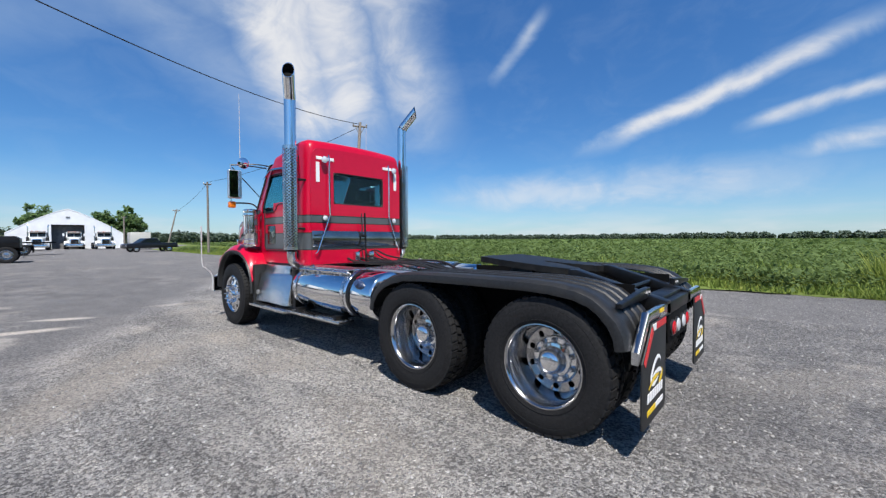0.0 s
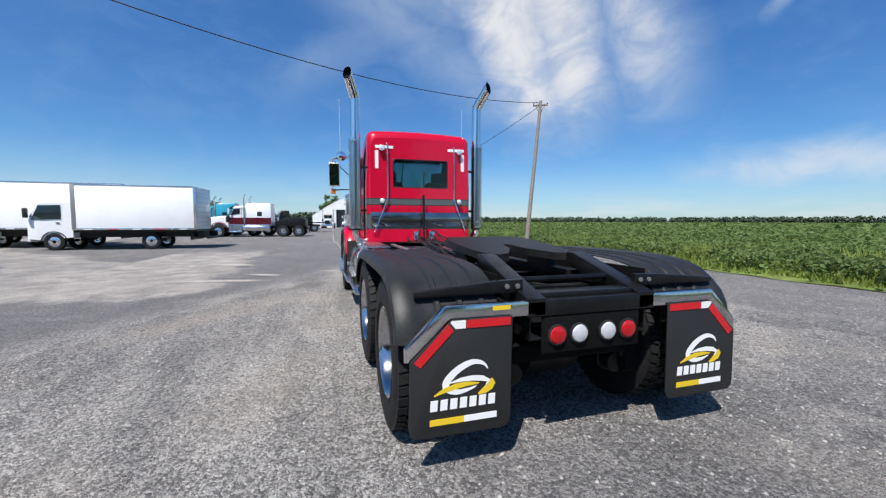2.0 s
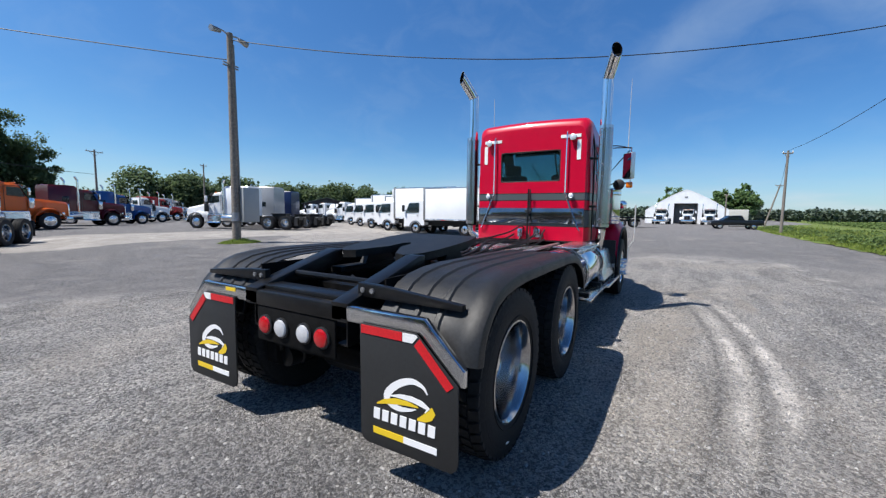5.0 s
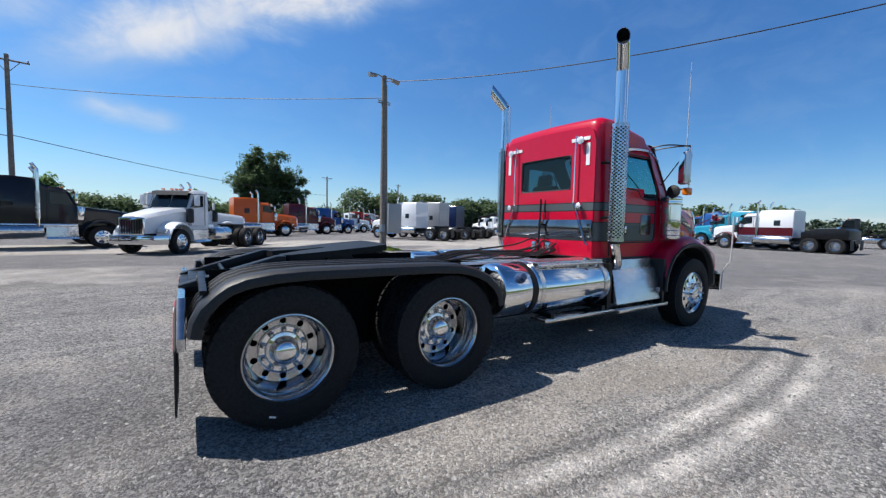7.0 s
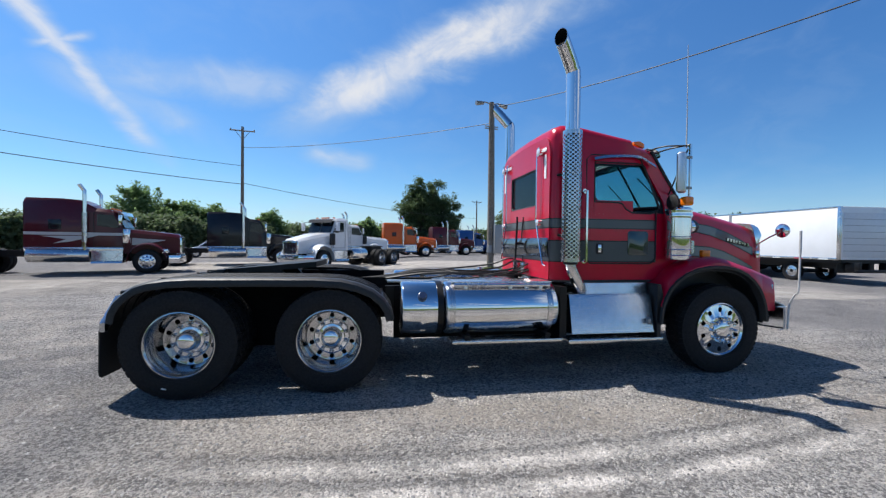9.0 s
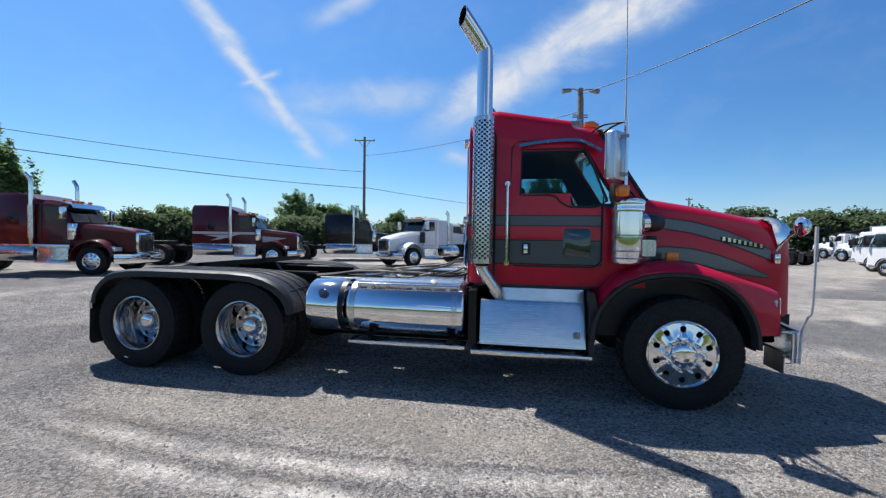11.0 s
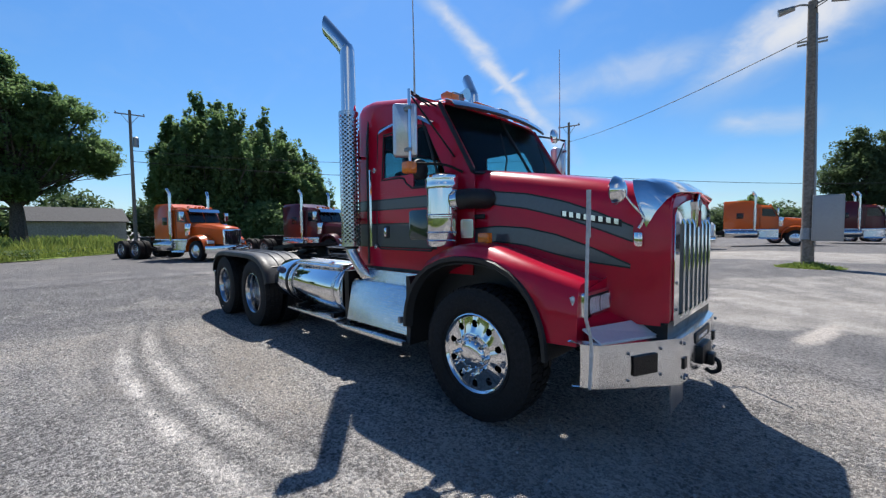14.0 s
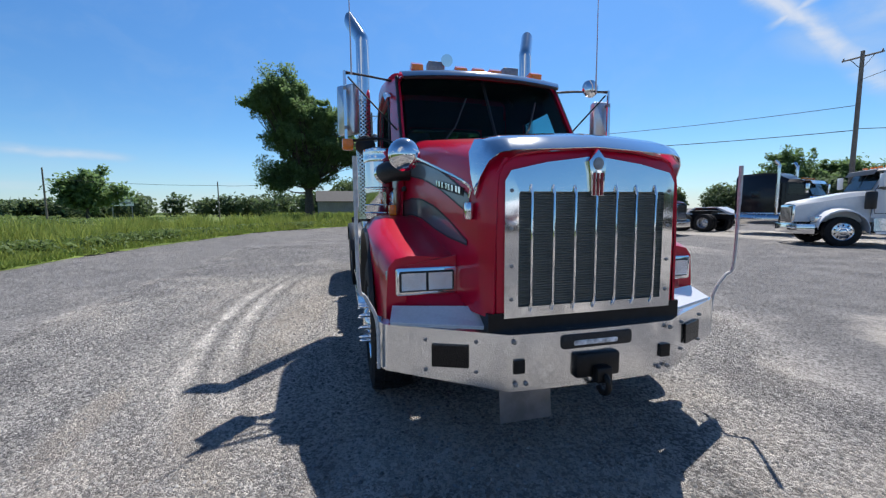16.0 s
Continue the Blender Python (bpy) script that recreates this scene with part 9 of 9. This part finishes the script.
def shed(x, y, heading, length, depth, wall_h, ridge, wall_mat, roof_mat, label, planks=0):
    s = thing("shed", label, "shed", m=pose(x, y, 0.1, 0, 0, heading))
    bm = B()
    prism(bm, [(-depth / 2, 0), (depth / 2, 0), (depth / 2, wall_h), (0, ridge), (-depth / 2, wall_h)], "y", -length / 2, length / 2)
    part("wall", bm, wall_mat, s)
    for d in (1, -1):
        bm = B()
        vs = [bm.verts.new(p) for p in ((0, -length / 2 - 0.3, ridge + 0.06), (0, length / 2 + 0.3, ridge + 0.06), (d * (depth / 2 + 0.35), length / 2 + 0.3, wall_h - 0.12), (d * (depth / 2 + 0.35), -length / 2 - 0.3, wall_h - 0.12))]
        bm.faces.new(vs)
        thicken(bm, 0.1)
        part("roof_slope", bm, roof_mat, s)
    for k in range(planks):
        bm = B()
        yy = -length / 2 + length * (k + 0.5) / planks
        box(bm, depth / 2, depth / 2 + 0.03, yy - length / planks * 0.44, yy + length / planks * 0.44, 0.05, wall_h - 0.1)
        part("plank", bm, wall_mat, s)
    return s


def pole(x, y, height, label, top=None, arms=((0, 0),), r=0.15, lamp=False, transformer=False, cross=0.9, turn=0.0, name="utility_pole"):
    tx, ty = top or (x, y)
    p = thing(name, label, "utility pole", "utility poles", pose(x, y, ground_z(x, y) - 0.1))
    d = Vector((tx - x, ty - y, height))
    bm = B()
    sweep(bm, [Vector((0, 0, 0)), d * 0.5, d], [r, r * 0.85, r * 0.68], 12)
    part("shaft", bm, WOOD_POLE, p)
    u = Vector((math.cos(radians(turn)), math.sin(radians(turn)), 0))
    if cross:
        bm = B()
        c = d * 0.97
        a, b = c - u * cross, c + u * cross
        sweep(bm, [a, b], 0.055, 6)
        sweep(bm, [c - u * cross * 0.6, d * 0.9], 0.02, 5)
        sweep(bm, [c + u * cross * 0.6, d * 0.9], 0.02, 5)
        cr = part("cross_arm", bm, WOOD_POLE, p)
        for f in (-0.92, 0.92, 0.0):
            bm = B()
            q = c + u * cross * f
            lathe(bm, [(0.04, 0.02), (0.08, 0.05), (0.11, 0.03), (0.14, 0.055), (0.18, 0.03), (0.19, 0.001)], tuple(q), "z", 8)
            part("insulator", bm, STEEL_DULL, cr)
    if transformer:
        bm = B()
        q = d * 0.78 + u * 0.32
        lathe(bm, [(-0.4, 0.05), (-0.4, 0.2), (0.35, 0.2), (0.42, 0.12), (0.43, 0.02)], tuple(q), "z", 14)
        part("transformer", bm, STEEL_DULL, p)
    if lamp:
        for s in (1, -1):
            bm = B()
            q = d * 0.985
            sweep(bm, smooth_line([q, q + u * s * 0.3 + Vector((0, 0, 0.1)), q + u * s * 0.55 + Vector((0, 0, 0.06))], 4), 0.03, 6)
            bx0 = q + u * s * 0.6 + Vector((0, 0, 0.05))
            sweep(bm, [bx0 - u * s * 0.18, bx0 + u * s * 0.22 - Vector((0, 0, 0.05))], [0.08, 0.12], 8)
            part("flood_lamp", bm, STEEL_DULL, p)
        bm = B()
        sweep(bm, [d * 0.1 + Vector((0.16, -0.1, 0)), d * 0.95 + Vector((0.1, -0.07, 0))], 0.03, 6)
        part("conduit", bm, STEEL_DULL, p)
        bm = B()
        for k in range(2):
            q = d * (0.86 - 0.0 * k)
            sweep(bm, [q - u * 0.35 + Vector((0, 0, -0.1 * k)), q + u * 0.35 + Vector((0, 0, -0.1 * k))], 0.03, 6)
        part("wire_rack", bm, STEEL_DULL, p)
        bm = B()
        lathe(bm, [(-0.02, 0.16), (0.0, 0.2), (0.35, 0.17), (0.4, 0.1)], tuple(d * 0.12), "z", 12)
        part("meter_box", bm, STEEL_DULL, p)
    return p


CABLE = material("black_cable", (0.012, 0.012, 0.013), 0.6)


def wire(a, b, sag=0.6, r=0.016):
    bm = B()
    a, b = Vector(a), Vector(b)
    n = 24
    sweep(bm, [a.lerp(b, k / n) - Vector((0, 0, 4 * sag * (k / n) * (1 - k / n))) for k in range(n + 1)], r, 5)
    return tagged(part("overhead_wire", bm, CABLE), "thin black overhead wire between utility poles", "wire", "overhead wires")


barn()
GREY_BOARD = material("weathered_grey_boards", (0.3, 0.3, 0.29), 0.85, grain=0.2, grain_scale=6, stain=0.5, stain_scale=1.2, stain_color=(0.17, 0.16, 0.15))
DARK_ROOF = material("dark_shingles", (0.07, 0.068, 0.068), 0.85, grain=0.25, grain_scale=8)
GREEN_ROOF = material("green_metal_roof", (0.05, 0.08, 0.06), 0.55, grain=0.1, stain=0.2)
shed(-62.8, -0.6, 180 + 4, 9.5, 7, 2.9, 4.6, GREY_BOARD, DARK_ROOF, "grey boarded shed with a dark roof", planks=22)
# This shed's body is solid; its near-black colour paints the shade inside.
shed(76, 78, 130, 46, 10, 3.2, 4.4, material("open_shed_shade", (0.03, 0.03, 0.032), 0.9, grain=0.3, grain_scale=1), GREEN_ROOF, "long low open-fronted shed with a green roof")

pole(17.7, -9.8, 8.95, "leaning weathered utility pole at the field's edge", top=(19.2, -11.5), turn=60, cross=0.45, r=0.13)
lamp_pole = pole(7.3, 13.5, 8.3, "tall wooden pole with flood lamps and a grey meter cabinet", top=(7.22, 13.38), lamp=True, turn=10, cross=0.0, r=0.17)
bm = B()
box(bm, 0.08, 0.78, -0.42, -0.12, 0.95, 2.35, 0.02)
cab = part("meter_cabinet", bm, material("meter_cabinet_grey", (0.3, 0.31, 0.31), 0.5, 0.2, grain=0.08, stain=0.3, stain_scale=2), lamp_pole, "grey metal meter cabinet")
bm = B()
box(bm, 0.12, 0.74, -0.432, -0.42, 1.0, 2.3, 0.006)
part("cabinet_door", bm, material("meter_cabinet_door", (0.33, 0.34, 0.34), 0.5, 0.2, grain=0.08), cab)
pole(-9.93, 31.65, 11.5, "tall wooden utility pole with a cross arm", turn=10, cross=1.0, r=0.16)
pole(42.3, -10.0, 7.3, "slim wooden utility pole by the field", cross=0.35, turn=90, r=0.12)
pole(76, -8.9, 5.2, "short lamp post beside the barn", cross=0.3, turn=90, r=0.13)
pole(70, -13.0, 6.3, "leaning utility pole far along the field", top=(70.8, -14.6), cross=0.5, turn=90, r=0.12)
pole(-33.8, 1.97, 11.7, "utility pole with a transformer beside the wood", turn=80, cross=1.0, transformer=True, r=0.15)
pole(-60, -42.5, 8.0, "utility pole in the field along the far road", cross=0.0, r=0.14)
pole(-78, -25, 7.4, "utility pole in the field along the far road", cross=0.0, r=0.14)
pole(20, 66, 9.5, "utility pole behind the parked trucks", cross=1.1, turn=20, r=0.15)
pole(31, 60, 8.5, "utility pole behind the parked trucks", cross=0.6, turn=20, r=0.13)

wire((19.2, -11.5, 8.75), (7.22, 13.38, 8.1), 1.25, 0.018)
wire((19.2, -11.5, 8.6), (42.3, -10.0, 7.2), 0.5)
wire((42.3, -10, 7.1), (70.8, -14.6, 6.1), 0.4)
wire((7.23, 13.4, 7.35), (-9.93, 31.65, 9.6), 0.35, 0.018)
wire((-9.93, 31.65, 8.0), (-33.8, 1.97, 8.3), 0.7, 0.02)
wire((-9.93, 31.65, 6.4), (-33.8, 1.97, 7.4), 0.6, 0.026)
wire((-9.93, 31.65, 6.5), (20, 66, 6.1), 0.6, 0.024)
wire((-33.8, 1.97, 6.4), (-78, -25, 6.6), 0.9, 0.03)
wire((-78, -25, 6.6), (-60, -42.5, 6.4), 0.3, 0.03)

# pale container beside the barn
cn = thing("storage_container", "pale beige steel storage container beside the barn", "container", m=pose(72, -10.2, 0.0, 0, 0, -6))
beige = material("beige_container_paint", (0.5, 0.49, 0.45), 0.5, grain=0.06, stain=0.25, stain_scale=1.5)
bm = B()
box(bm, 0.0, 6.0, -1.22, 1.22, 0.12, 2.6, 0.03)
part("body", bm, beige, cn)
for k in range(10):
    bm = B()
    box(bm, -0.035, 0.0, -1.12 + 0.235 * k, -1.0 + 0.235 * k, 0.2, 2.5, 0.01)
    part("door_rib", bm, beige, cn)
for yy in (-1.0, 1.0):
    for xx in (0.2, 5.8):
        bm = B()
        box(bm, xx - 0.15, xx + 0.15, yy - 0.15, yy + 0.15, -0.02, 0.13)
        part("foot", bm, BLACK_STEEL, cn)
# bill board far along the road
sg = thing("road_sign", "small white sign board on posts in the field", "sign", m=pose(-100, -51.6, 0, 0, 0, 25))
bm = B()
box(bm, -0.06, 0.06, -2.2, 2.2, 3.0, 6.2, 0.02)
part("board", bm, SIGN_WHITE, sg)
for yy in (-1.8, 1.8):
    bm = B()
    box(bm, -0.08, 0.08, yy - 0.1, yy + 0.1, 0, 3.1)
    part("post", bm, GREY_BOARD, sg)
for zz in (3.7, 4.6, 5.4):
    bm = B()
    box(bm, 0.06, 0.075, -1.7, 1.7, zz - 0.18, zz + 0.18)
    part("print_bar", bm, vehicle_paint("grey"), sg)
# pale rock at the leaning pole's foot
bm = B()
bmesh.ops.create_icosphere(bm, subdivisions=3, radius=0.5)
for v in bm.verts:
    v.co *= 0.8 + 0.5 * noise.noise(v.co * 2.2)
    v.co.z *= 0.55
rock = part("rock", bm, material("pale_rock", (0.4, 0.38, 0.35), 0.9, grain=0.25, grain_scale=6, bump=0.5), None)
rock.location = (17.2, -9.5, 0.16)
tagged(rock, "pale rock beside the leaning pole", "rock")
